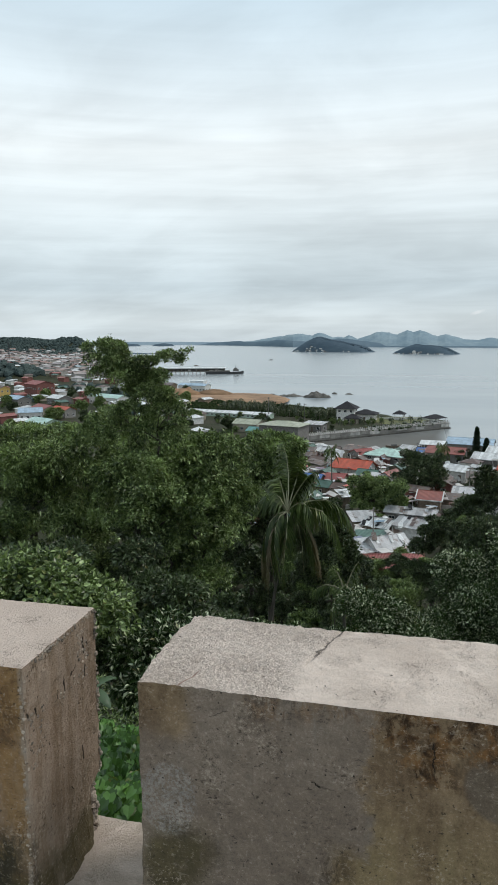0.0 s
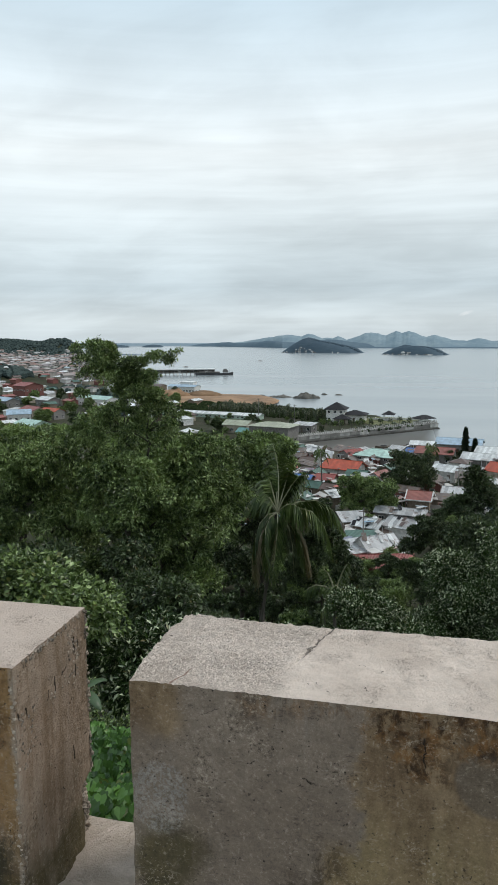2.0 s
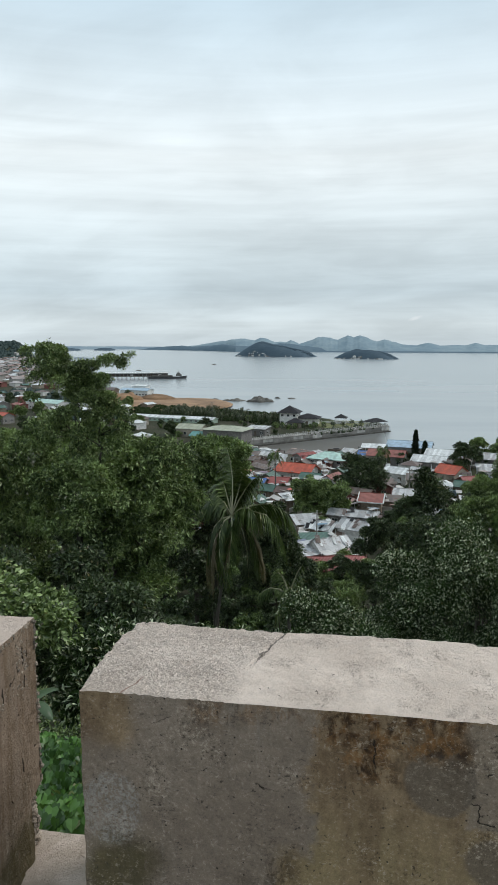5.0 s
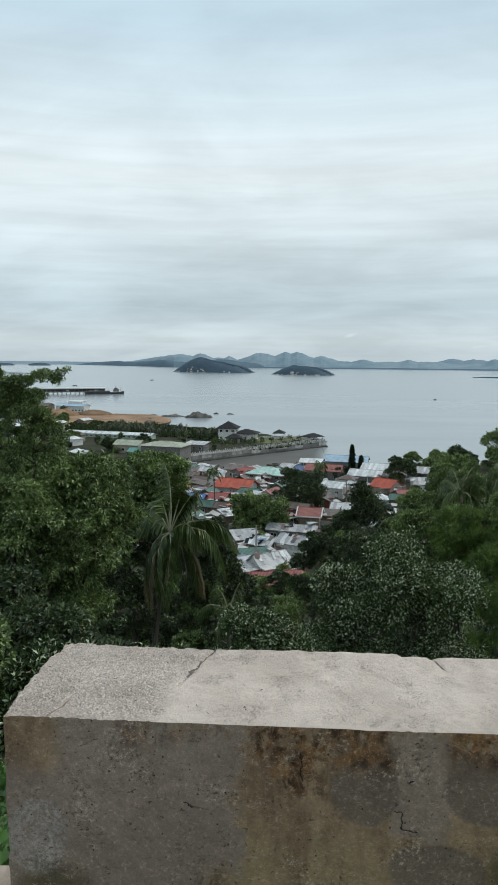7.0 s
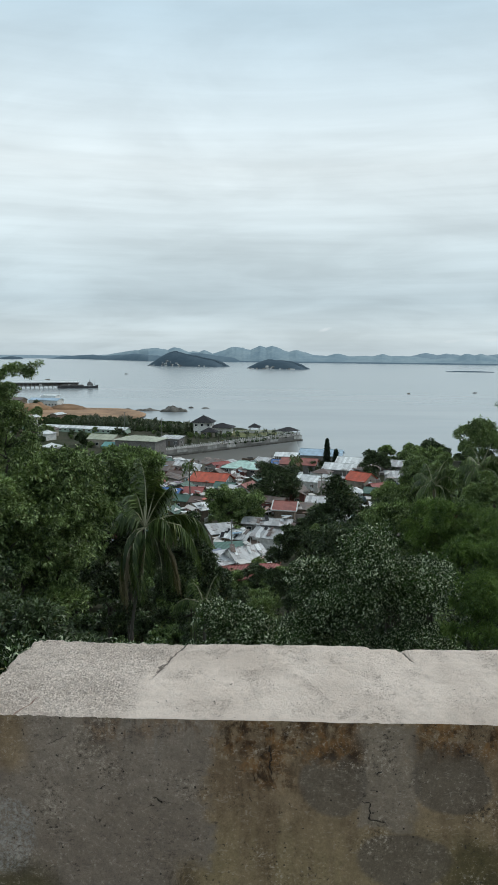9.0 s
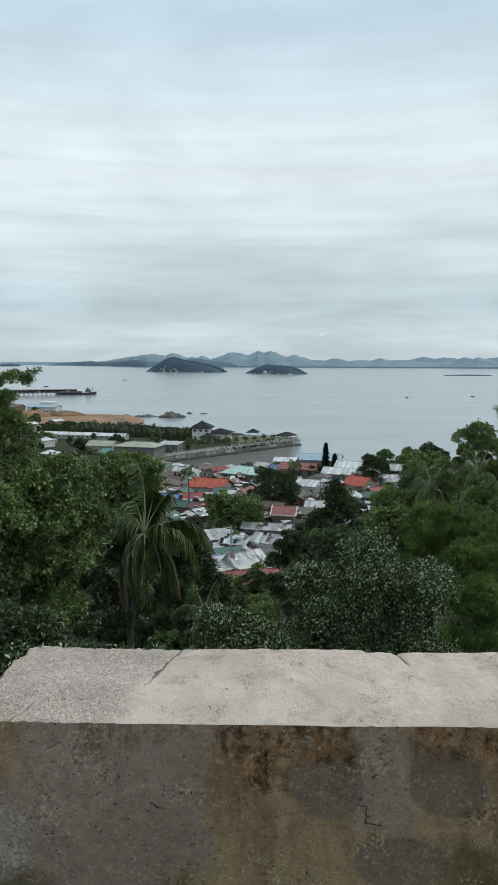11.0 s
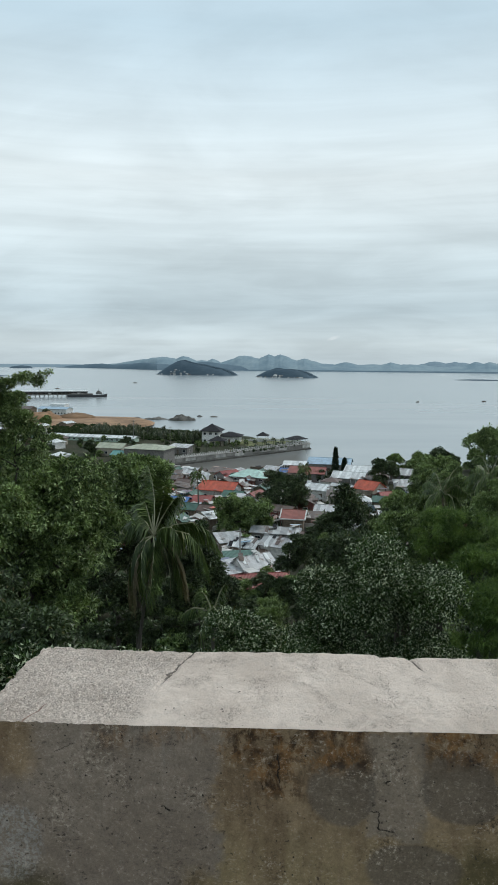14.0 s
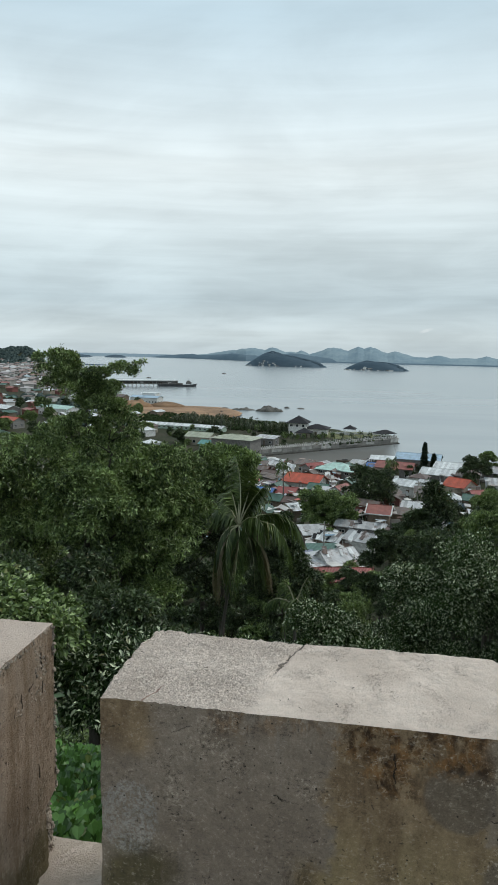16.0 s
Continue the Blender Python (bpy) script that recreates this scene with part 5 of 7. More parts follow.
def banana_plant(x, y, top, seed):
    """A few long ribbed leaves on a short stem."""
    rng_ = np.random.default_rng(seed)
    g = gz(x, y)
    root = thing("banana_plant", pose(x, y, g), "young banana plant with pale broad leaves", "banana plant")
    s = Shape()
    s.tube([(0, 0, -0.2), (0.02, 0, (top - g) * 0.5), (0, 0, top - g - 0.2)], [0.07, 0.06, 0.04], 8)
    part("stem", s, LEAF_BAMBOO, root)
    for i in range(4):
        a_ = i * 1.6 + rng_.uniform(-0.2, 0.2) - 0.4
        ln, wd = rng_.uniform(0.4, 0.55), 0.075
        v, f = [], []
        for k in range(11):
            u = k / 10
            out, up_ = ln * u, 0.35 * ln * u - 0.55 * ln * u * u
            ww = wd * math.sin(math.pi * min(1, 0.08 + 0.92 * u)) ** 0.6
            for e, dz in ((-1, -0.03), (0, 0.0), (1, -0.03)):
                v.append((math.cos(a_) * out - math.sin(a_) * e * ww, math.sin(a_) * out + math.cos(a_) * e * ww, top - g - 0.2 + up_ + dz))
        for k in range(10):
            for e in (0, 1):
                o = k * 3 + e
                f.append((o, o + 3, o + 4, o + 1))
        b = Shape()
        b.add(v, f)
        part("leaf", b, LEAF_BANANA, root, smooth=True)


undergrowth()
banana_plant(-3.32, 6.2, 37.92, 3)
heart_leaf_vine("heart_leaf_vine", "bright green heart-leaved vine draping the slope", -5.0, 0.6, 2.0, 7.0, 24000, 0.062, 75)
heart_leaf_vine("heart_leaf_vine", "green heart-leaved vine covering the slope below the wall", 0.6, 7.0, 1.8, 8.0, 12000, 0.085, 79)
heart_leaf_vine("heart_leaf_vine", "heart-leaved vine spread over the upper slope", -10.0, -5.0, 1.8, 8.0, 9000, 0.085, 80)
rng = np.random.default_rng(5)
grass_n = 21000
gx, gy = rng.uniform(-6.5, 6.5, grass_n), rng.uniform(0.6, 2.3, grass_n)
gp = np.stack([gx, gy, land(gx, gy) + rng.uniform(0.0, 0.28, grass_n)], -1)
v_, f_ = leaves(gp, np.tile([[0.0, 0.0, 1.0]], (grass_n, 1)), 5, 0.055, 0.34, 0.1, rng, 0.8)
tagged(new("weeds", array_mesh("weeds", v_, f_, LEAF_BRIGHT)), "fine green weeds at the foot of the wall", "weeds", kind="stuff")


# ---- houses ----
def gable(w_, d, h, rise, over, thick=0.12):
    """A gabled roof with its ridge along x, over walls w x d with eaves at h."""
    s = Shape()
    x, y = w_ / 2 + over, d / 2 + over
    drop = rise * over / (d / 2)
    for sgn in (-1, 1):
        v = []
        for dz in (0, thick):
            v += [(-x, sgn * y, h - drop + dz), (x, sgn * y, h - drop + dz), (x, 0, h + rise + dz), (-x, 0, h + rise + dz)]
        s.add(v, [(0, 3, 2, 1), (4, 5, 6, 7), (0, 1, 5, 4), (1, 2, 6, 5), (3, 0, 4, 7)] if sgn < 0 else [(0, 1, 2, 3), (4, 7, 6, 5), (0, 4, 5, 1), (1, 5, 6, 2), (3, 7, 4, 0)])
    return s


def hip(w_, d, h, rise, over, thick=0.12):
    s = Shape()
    x, y = w_ / 2 + over, d / 2 + over
    rx = max(0.05, x - y)
    h0 = h - rise * over / (d / 2)
    v = [(-x, -y, h0), (x, -y, h0), (x, y, h0), (-x, y, h0), (-x, -y, h0 + thick), (x, -y, h0 + thick), (x, y, h0 + thick), (-x, y, h0 + thick), (-rx, 0, h + rise), (rx, 0, h + rise)]
    return s.add(v, [(3, 2, 1, 0), (0, 1, 5, 4), (1, 2, 6, 5), (2, 3, 7, 6), (3, 0, 4, 7), (4, 5, 9, 8), (5, 6, 9), (6, 7, 8, 9), (7, 4, 8)])


def shed_roof(w_, d, h, rise, over, thick=0.1):
    s = Shape()
    x, y = w_ / 2 + over, d / 2 + over
    v = [(-x, -y, h), (x, -y, h), (x, y, h + rise), (-x, y, h + rise)]
    v += [(a_, b, c + thick) for a_, b, c in v]
    return s.add(v, [(3, 2, 1, 0), (4, 5, 6, 7), (0, 1, 5, 4), (1, 2, 6, 5), (2, 3, 7, 6), (3, 0, 4, 7)])


def opening(parent, x, z, w_, h, y, m, kind="window"):
    """A window or door set in a wall face that runs along x at y; m turns it to its side of the house."""
    s = Shape()
    t = 0.07
    for b in ((x - w_ / 2, x + w_ / 2, z + h - t, z + h), (x - w_ / 2, x + w_ / 2, z, z + t), (x - w_ / 2, x - w_ / 2 + t, z + t, z + h - t), (x + w_ / 2 - t, x + w_ / 2, z + t, z + h - t)):
        s.box(b[0], b[1], y - 0.06, y + 0.05, b[2], b[3])
    if kind == "window":
        s.box(x - 0.025, x + 0.025, y - 0.05, y + 0.04, z + t, z + h - t)
    s.v = [tuple(m @ Vector(q)) for q in s.v]
    fr = part(kind, s, TRIM if kind == "window" else TIMBER, parent)
    p = Shape()
    p.box(x - w_ / 2 + t, x + w_ / 2 - t, y - 0.02, y + 0.02, z + t, z + h - t)
    p.v = [tuple(m @ Vector(q)) for q in p.v]
    part("pane" if kind == "window" else "door_leaf", p, GLASS if kind == "window" else TIMBER, fr)


def house(label, x, y, w_, d, h, turn, roof, wall, style="gable", rise=1.4, over=0.5, rows=1, name="house", group="", sides=True, base=None, bare=False):
    """A house: walls, roof, windows and a door. turn: degrees; h: eaves height above the ground."""
    g = gz(x, y) if base is None else base
    root = thing(name, pose(x, y, g, 0, 0, turn), label, "house", group)
    s = Shape()
    s.box(-w_ / 2, w_ / 2, -d / 2, d / 2, -1.2, h)
    if style == "gable":
        for e in (-1, 1):
            q = e * w_ / 2
            s.add([(q - 0.06, -d / 2, h), (q - 0.06, d / 2, h), (q - 0.06, 0, h + rise), (q + 0.06, -d / 2, h), (q + 0.06, d / 2, h), (q + 0.06, 0, h + rise)], [(0, 2, 1), (3, 4, 5), (0, 3, 5, 2), (1, 2, 5, 4), (0, 1, 4, 3)])
            s.v[-6:] = [(min(max(a_, -w_ / 2), w_ / 2), b, c) for a_, b, c in s.v[-6:]]
    if style == "shed":
        s.add([(-w_ / 2, d / 2 - 0.1, h), (w_ / 2, d / 2 - 0.1, h), (w_ / 2, d / 2, h), (-w_ / 2, d / 2, h), (-w_ / 2, d / 2 - 0.1, h + rise * 0.96), (w_ / 2, d / 2 - 0.1, h + rise * 0.96), (w_ / 2, d / 2, h + rise * 0.96), (-w_ / 2, d / 2, h + rise * 0.96)],
              [(3, 2, 1, 0), (4, 5, 6, 7), (0, 1, 5, 4), (1, 2, 6, 5), (2, 3, 7, 6), (3, 0, 4, 7)])
    part("wall", s, wall, root)
    make = {"gable": gable, "hip": hip, "shed": shed_roof}[style]
    rf = part("roof", make(w_, d, h + 0.02, rise, over), roof, root)
    if style != "shed":
        rg = Shape()
        rl = w_ / 2 + over if style == "gable" else max(0.1, w_ / 2 - d / 2)
        rg.tube([(-rl, 0, h + rise + 0.14), (rl, 0, h + rise + 0.14)], [0.09, 0.09], 6)
        part("ridge_cap", rg, roof, rf)
    if bare:
        return root
    storey = h / rows
    n = max(1, int(w_ / 2.6))
    turns = [(Matrix.Identity(4), w_, -d / 2, n)]
    if sides:
        turns.append((Matrix.Rotation(radians(90), 4, "Z"), d, -w_ / 2, max(1, int(d / 3.2))))
        turns.append((Matrix.Rotation(radians(-90), 4, "Z"), d, -w_ / 2, max(1, int(d / 3.2))))
    for m, ln, q, cnt in turns:
        for r in range(rows):
            for i in range(cnt):
                px = (i + 0.5) / cnt * ln - ln / 2
                if r == 0 and i == cnt // 2 and ln == w_ and cnt > 1:
                    opening(root, px, 0.05, 0.95, min(2.05, storey - 0.2), q, m, "door")
                else:
                    opening(root, px, r * storey + min(0.95, storey * 0.3), min(1.3, ln / cnt * 0.6), min(1.2, storey * 0.42), q, m)
    return root


def open_shed(label, x, y, w_, d, h, turn, roof, style="hip", rise=1.0, floor_=0.25, name="gazebo", base=None, railing=True):
    """A roof on posts over a low floor."""
    g = gz(x, y) if base is None else base
    root = thing(name, pose(x, y, g, 0, 0, turn), label, name.replace("_", " "))
    s = Shape()
    s.box(-w_ / 2, w_ / 2, -d / 2, d / 2, -0.8, floor_)
    part("floor_slab", s, SEAWALL, root)
    make = hip if style == "hip" else gable
    part("roof", make(w_, d, h, rise, 0.6), roof, root)
    nx = max(1, int(w_ / 3.5))
    for i in range(nx + 1):
        for e in (-1, 1):
            p = Shape()
            px = -w_ / 2 + 0.2 + i * (w_ - 0.4) / nx
            p.box(px - 0.12, px + 0.12, e * (d / 2 - 0.3) - 0.12, e * (d / 2 - 0.3) + 0.12, floor_, h - 0.02)
            part("post", p, TRIM, root)
    if railing:
        for e in (-1, 1):
            p = Shape()
            p.box(-w_ / 2 + 0.3, w_ / 2 - 0.3, e * (d / 2 - 0.3) - 0.05, e * (d / 2 - 0.3) + 0.05, floor_ + 0.1, floor_ + 0.95)
            part("parapet", p, W_WHITE, root)
    return root


def loose_sheets(root, n, w_, d, h, rise, seed):
    """Odd corrugated sheets laid askew over a shack's roof."""
    rng_ = np.random.default_rng(seed)
    roof = [o for o in root.children if o.name.startswith("roof")][0]
    for _ in range(n):
        a_, b = rng_.uniform(0.5, 1.0), rng_.uniform(0.9, 1.9)
        x, y = rng_.uniform(-0.6, 0.6) * w_, rng_.uniform(-0.6, 0.6) * d
        slope = math.degrees(math.atan2(rise, d / 2))
        z = h + rise * max(-0.2, 1 - abs(y) / (d / 2)) + 0.22 + rng_.uniform(0, 0.15)
        m = pose(x, y, z, (slope if y < 0 else -slope) + rng_.uniform(-5, 5), rng_.uniform(-5, 5), rng_.uniform(-25, 25))
        s_ = Shape()
        s_.box(-a_ / 2, a_ / 2, -b / 2, b / 2, -0.02, 0.02)
        s_.v = [tuple(m @ Vector(q)) for q in s_.v]
        part("loose_sheet", s_, (R_WHITE, R_SILVER, R_RUST, R_WHITE, R_BROWN, R_DARK)[int(rng_.integers(6))], roof)


# the houses nearest the hill
house("house with a red corrugated roof under the trees", -2.0, 111.5, 9.5, 5, 2.6, 14, R_RED, W_CREAM, rise=1.3)
loose_sheets(house("shack with patched silver corrugated roofs", -3.4, 119, 6.6, 4.6, 3.4, 38, R_SILVER, W_WHITE, rise=1.5), 16, 6.6, 4.6, 3.4, 1.5, 1)
house("low silver-roofed lean-to beside a shack", -7.2, 117, 5.0, 5.0, 3.0, 38, R_SILVER, W_WOOD, "shed", 0.8)
house("small dark green roofed outbuilding", -6.4, 126, 5.0, 4.0, 2.5, 12, R_GREEN, W_WOOD, "shed", 0.6)
loose_sheets(house("white-walled house with a rusted silver roof", 1.6, 132, 6.2, 5.0, 3.8, -28, R_SILVER, W_WHITE, rise=1.1, rows=1), 14, 6.2, 5.0, 3.8, 1.1, 3)
loose_sheets(house("shack with a pale rusted sheet roof", -5.2, 134, 5.4, 4.6, 3.0, -25, R_WHITE, W_WOOD, rise=1.0), 18, 5.4, 4.6, 3.0, 1.0, 2)
house("shack with torn silver sheets on its roof", -9.0, 138, 5.0, 4.6, 2.8, 20, R_SILVER, W_WOOD, "shed", 0.9)
loose_sheets(house("long house with a grey sheet roof", 0.9, 146, 10.4, 4.0, 2.8, -12, R_SILVER, W_GREY, rise=0.8), 7, 10.4, 4.0, 2.8, 0.8, 4)
edged = house("house with a maroon roof edged in white", 5.0, 155, 4.9, 5.0, 4.2, -10, R_MAROON, W_WOOD, rise=1.3, over=0.5, rows=1)
house("board-walled annex with a rusty lean-to roof", 9.6, 157, 4.4, 4.0, 3.6, -10, R_RUST, W_WOOD, "shed", 0.7)
for e in (-1, 1):
    for f_ in (-1, 1):
        s = Shape()
        s.tube([(e * 2.95, f_ * 3.0, 3.98), (e * 2.95, 0, 5.64)], [0.19, 0.19], 4)
        part("barge_board", s, TRIM, edged, "white barge board")
for f_ in (-1, 1):
    s = Shape()
    s.tube([(-2.95, f_ * 3.0, 3.98), (2.95, f_ * 3.0, 3.98)], [0.17, 0.17], 4)
    part("fascia", s, TRIM, edged, "white fascia")
house("house under a pale sheet roof", 14.2, 166, 6.5, 4.5, 3.4, -14, R_SILVER, W_CREAM, rise=1.0)
house("small shack with a silver roof", -14.0, 160, 4.6, 4.2, 2.6, 30, R_WHITE, W_WOOD, "shed", 0.8)
house("house with a bright blue sheet roof", -26.0, 176, 7.0, 5.5, 3.0, -14, R_BLUE, W_WOOD, rise=1.1)
house("small house with a red roof", -19.0, 178, 4.6, 5.0, 3.0, -10, R_RED, W_CREAM, rise=1.0)
house("small house with a dark green roof", -11.0, 185, 5.2, 5.0, 3.0, -15, R_GREEN, W_WOOD, rise=1.1)
house("pink-roofed cottage with white gables", -5.0, 182, 5.5, 5.0, 3.2, 62, R_MAROON, W_WHITE, rise=1.4)
house("house with an orange red roof and white walls", -15.5, 193, 10.0, 7.0, 3.6, -20, R_ORANGE, W_WHITE, rise=1.7, rows=1, over=0.8)
house("house with a small brick red roof", -15.0, 218, 6.0, 6.0, 3.2, 40, R_RED, W_GREY, rise=1.3)
house("two-storey house with a mint green roof", -7.0, 214, 11.5, 8.0, 4.0, -18, R_MINT, W_GREY, "hip", 1.6, 0.7, 2)
house("house with a brown sheet roof", 2.0, 211, 10.5, 7.0, 3.4, -18, R_BROWN, W_WOOD, rise=1.5)
house("house with a dull red roof beside the inlet", 11.5, 224, 11.5, 7.0, 3.6, -14, R_MAROON, W_GREY, rise=1.5)
house("shack with a light blue roof", 5.0, 229, 4.8, 4.5, 2.8, -16, R_BLUE, W_WOOD, rise=0.9)
house("long building with a pale blue roof", 20.5, 245, 15.0, 8.0, 3.6, -12, R_SKY, W_GREY, rise=1.6)
open_shed("open shed with a white sheet roof by the water", 10.0, 257, 11.5, 8.0, 4.0, -8, R_WHITE, "gable", 0.9, name="open_shed", railing=False)
house("house with a broad white roof", 13.5, 196, 7.0, 5.6, 3.2, -30, R_WHITE, W_WHITE, rise=1.2)
house("house with a patched white roof", 20.5, 197, 6.6, 5.4, 3.0, -35, R_SILVER, W_WHITE, rise=1.2)
house("house with a grey metal roof", 24.5, 216, 10.0, 7.0, 3.4, -20, R_WHITE, W_GREY, rise=1.4)
house("house with a red gable beside dark trees", 28.0, 195, 6.4, 6.5, 3.8, -40, R_ORANGE, W_CREAM, rise=1.8)
house("house with a pale roof near the shore", 31.0, 229, 12.0, 7.5, 3.4, -20, R_WHITE, W_WHITE, rise=1.4)
house("low shed with a red sheet roof", 32.0, 188, 4.5, 4.0, 2.8, 20, R_RED, W_WOOD, rise=1.0)
house("grey-roofed house near the shore", 42.0, 226, 9.5, 7.0, 3.2, -25, R_SILVER, W_GREY, rise=1.4)
# across the inlet
house("flat-topped grey warehouse with an olive hip roof", -50.0, 266, 17.0, 11.0, 5.8, -14, R_OLIVE, W_GREY, "hip", 1.3, 0.8, 1, "warehouse", bare=True)
house("building with an olive sheet roof", -69.0, 284, 11.5, 8.0, 3.6, -14, R_OLIVE, W_CREAM, rise=1.6)
house("small building with a teal roof", -60.5, 266, 8.0, 6.0, 3.0, -14, R_TEAL, W_GREEN, rise=1.2)
house("very long shed with a pale green roof", -92.0, 337, 48.0, 6.0, 2.0, -14, R_WHITE, W_GREEN, rise=0.9, sides=False)
house("grey building beside the seawall", -41.0, 291, 9.0, 6.0, 3.0, -18, R_SILVER, W_GREY, "shed", 0.8)
# villa on the spit
villa = house("white two-storey villa with a charcoal hip roof", -31.0, 331, 8.6, 8.0, 6.9, -6, R_DARK, W_WHITE, "hip", 2.5, 1.2, 2, "villa")
house("white villa wing with a charcoal hip roof", -22.0, 333, 10.0, 7.5, 3.9, -6, R_DARK, W_WHITE, "hip", 1.4, 1.2, 1, "villa_wing")
house("dark-roofed pavilion beside the villa", -27.5, 322, 6.5, 5.0, 2.8, -6, R_DARK, W_CREAM, "hip", 1.4, 0.8, 1, "pavilion")
open_shed("white garden gazebo with a dark hip roof", -6.0, 337, 5.0, 5.0, 3.6, -6, R_DARK, "hip", 1.5)
open_shed("wide gazebo with a dark roof at the seawall's end", 10.4, 327.5, 8.5, 6.0, 3.0, 42, R_DARK, "hip", 1.4)
# waterfront on the far side
house("long white waterfront building", -164.0, 497, 24.0, 9.0, 4.6, -14, R_SKY, W_WHITE, "gable", 1.2, 0.5, 1, "waterfront_building")
house("low white upper block with a flat roof", -163.0, 504, 12.0, 6.0, 7.4, -14, R_WHITE, W_WHITE, "shed", 0.5)
house("waterfront house with a rusty brown roof", -188.0, 500, 14.0, 9.0, 4.4, -14, R_RUST, W_WOOD, rise=1.6)
house("red-walled warehouse with a red roof", -256.0, 428, 17.0, 14.0, 9.0, -30, R_RED, W_RED, rise=2.0, name="warehouse", rows=2)
house("building with a white sheet roof", -214.0, 380, 13.5, 9.0, 4.0, -30, R_WHITE, W_GREY, rise=1.6)
house("long pale green building near the shore", -184.0, 386, 31.0, 9.0, 4.6, -28, R_MINT, W_WHITE, rise=1.6)
house("grey building with a light blue roof", -237.0, 371, 16.0, 9.0, 4.0, -30, R_SKY, W_GREY, rise=1.6)
house("building with a dull red roof", -190.0, 322, 15.0, 9.0, 4.0, -34, R_RED, W_CREAM, rise=1.6)
house("grey house with an orange roof", -176.0, 316, 12.0, 7.0, 4.0, -25, R_ORANGE, W_GREY, rise=1.5)
house("white house with a light blue gable", -187.0, 303, 11.0, 8.0, 4.0, 30, R_SKY, W_WHITE, rise=1.8)
house("building with a mint green roof", -158.0, 266, 14.5, 9.0, 4.0, -28, R_MINT, W_GREEN, rise=1.6)
house("yellow building at the foot of a wooded hill", -275.0, 410, 12.0, 8.0, 7.0, -30, R_RUST, W_YELLOW, rise=1.5, rows=2)

# smaller houses that fill the town
TAKEN = [(o.location.x, o.location.y) for o in scene.objects if o.get("category") in ("house", "open shed", "gazebo")]


def small_house_kinds(bare, back):
    kinds = []
    for roof, wall, tone in ((R_RUST, W_WOOD, "rusted"), (R_SILVER, W_WHITE, "silver"), (R_BROWN, W_CREAM, "brown"), (R_WHITE, W_WHITE, "pale grey"), (R_RUST, W_RED, "dull brown"), (R_RUST, W_CREAM, "rusty brown"), (R_GREEN, W_WOOD, "dark green"), (R_BROWN, W_WHITE, "dark brown")):
        r = np.random.default_rng(len(kinds))
        if bare and roof is R_RUST:
            roof, tone = (R_MAROON, "faded red") if wall is W_RED else (R_WHITE, "weathered white")
        k = house("small house with a %s sheet roof in the packed town" % tone, -400 - 20 * len(kinds), back, r.uniform(3.4, 5.6) * (1.6 if bare else 1), r.uniform(3.2, 4.6) * (1.5 if bare else 1), r.uniform(2.6, 3.4), 0, roof, wall, ("gable", "shed", "gable", "hip")[len(kinds) % 4], r.uniform(0.8, 1.4), group="small town houses", sides=len(kinds) % 2 == 0, base=0, bare=bare)
        kinds.append(k)
    return kinds


KINDS, PLAIN = small_house_kinds(False, -300), small_house_kinds(True, -340)
rng = np.random.default_rng(77)


def scatter(kinds, count, box, gap, turn, keep=lambda x, y: True, tries=9000):
    made = 0
    for _ in range(tries):
        x, y = rng.uniform(box[0], box[1]), rng.uniform(box[2], box[3])
        if made >= count or not keep(x, y) or inland(np.array([x]), np.array([y]))[0] < 6:
            continue
        if any((x - a_) ** 2 + (y - b) ** 2 < gap * gap for a_, b in TAKEN):
            continue
        TAKEN.append((x, y))
        k = kinds[int(rng.integers(len(kinds)))]
        copy_thing(k, pose(x, y, gz(x, y), 0, 0, turn + rng.choice([0, 90]) + rng.uniform(-14, 14)))
        made += 1


scatter(KINDS, 66, (-45, 50, 120, 230), 5.2, -15, lambda x, y: x < y * 0.25 and x > -y * 0.28)
scatter(KINDS, 14, (-44, -4, 212, 226), 4.4, -15, lambda x, y: True)
scatter(PLAIN, 70, (-290, -60, 200, 420), 10, -28, lambda x, y: x < -0.3 * y)
scatter(PLAIN, 90, (-420, -220, 420, 760), 11, -28, lambda x, y: x < -0.36 * y)
for k in (*KINDS, *PLAIN):
    for o in (*k.children_recursive, k):
        bpy.data.objects.remove(o)


def mat_island(name, stops, rough):
    """One material for many far pieces, each with a colour of its own out of a few."""
    m, k = material(name)
    r = k.n("ShaderNodeNewGeometry").outputs["Random Per Island"]
    n1 = k.noise(obj_coord(k), 0.3, 3.0)
    col = k.ramp(r, *stops)
    f = k.span(n1, 0.3, 0.7, 0.8, 1.2)
    finish(k, k.mix(1.0, col, k.join(f, f, f), "MULTIPLY"), rough)
    return m


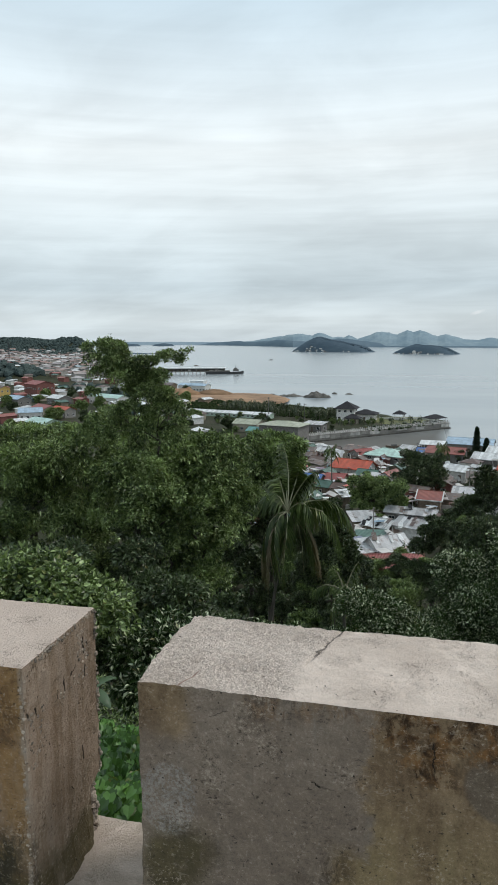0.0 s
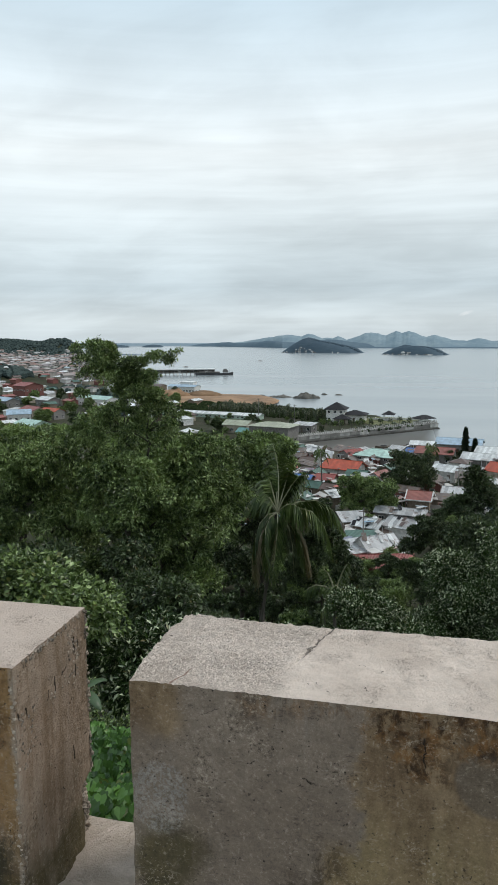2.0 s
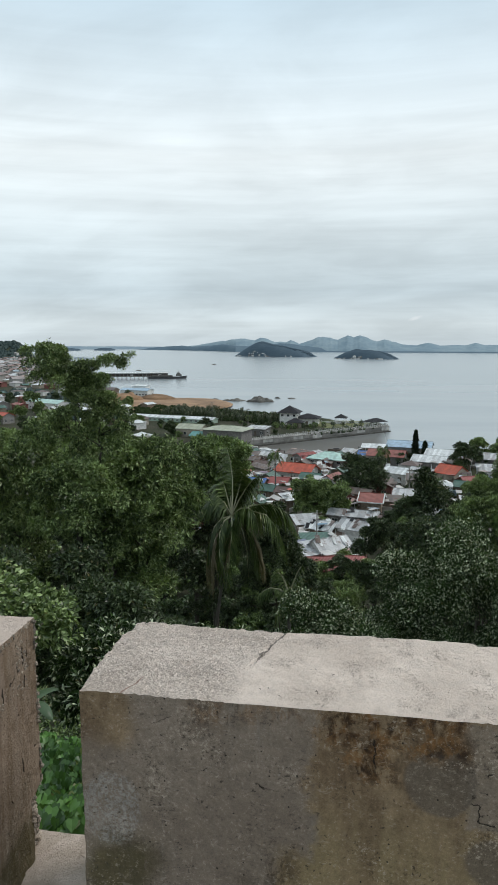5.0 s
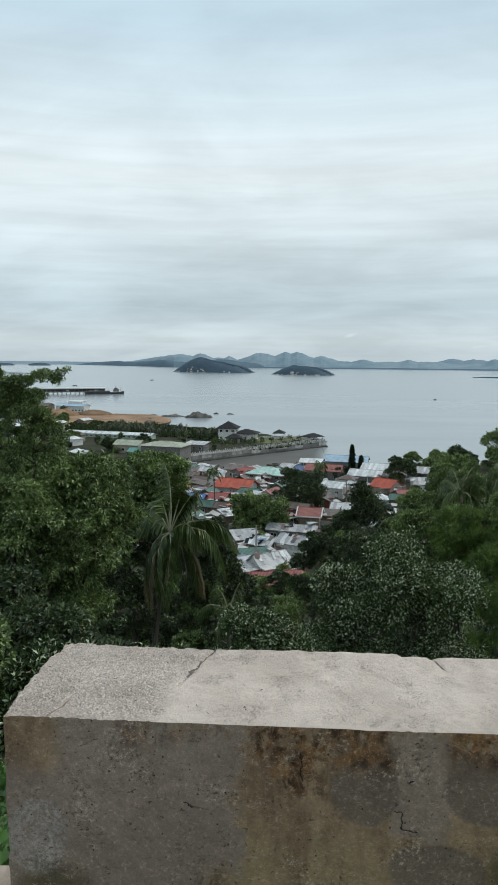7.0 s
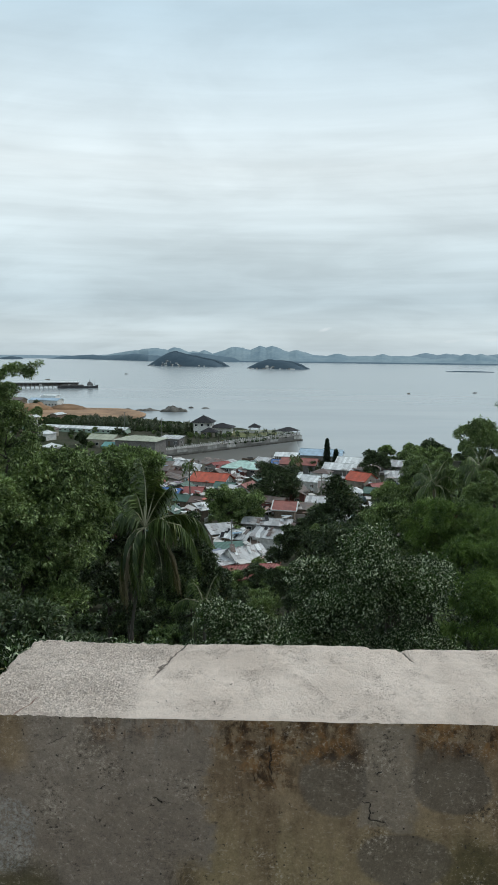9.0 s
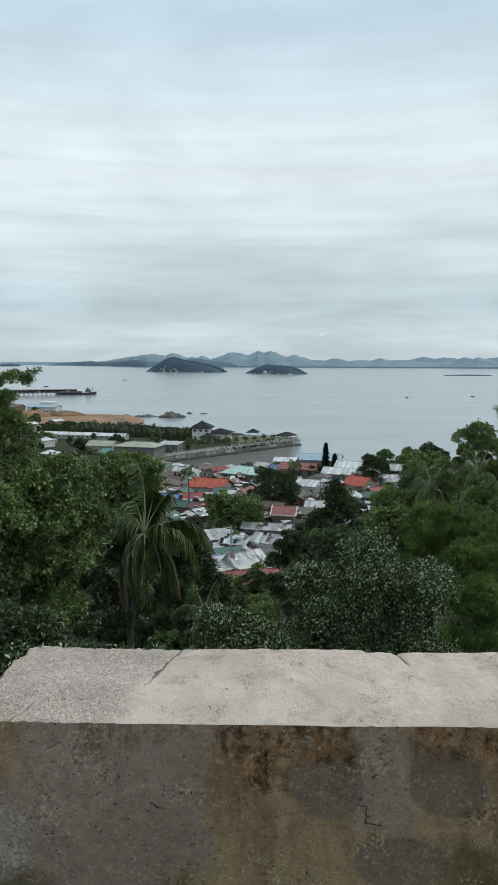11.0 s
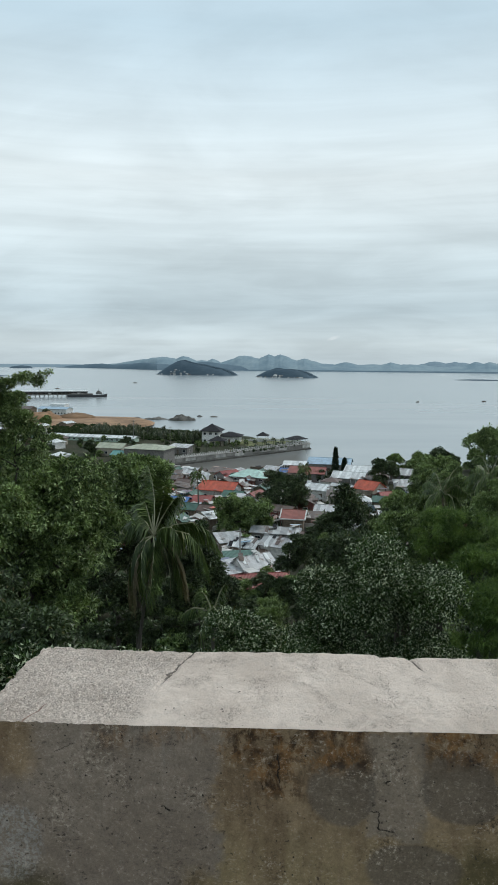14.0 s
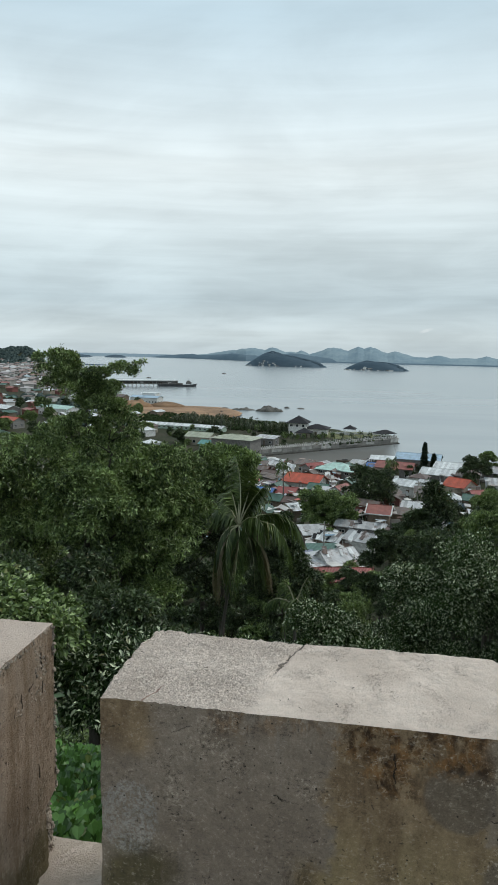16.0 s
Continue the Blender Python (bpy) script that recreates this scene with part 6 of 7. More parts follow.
def far_town():
    """Houses too many and too far to count, packed over the slopes below the hills."""
    rng_ = np.random.default_rng(31)
    walls, roofs, spots = Shape(), Shape(), []
    for _ in range(9000):
        y = rng_.uniform(560, 1480)
        x = -y * rng_.uniform(0.40, 0.80)
        if len(spots) >= 760 or inland(np.array([x]), np.array([y]))[0] < 10:
            continue
        z = gz(x, y)
        if z > 15 or (z > 8 and y < 700):
            continue
        if any((x - a_) ** 2 + (y - b) ** 2 < 150 for a_, b in spots) or any((x - a_) ** 2 + (y - b) ** 2 < 150 for a_, b in TAKEN):
            continue
        spots.append((x, y))
        w_, d, h = rng_.uniform(7, 14), rng_.uniform(6, 9), rng_.choice([3.0, 3.4, 6.0])
        t = Matrix.Translation((x, y, z)) @ Matrix.Rotation(radians(-28 + rng_.uniform(-14, 14) + 90 * rng_.integers(2)), 4, "Z")
        b = Shape()
        b.box(-w_ / 2, w_ / 2, -d / 2, d / 2, -3, h)
        walls.add([tuple(t @ Vector(q)) for q in b.v], b.f)
        b = gable(w_, d, h + 0.02, rng_.uniform(1.0, 1.8), 0.5) if rng_.uniform() < 0.6 else hip(w_, d, h + 0.02, 1.5, 0.5)
        roofs.add([tuple(t @ Vector(q)) for q in b.v], b.f)
    wm = mat_island("far_town_walls", ((0.0, (0.20, 0.19, 0.18)), (0.4, (0.42, 0.41, 0.38)), (0.7, (0.60, 0.59, 0.57)), (1.0, (0.30, 0.27, 0.23))), 0.85)
    rm = mat_island("far_town_roofs", ((0.0, (0.15, 0.10, 0.085)), (0.3, (0.26, 0.16, 0.13)), (0.5, (0.34, 0.30, 0.28)), (0.75, (0.55, 0.56, 0.56)), (0.9, (0.20, 0.12, 0.10)), (1.0, (0.30, 0.38, 0.42))), 0.6)
    tagged(new("far_town_walls", walls.mesh("far_town_walls", wm)), "pale walls of the packed far town", "houses", kind="stuff")
    tagged(new("far_town_roofs", roofs.mesh("far_town_roofs", rm)), "rusty and grey roofs of the packed far town", "houses", kind="stuff")


far_town()


def yard_clutter():
    """Loose sheets, planks, awnings, tanks and fence boards between the shacks: too many small bits to count."""
    rng_ = np.random.default_rng(57)
    near = [(a_, b) for a_, b in TAKEN if 105 < b < 250 and -50 < a_ < 60]
    heap = Shape()
    for a_, b in near:
        for _ in range(9):
            x, y = a_ + rng_.normal(0, 3.4), b + rng_.normal(0, 3.0)
            if inland(np.array([x]), np.array([y]))[0] < 2:
                continue
            kind_ = rng_.uniform()
            lift = rng_.uniform(2.0, 4.2) if kind_ < 0.45 else rng_.uniform(0.0, 0.6)
            sx, sy, sz = (rng_.uniform(0.6, 1.6), rng_.uniform(0.4, 1.1), 0.02) if kind_ < 0.45 else (rng_.uniform(0.3, 1.4), 0.05, rng_.uniform(0.5, 1.3)) if kind_ < 0.8 else (0.4, 0.4, 0.55)
            t = Matrix.Translation((x, y, gz(x, y) + lift + sz)) @ Euler((rng_.normal(0, 0.22), rng_.normal(0, 0.12), rng_.uniform(0, 3.1))).to_matrix().to_4x4()
            q = Shape()
            q.box(-sx, sx, -sy, sy, -sz, sz)
            heap.add([tuple(t @ Vector(p)) for p in q.v], q.f)
            if kind_ < 0.45:
                for e in (-0.9, 0.9):
                    q = Shape()
                    q.box(e * sx - 0.05, e * sx + 0.05, -0.05, 0.05, -lift - 0.5, 0)
                    heap.add([tuple(t @ Vector(p)) for p in q.v], q.f)
    mat = mat_island("yard_clutter", ((0.0, (0.62, 0.62, 0.60)), (0.3, (0.50, 0.49, 0.46)), (0.42, (0.10, 0.085, 0.07)), (0.6, (0.17, 0.11, 0.08)), (0.72, (0.70, 0.70, 0.68)), (0.82, (0.12, 0.25, 0.36)), (0.88, (0.42, 0.12, 0.08)), (1.0, (0.30, 0.28, 0.25))), 0.6)
    tagged(new("yard_clutter", heap.mesh("yard_clutter", mat)), "loose sheets, boards, awnings and tanks between the shacks", "clutter", kind="stuff")


yard_clutter()

# ---- trees among the houses ----
tree("broadleaf_tree", "round dark tree between the houses", 2.6, 172, 8.2, 6.4, 5.0, 6.0, LEAF_MANGO, 46, 2800, 9, 0.55, 0.45, 0.5, 81, 0.3, single=True, lobe=0.26)
tree("broadleaf_tree", "light green tree beside shacks", -8.6, 150, 7.4, 5.0, 4.0, 4.8, LEAF_BROAD, 44, 2300, 9, 0.55, 0.45, 0.5, 82, 0.26, single=True, lobe=0.26)
tree("broadleaf_tree", "light green tree between roofs", -3.6, 149, 7.6, 4.4, 3.6, 4.4, LEAF_BROAD, 36, 1900, 9, 0.55, 0.45, 0.5, 83, 0.26, single=True, lobe=0.26)
tree("broadleaf_tree", "dark round tree by the shore", 34.5, 210, 8.4, 4.6, 3.8, 3.4, LEAF_MANGO, 24, 1000, 9, 0.7, 0.45, 0.5, 84, 0.3, single=True, lobe=0.28)
conifer("conifer", "tall dark columnar conifer among roofs", 21.6, 236, 10.2, 1.5, 85)
conifer("conifer", "shorter dark conifer beside a taller one", 24.6, 234, 6.6, 1.4, 86)
palm("coconut_palm", "coconut palm in front of an orange roof", -19.5, 170, 13.0, 14, 3.2, 87, (0.3, 0), 22, 0.8, 2)
palm("coconut_palm", "coconut palm between the roofs", 8.5, 187, 12.2, 14, 3.2, 88, (0.3, 0), 22, 0.8, 2)
FILL = []
for i, (mat, sz) in enumerate(((LEAF_MANGO, 3.2), (LEAF_BROAD, 3.0), (LEAF_MANGO, 2.5), (LEAF_BROAD, 3.6))):
    FILL.append(tree("town_tree", "bushy green tree between the town's houses", -600 + 20 * i, -300, gz(-600 + 20 * i, -300) + 3.4, sz, sz, sz * 0.95, mat, 22, 700, 8, 0.7, 0.5, 0.4, 90 + i, 0.2, foot=(-600 + 20 * i, -300), single=True, lobe=0.3))
    tagged(FILL[-1], group="town trees")
rng = np.random.default_rng(78)


def plant(count, box, gap, keep, size=(0.7, 1.3), tries=8000):
    made = 0
    for _ in range(tries):
        x, y = rng.uniform(box[0], box[1]), rng.uniform(box[2], box[3])
        if made >= count or not keep(x, y) or inland(np.array([x]), np.array([y]))[0] < 3:
            continue
        if any((x - a_) ** 2 + (y - b) ** 2 < gap * gap for a_, b in TAKEN):
            continue
        TAKEN.append((x, y))
        k = FILL[int(rng.integers(len(FILL)))]
        c = copy_thing(k, pose(x, y, gz(x, y) - 0.2, 0, 0, rng.uniform(0, 360)))
        s = rng.uniform(*size)
        c.scale = (s, s, s * rng.uniform(0.85, 1.1))
        made += 1


for x, y, q in ((-36, 322, 0.5), (-33, 318, 0.4), (-24, 321, 0.42), (-18, 324, 0.4), (-14, 328, 0.35), (-27, 316, 0.4), (-38, 331, 0.55), (-10, 330, 0.32), (-20, 319, 0.36), (-41, 318, 0.45), (-30, 313, 0.36)):
    c = copy_thing(FILL[int(rng.integers(4))], pose(x, y, gz(x, y) - 0.2, 0, 0, rng.uniform(0, 360)))
    c.scale = (q, q, q)
plant(66, (-50, 60, 105, 240), 3.4, lambda x, y: x < y * 0.3 and x > -y * 0.35, (0.4, 0.75))
plant(60, (-300, -30, 110, 330), 6.0, lambda x, y: x < -0.24 * y, (0.7, 1.2))
plant(35, (-300, -110, 330, 480), 7.0, lambda x, y: x < -0.34 * y, (0.7, 1.2))
plant(26, (20, 75, 60, 260), 5.0, lambda x, y: 0.16 * y < x < 0.5 * y, (0.8, 1.4))
plant(20, (-40, 20, 60, 110), 5.0, lambda x, y: x < -0.10 * y or x > 0.10 * y, (0.7, 1.1))
plant(32, (-95, -22, 275, 350), 4.2, lambda x, y: y > 292 + 0.9 * (x + 30), (0.3, 0.55))
plant(34, (-130, -50, 200, 335), 4.4, lambda x, y: x < -0.22 * y, (0.35, 0.7))
for k in FILL:
    for o in (*k.children_recursive, k):
        bpy.data.objects.remove(o)

# palms along the spit
SEED_PALM = palm("shore_palm", "short coconut palm in a grove on the spit", -700, -300, 9.0, 13, 2.8, 95, (0.2, 0.1), 14, 0.9, 0, 0.16, "shore palms", foot=4.0, green=LEAF_SHORE)
rng = np.random.default_rng(79)
for i in range(120):
    u = rng.uniform(0, 1)
    x = -36 - 70 * u + rng.uniform(-4, 4)
    y = 340 + 34 * u + rng.uniform(-16, 12)
    if inland(np.array([x]), np.array([y]))[0] < 3:
        continue
    c = copy_thing(SEED_PALM, pose(x, y, gz(x, y) - 0.2, 0, 0, rng.uniform(0, 360)))
    q = rng.uniform(0.5, 0.86)
    c.scale = (q, q, q)
for i in range(9):
    x = -30 + 4.2 * i
    c = copy_thing(SEED_PALM, pose(x, 316 + 0.75 * x + rng.uniform(0, 6), 1.8, 0, 0, rng.uniform(0, 360)))
    q = rng.uniform(0.5, 0.8)
    c.scale = (q, q, q)
for o in (*SEED_PALM.children_recursive, SEED_PALM):
    bpy.data.objects.remove(o)

# ---- spit, seawall and promenade ----
A, B = Vector((-48, 262.0, 0)), Vector((17.2, 327.0, 0))
along = (B - A).normalized()
turn = math.degrees(math.atan2(along.y, along.x))
length = (B - A).length
wall_ = thing("seawall", pose(A.x, A.y, 0, 0, 0, turn), "stained grey concrete seawall above muddy water", "seawall", kind="structure")
s = Shape()
s.box(0, length, 0, 1.4, -2.5, 2.5)
part("retaining_wall", s, SEAWALL, wall_)
s = Shape()
s.box(-0.2, length + 0.2, -0.25, 1.5, 2.5, 2.75)
part("coping", s, SEAWALL, wall_)
s = Shape()
s.box(0, length, -0.9, 0.0, -2.5, 0.55)
part("footing", s, STONE, wall_)
s = Shape()
s.box(0, length, 1.5, 5.2, 1.9, 2.62)
part("promenade", s, SEAWALL_PALE, wall_, "pale concrete walk behind the seawall")
for i in range(17):
    s = Shape()
    s.box(i * length / 17 + 0.05, (i + 1) * length / 17 - 0.05, -0.06 - 0.05 * (i % 3), 0.0, 0.9 + 0.12 * (i % 4), 2.5)
    part("wall_panel", s, SEAWALL_PALE if i % 5 in (1, 3) else SEAWALL, wall_)
rail = thing("balustrade", pose(A.x, A.y, 2.75, 0, 0, turn), "pale concrete balustrade along the seawall", "balustrade")
post = Shape()
post.box(-0.13, 0.13, 0.25, 0.51, 0, 1.15).box(-0.18, 0.18, 0.2, 0.56, 1.15, 1.25)
pm = post.mesh("post", SEAWALL_PALE)
for i in range(int(length / 1.15)):
    o = part("post", pm, SEAWALL_PALE, rail)
    o.location.x = 0.3 + i * 1.15
    o.scale = (1.0 + 0.5 * (i % 3 == 0), 1.0, 0.8 + 0.14 * ((i * 7) % 4))
for z in (0.35, 0.85):
    s = Shape()
    s.box(0, length, 0.32, 0.44, z, z + 0.1)
    part("rail", s, SEAWALL_PALE, rail)


def mound(name, label, category, cx, cy, rx, ry, turn_, h, mat, z0=1.2, seed=1, bumps=0.4, kind="", steps=(48, 16), power=0.7):
    """An irregular low mound: sand fill, lawn, rocky islet."""
    n, k = steps
    pts = [(0.0, 0.0, z0 + h)]
    a_ = np.linspace(0, 2 * math.pi, n, endpoint=False)
    for i in range(1, k + 1):
        u = i / k
        edge = 1 + bumps * 0.5 * fbm(np.cos(a_) * 1.6, np.sin(a_) * 1.6, 0, 4, seed)
        x, y = np.cos(a_) * rx * u * edge, np.sin(a_) * ry * u * edge
        z = z0 + h * (1 - u ** 2) ** power * (1 + bumps * fbm(x * 3 / rx, y * 3 / rx, 0, 4, seed + 3)) - (0.8 if i == k else 0)
        pts += list(zip(x, y, z))
    f = [(0, 1 + j, 1 + (j + 1) % n) for j in range(n)]
    for i in range(k - 1):
        o = 1 + i * n
        f += [(o + j, o + n + j, o + n + (j + 1) % n, o + (j + 1) % n) for j in range(n)]
    s_ = Shape()
    s_.add([tuple(map(float, p)) for p in pts], f)
    ob = new(name, s_.mesh(name, mat, True))
    ob.matrix_world = pose(cx, cy, 0, 0, 0, turn_)
    return tagged(ob, label, category, kind=kind)


mound("sand_fill", "orange sand fill levelled out into the bay", "sand", -131, 430, 50, 58, -24, 0.9, SAND, 1.6, 4, 0.25, "structure", (64, 24), 0.4)
mound("sand_heap", "heap of pale dug sand", "sand heap", -161, 462, 12, 9, 0, 4.5, SAND, 2.5, 5, 0.5)
mound("sand_heap", "low heap of orange sand", "sand heap", -140, 470, 14, 8, -10, 2.8, SAND, 2.5, 6, 0.5)
mound("lawn", "mown green lawn behind the seawall", "lawn", -4, 335, 17, 18, 38, 0.35, GRASS, 2.1, 7, 0.1, "structure")
mound("rocky_islet", "low rocky islet in the bay", "islet", -67.5, 483, 9.5, 6, 0, 3.8, STONE, -0.3, 9, 0.9)
mound("rocky_islet", "flat rocky reef in the bay", "islet", -88.0, 488, 9.0, 4, 0, 1.7, STONE, -0.3, 10, 0.9)
mound("rocky_islet", "tiny rock in the bay", "islet", -57.9, 515, 2.6, 2, 0, 1.2, STONE, -0.3, 11, 0.6)
mound("rocky_islet", "small flat rock in the bay", "islet", -47.0, 513, 3.6, 2, 0, 1.1, STONE, -0.3, 12, 0.6)
mound("rocky_islet", "low rock near the sand fill", "islet", -104.0, 500, 3.5, 2, 0, 0.9, STONE, -0.3, 13, 0.6)


garden = thing("garden_wall", pose(-15.5, 338, 2.2, 0, 0, 3), "low white garden wall behind the lawn", "wall")
for i in range(9):
    s = Shape()
    s.box(i * 3.2, i * 3.2 + 3.0, -0.1, 0.1, -0.3, 0.95)
    part("panel", s, W_WHITE, garden)
    s = Shape()
    s.box(i * 3.2 - 0.22, i * 3.2 + 0.06, -0.18, 0.18, -0.3, 1.3)
    part("pillar", s, W_WHITE, garden)
rng = np.random.default_rng(83)
hedge_x, hedge_y = rng.uniform(-20, 13, 150), rng.uniform(-3, 16, 150)
v_, f_ = lumps(np.stack([hedge_x, 311 + 0.98 * hedge_x + hedge_y, np.full(150, 2.6)], -1), 0.7, 84)
tagged(new("garden_bushes", array_mesh("garden_bushes", v_, f_, LEAF_SHORE)), "small dark clipped bushes dotted over the lawn", "bushes", kind="stuff")


# ---- pier, ship and boats ----
def pier(x0, y0, x1, y1, width, z):
    d = Vector((x1 - x0, y1 - y0, 0))
    ln = d.length
    root = thing("pier", pose(x0, y0, 0, 0, 0, math.degrees(math.atan2(d.y, d.x))), "long pier on pale piles with a white-roofed open shed along it", "pier")
    s_ = Shape()
    s_.box(0, ln, -width / 2, width / 2, z, z + 0.9)
    part("deck", s_, SEAWALL, root)
    p = Shape()
    p.tube([(0, 0, -3), (0, 0, z)], [0.5, 0.5], 6)
    pm_ = p.mesh("pile", SEAWALL_PALE)
    for i in range(int(ln / 5)):
        for e in (-1, 1):
            o = part("pile", pm_, SEAWALL_PALE, root)
            o.location = (2 + i * 5, e * (width / 2 - 0.8), 0)
    post_ = Shape()
    post_.box(-0.2, 0.2, -0.2, 0.2, z + 0.9, z + 4.4)
    post_mesh = post_.mesh("shed_post", SEAWALL_PALE)
    for a_, b in ((0.10, 0.52), (0.55, 0.97)):
        q = Shape()
        q.box(ln * a_, ln * b, width * 0.30, width * 0.34, z + 0.9, z + 4.4)
        part("shed_wall", q, W_GREY, root)
        q = gable(ln * (b - a_), width * 0.8, 0, 0.6, 0.5, 0.35)
        q.v = [(vx + ln * (a_ + b) / 2, vy, vz + z + 4.4) for vx, vy, vz in q.v]
        part("shed_roof", q, R_WHITE, root)
        q = Shape()
        q.box(ln * a_ - 0.5, ln * b + 0.5, -width * 0.4 - 0.75, -width * 0.4 - 0.55, z + 3.9, z + 4.9)
        part("fascia", q, TRIM, root, "white fascia")
        for i in range(int(ln * (b - a_) / 4.5)):
            o = part("shed_post", post_mesh, SEAWALL_PALE, root)
            o.location = (ln * a_ + 1 + i * 4.5, -width * 0.36, 0)
        for i in range(int(ln * (b - a_) / 11)):
            q = Shape()
            q.box(ln * a_ + 3 + i * 11, ln * a_ + 6.5 + i * 11, -width * 0.2, width * 0.1, z + 0.9, z + 2.7)
            part("cargo_stack", q, TIMBER if i % 3 else W_WHITE, root)
    return root


pier(-400, 736, -217, 795, 12, 2.2)


def ship(x, y, turn_, ln, beam):
    root = thing("cargo_ship", pose(x, y, 0, 0, 0, turn_), "dark coaster with a grey deckhouse aft moored at the pier", "ship")
    s_ = Shape()
    st = [(-0.5, 0.8, 2.6), (-0.45, 1.0, 2.4), (0.3, 1.0, 2.3), (0.43, 0.6, 3.0), (0.5, 0.05, 3.8)]
    v = []
    for u, b, h in st:
        v += [(u * ln, -beam / 2 * b, h), (u * ln * 0.97, -beam / 2 * b * 0.8, -1), (u * ln * 0.97, beam / 2 * b * 0.8, -1), (u * ln, beam / 2 * b, h)]
    f = []
    for i in range(4):
        o = i * 4
        f += [(o + j, o + 4 + j, o + 4 + (j + 1) % 4, o + (j + 1) % 4) for j in range(4)]
    f += [(0, 1, 2, 3), (19, 18, 17, 16)]
    s_.add(v, f)
    part("hull", s_, STEEL, root)
    s_ = Shape()
    s_.box(ln * 0.22, ln * 0.36, -beam * 0.35, beam * 0.35, 3.0, 5.6).box(ln * 0.24, ln * 0.33, -beam * 0.28, beam * 0.28, 5.6, 7.2)
    part("deckhouse", s_, W_GREY, root)
    s_ = Shape()
    s_.tube([(ln * 0.28, 0, 7.2), (ln * 0.28, 0, 11.0)], [0.25, 0.12], 5)
    part("mast", s_, STEEL, root)
    s_ = Shape()
    s_.tube([(ln * 0.4, 0, 3.5), (ln * 0.4, 0, 9.5)], [0.2, 0.1], 5)
    part("foremast", s_, STEEL, root)
    for i in range(3):
        s_ = Shape()
        s_.box(ln * (-0.4 + 0.19 * i), ln * (-0.25 + 0.19 * i), -beam * 0.33, beam * 0.33, 3.0, 4.2)
        part("hatch", s_, W_GREY, root)
    return root


ship(-220.5, 784, 18, 46, 8)


def boat(x, y, turn_, ln, label):
    root = thing("fishing_boat", pose(x, y, 0, 0, 0, turn_), label, "boat", "small boats")
    b = ln * 0.11
    s_ = Shape()
    v = []
    for u, w_, h in ((-0.5, 0.5, 0.9), (-0.2, 1, 0.7), (0.2, 1, 0.7), (0.5, 0.05, 1.3)):
        v += [(u * ln, -b * w_, h), (u * ln, -b * w_ * 0.6, -0.3), (u * ln, b * w_ * 0.6, -0.3), (u * ln, b * w_, h)]
    f = [(i * 4 + j, i * 4 + 4 + j, i * 4 + 4 + (j + 1) % 4, i * 4 + (j + 1) % 4) for i in range(3) for j in range(4)] + [(0, 1, 2, 3), (15, 14, 13, 12)]
    s_.add(v, f)
    part("hull", s_, TIMBER, root)
    s_ = Shape()
    s_.box(-ln * 0.2, ln * 0.12, -b * 0.7, b * 0.7, 0.7, min(2.2, 0.7 + ln * 0.09))
    part("cabin", s_, W_GREY, root)
    for e in (-1, 1):
        s_ = Shape()
        s_.tube([(-ln * 0.4, e * b * 3.2, 0.15), (ln * 0.4, e * b * 3.2, 0.15)], [0.12, 0.12], 5)
        o = part("outrigger", s_, TIMBER, root)
        for q in (-0.2, 0.2):
            s_ = Shape()
            s_.tube([(ln * q, 0, 0.85), (ln * q, e * b * 3.2, 0.3)], [0.07, 0.06], 4)
            part("strut", s_, TIMBER, o)
    return root


boat(-273, 1303, 20, 8, "dark outrigger fishing boat far out on the bay")
boat(151, 727, 30, 3.6, "small outrigger boat out on the bay")
boat(227, 748, -10, 4.2, "small outrigger boat on open water")
boat(-330, 1010, 0, 7, "outrigger boat near the pier")
boat(-262, 692, 12, 13, "low fishing boat by the pier")
boat(4, 268, 20, 8, "white outrigger boat in the muddy inlet")
boat(-6, 264, 10, 7, "small boat moored in the muddy inlet")

# ---- poles and mast ----


def utility_pole(x, y, h, turn_):
    root = thing("utility_pole", pose(x, y, gz(x, y), 0, 0, turn_), "tall grey utility pole with a crossarm", "utility pole", "utility poles")
    s_ = Shape()
    s_.tube([(0, 0, -0.5), (0, 0, h)], [0.17, 0.11], 7)
    part("pole", s_, SEAWALL, root)
    s_ = Shape()
    s_.box(-0.9, 0.9, -0.06, 0.06, h - 0.7, h - 0.55)
    arm = part("crossarm", s_, TIMBER, root)
    for i in (-0.8, 0, 0.8):
        s_ = Shape()
        s_.tube([(i, 0, h - 0.55), (i, 0, h - 0.3)], [0.05, 0.04], 5)
        part("insulator", s_, TRIM, arm)
    return root


utility_pole(-5.9, 121, 9.5, 20)
utility_pole(-2.0, 150, 9.5, 20)
utility_pole(-47.0, 300, 11, 0)
utility_pole(-70.0, 330, 11, 0)
utility_pole(14.5, 170, 9.0, 40)
mast = thing("radio_mast", pose(-546, 838, gz(-546, 838)), "slim grey radio mast over the far town", "radio mast")
s = Shape()
for i in range(3):
    q = 2 * math.pi * i / 3
    s.tube([(math.cos(q) * 2, math.sin(q) * 2, 0), (math.cos(q) * 0.4, math.sin(q) * 0.4, 36)], [0.3, 0.18], 4)
for i in range(12):
    z, r = i * 3.0, 2 - 1.6 * i / 12
    s.tube([(r, 0, z), (-r * 0.5, r * 0.87, z + 2), (-r * 0.5, -r * 0.87, z + 3)], [0.1, 0.1, 0.1], 4)
part("lattice", s, STEEL, mast)


# ---- far shores ----
def clump_field(name, label, pts, size, mat, seed):
    """Woods too far to count: one mesh of many uneven leafy lumps."""
    v, f = lumps(pts, size, seed)
    return tagged(new(name, array_mesh(name, v, f, mat)), label, "woods", kind="stuff")


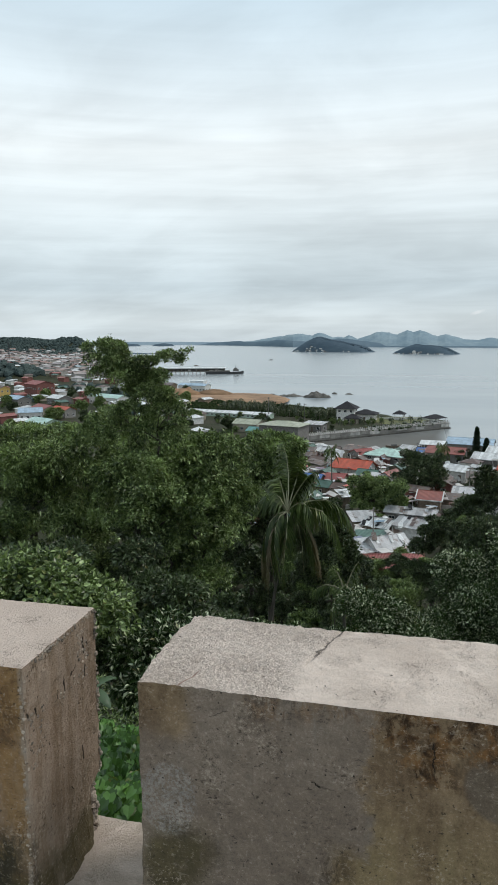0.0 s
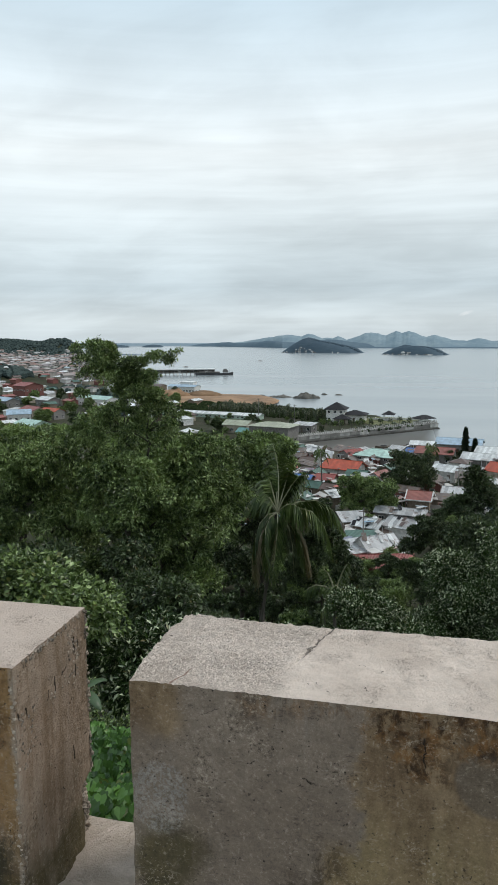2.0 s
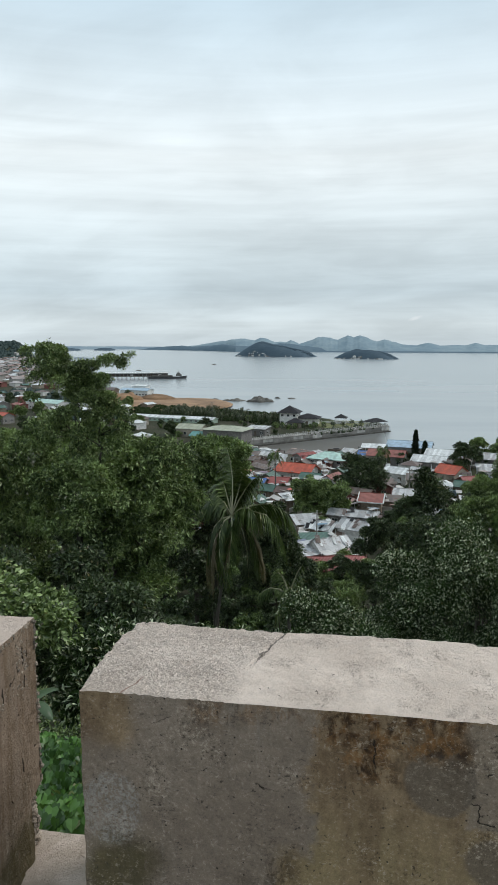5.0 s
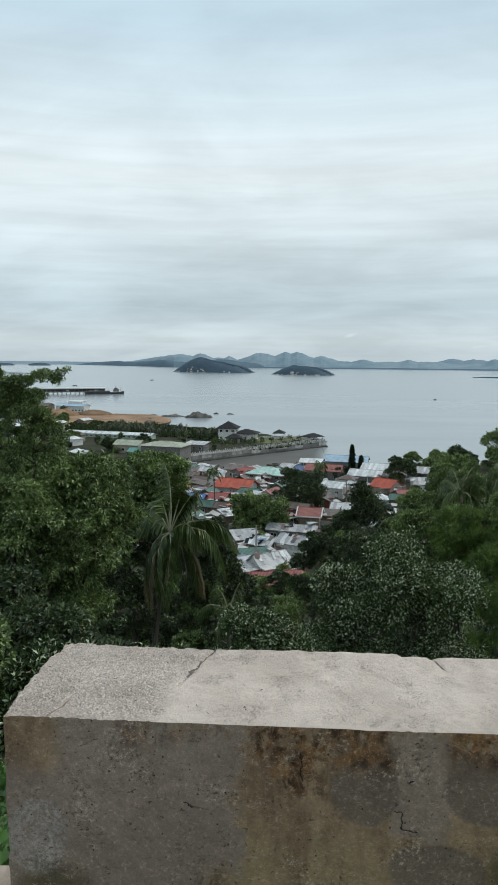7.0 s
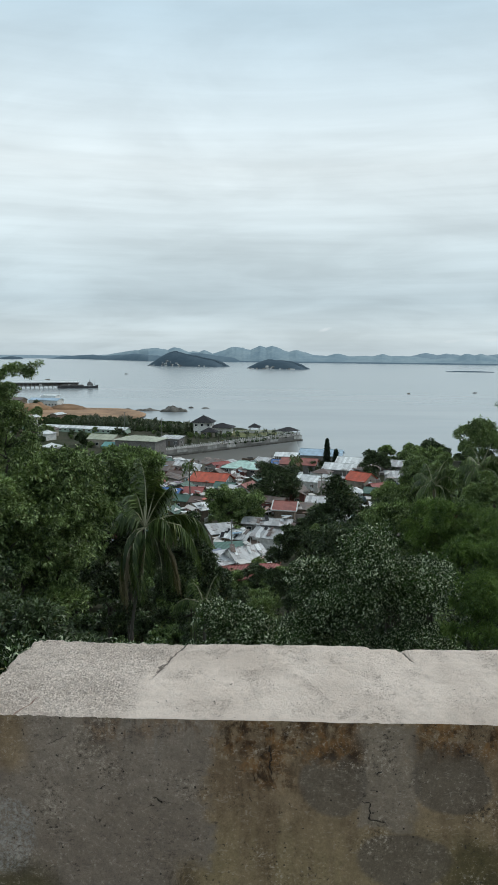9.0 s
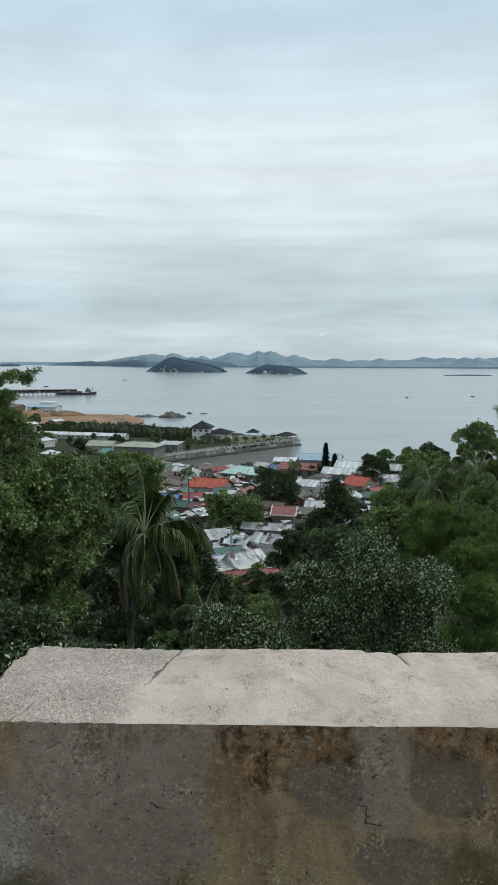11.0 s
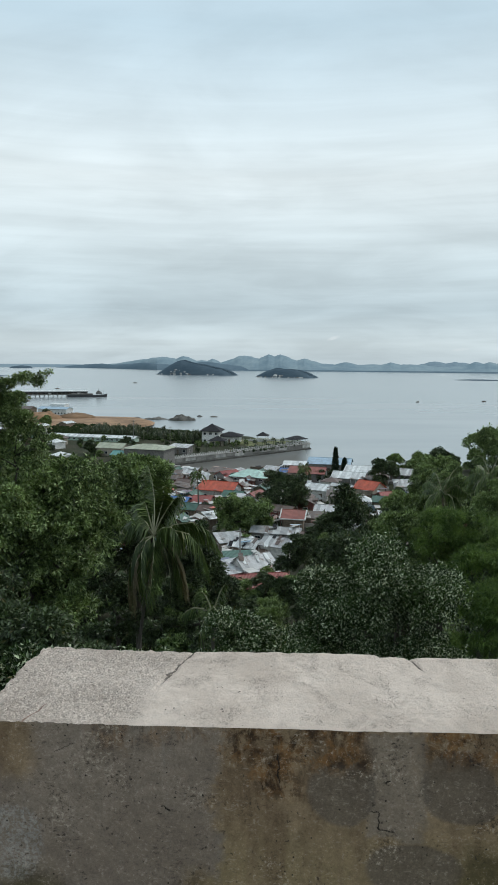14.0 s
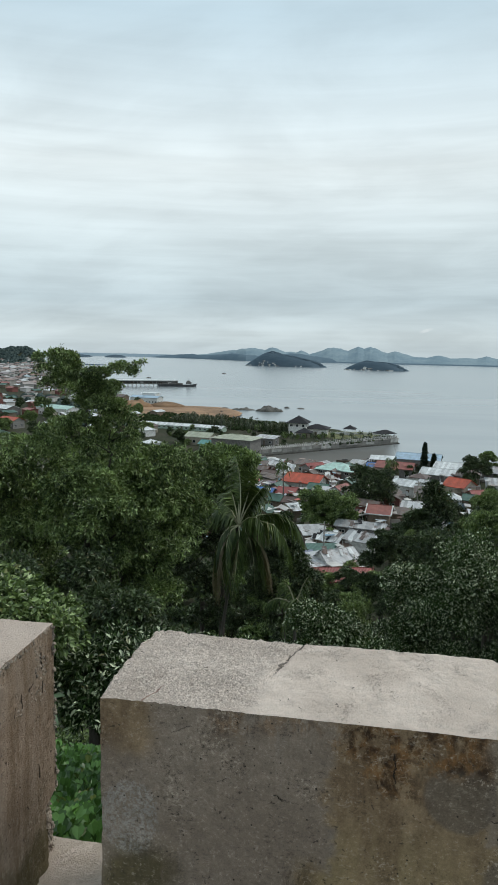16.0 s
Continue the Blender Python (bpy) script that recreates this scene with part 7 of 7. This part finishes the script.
rng = np.random.default_rng(91)
px, py = rng.uniform(-2000, -300, 60000), rng.uniform(420, 1900, 60000)
pz = land(px, py)
ok = (pz > 9 + 6 * fbm(px * 0.01, py * 0.01, 0, 3, 5)) & (inland(px, py) > 8)
clump_field("hill_woods", "dark woods over the hills behind the town", np.stack([px[ok], py[ok], pz[ok] + 1.5], -1), 4.8, FAR_WOOD, 1)
px, py = rng.uniform(-700, -60, 9000), rng.uniform(200, 1000, 9000)
ok = (inland(px, py) > 8) & (fbm(px * 0.02, py * 0.02, 0, 3, 6) > 0.12) & (px < -0.36 * py) & (py > 330)
clump_field("town_bushes", "dark bushes and small trees through the far town", np.stack([px[ok], py[ok], land(px[ok], py[ok]) + 1.0], -1), 3.0, FAR_WOOD, 2)
px, py = rng.uniform(-135, -32, 2600), rng.uniform(330, 420, 2600)
ok = (inland(px, py) > 2) & (np.abs(py - (352 + 0.48 * (-36 - px))) < 24)
clump_field("spit_bushes", "dark green bushes under the palms of the spit", np.stack([px[ok], py[ok], land(px[ok], py[ok]) + 0.4], -1), 1.1, mat_far("mangrove_green", (0.018, 0.030, 0.014), (0.048, 0.064, 0.028), 0.4), 3)


def island(name, label, cx, cy, rx, ry, h, ridge, seed, turn_=0.0, hamlet=None):
    """A wooded island. ridge: (place along it from -1 to 1, share of the height); lumps of forest cover it; hamlet: where its houses gather."""
    n, k = 130, 40
    along_, tall = zip(*ridge)

    def height(u, v):
        across = np.clip(1 - np.abs(v) ** 2.4, 0, 1) ** 0.75
        form = np.interp(u, along_, tall, 0, 0) * across
        return h * form * (1 + 0.07 * fbm(u * 5, v * 4, 0, 4, seed)) - 1.0

    u, v = np.meshgrid(np.linspace(-1.03, 1.03, n), np.linspace(-1.03, 1.03, k), indexing="ij")
    pts = np.stack([u * rx, v * ry, height(u, v)], -1).reshape(-1, 3)
    i, j = np.meshgrid(np.arange(n - 1), np.arange(k - 1), indexing="ij")
    f = np.stack([i * k + j, (i + 1) * k + j, (i + 1) * k + j + 1, i * k + j + 1], -1).reshape(-1, 4)
    root = thing(name, pose(cx, cy, 0, 0, 0, turn_), label, "island")
    part("land", array_mesh("land", pts, f, ISLAND_WOOD, True), ISLAND_WOOD, root)
    rng_ = np.random.default_rng(seed)
    if h > 8:
        m = int(rx * 7)
        u, v = rng_.uniform(-0.97, 0.97, m), rng_.normal(0.0, 0.16, m)
        z = height(u, v)
        ok_ = z > 1.5
        p, f = lumps(np.stack([u * rx, v * ry, z], -1)[ok_], h * 0.034 + 0.7, seed)
        part("forest", array_mesh("forest", p, f, ISLAND_WOOD, True), ISLAND_WOOD, root)
    if hamlet is None:
        return root
    for q in range(34):
        u = rng_.normal(hamlet, 0.12) if q < 15 else rng_.uniform(-0.9, 0.75)
        v = -rng_.uniform(0.86, 0.96) if q < 11 else -rng_.uniform(0.96, 0.99)
        z = float(height(np.array([u]), np.array([v]))[0])
        a_, b, c = rng_.uniform(0.8, 2.6) * (2.0 if q % 5 == 0 else 1), rng_.uniform(0.8, 2.0), rng_.uniform(0.4, 1.3)
        hut = Shape()
        hut.box(u * rx - a_, u * rx + a_, v * ry - b, v * ry + b, z - 1.5, max(z, 0.4) + c)
        part("hut", hut, W_WHITE if q % 3 else W_GREY, root)
    return root


RIDGE_A = ((-1, 0), (-0.9, 0.3), (-0.76, 0.58), (-0.55, 0.86), (-0.34, 1.0), (-0.13, 0.86), (0.15, 0.74), (0.43, 0.60), (0.71, 0.45), (0.9, 0.30), (0.97, 0.14), (1, 0))
RIDGE_B = ((-1, 0), (-0.94, 0.30), (-0.63, 0.76), (-0.35, 1.0), (-0.15, 0.91), (0.15, 0.90), (0.48, 0.78), (0.74, 0.52), (0.93, 0.24), (1, 0))
FLAT = ((-1, 0), (-0.9, 0.6), (-0.4, 0.9), (0.1, 1.0), (0.6, 0.85), (0.93, 0.6), (1, 0))
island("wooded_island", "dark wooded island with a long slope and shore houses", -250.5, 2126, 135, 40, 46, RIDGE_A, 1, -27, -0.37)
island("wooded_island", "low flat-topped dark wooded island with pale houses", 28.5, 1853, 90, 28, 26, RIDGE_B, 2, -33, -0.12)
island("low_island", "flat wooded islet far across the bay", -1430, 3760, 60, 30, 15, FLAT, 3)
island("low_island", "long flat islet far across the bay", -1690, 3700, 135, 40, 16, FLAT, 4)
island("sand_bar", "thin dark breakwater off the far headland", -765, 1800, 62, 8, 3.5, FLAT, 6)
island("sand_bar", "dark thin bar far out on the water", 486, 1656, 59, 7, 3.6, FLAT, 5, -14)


def mountain_range(name, label, shore, peaks, base, mat, seed, spread=(-40, 40), depth=260, rough=0.14):
    """A range behind a bent shore. shore: (bearing in degrees, distance); peaks: (bearing, half width in degrees, height)."""
    b = np.linspace(spread[0], spread[1], 900)
    dist = np.interp(b, *zip(*shore))
    crest = np.full(b.shape, float(base))
    wander = b + 0.25 * fbm(b * 1.5, 0.0, 0, 4, seed + 4)
    for c, s_, h in peaks:
        crest = np.maximum(crest, base + (h - base) * (1 - np.clip(np.abs((wander - c) / s_ / 1.35), 0, 1) ** 1.12))
    crest = crest * (1.05 + 0.07 * fbm(b * 2.5, 1.0, 0, 5, seed + 6))
    fade = sstep(spread[0], spread[0] + 1.2, b) * sstep(spread[1], spread[1] - 1.2, b)
    rows = []
    for i in range(13):
        u = i / 12
        d = dist + depth * u
        prof = math.sin(math.pi / 2 * min(1.0, u / 0.75)) ** 0.8
        fold = 1 + rough * 1.2 * fbm(b * 1.6 + u, u * 2.5, 0, 6, seed) * (1 - prof)
        z = -3 + (crest * fade + 3) * prof * fold + fbm(b * 9, u * 9, 0, 3, seed + 2) * crest * 0.02
        rows.append(np.stack([np.sin(np.radians(b)) * d, np.cos(np.radians(b)) * d, z if i else np.full(b.shape, -3.0)], -1))
    p = np.stack(rows, 0)
    n, k = p.shape[:2]
    i, j = np.meshgrid(np.arange(n - 1), np.arange(k - 1), indexing="ij")
    f = np.stack([i * k + j, i * k + j + 1, (i + 1) * k + j + 1, (i + 1) * k + j], -1).reshape(-1, 4)
    ob = new(name, array_mesh(name, p.reshape(-1, 3), f, mat, True))
    return tagged(ob, label, "mountains", kind="structure")


# haze over the nearer point is part of its base colour
HAZY_POINT = mat_far("point_forest_haze_tint", (0.105, 0.155, 0.195), (0.15, 0.205, 0.24), 0.006)
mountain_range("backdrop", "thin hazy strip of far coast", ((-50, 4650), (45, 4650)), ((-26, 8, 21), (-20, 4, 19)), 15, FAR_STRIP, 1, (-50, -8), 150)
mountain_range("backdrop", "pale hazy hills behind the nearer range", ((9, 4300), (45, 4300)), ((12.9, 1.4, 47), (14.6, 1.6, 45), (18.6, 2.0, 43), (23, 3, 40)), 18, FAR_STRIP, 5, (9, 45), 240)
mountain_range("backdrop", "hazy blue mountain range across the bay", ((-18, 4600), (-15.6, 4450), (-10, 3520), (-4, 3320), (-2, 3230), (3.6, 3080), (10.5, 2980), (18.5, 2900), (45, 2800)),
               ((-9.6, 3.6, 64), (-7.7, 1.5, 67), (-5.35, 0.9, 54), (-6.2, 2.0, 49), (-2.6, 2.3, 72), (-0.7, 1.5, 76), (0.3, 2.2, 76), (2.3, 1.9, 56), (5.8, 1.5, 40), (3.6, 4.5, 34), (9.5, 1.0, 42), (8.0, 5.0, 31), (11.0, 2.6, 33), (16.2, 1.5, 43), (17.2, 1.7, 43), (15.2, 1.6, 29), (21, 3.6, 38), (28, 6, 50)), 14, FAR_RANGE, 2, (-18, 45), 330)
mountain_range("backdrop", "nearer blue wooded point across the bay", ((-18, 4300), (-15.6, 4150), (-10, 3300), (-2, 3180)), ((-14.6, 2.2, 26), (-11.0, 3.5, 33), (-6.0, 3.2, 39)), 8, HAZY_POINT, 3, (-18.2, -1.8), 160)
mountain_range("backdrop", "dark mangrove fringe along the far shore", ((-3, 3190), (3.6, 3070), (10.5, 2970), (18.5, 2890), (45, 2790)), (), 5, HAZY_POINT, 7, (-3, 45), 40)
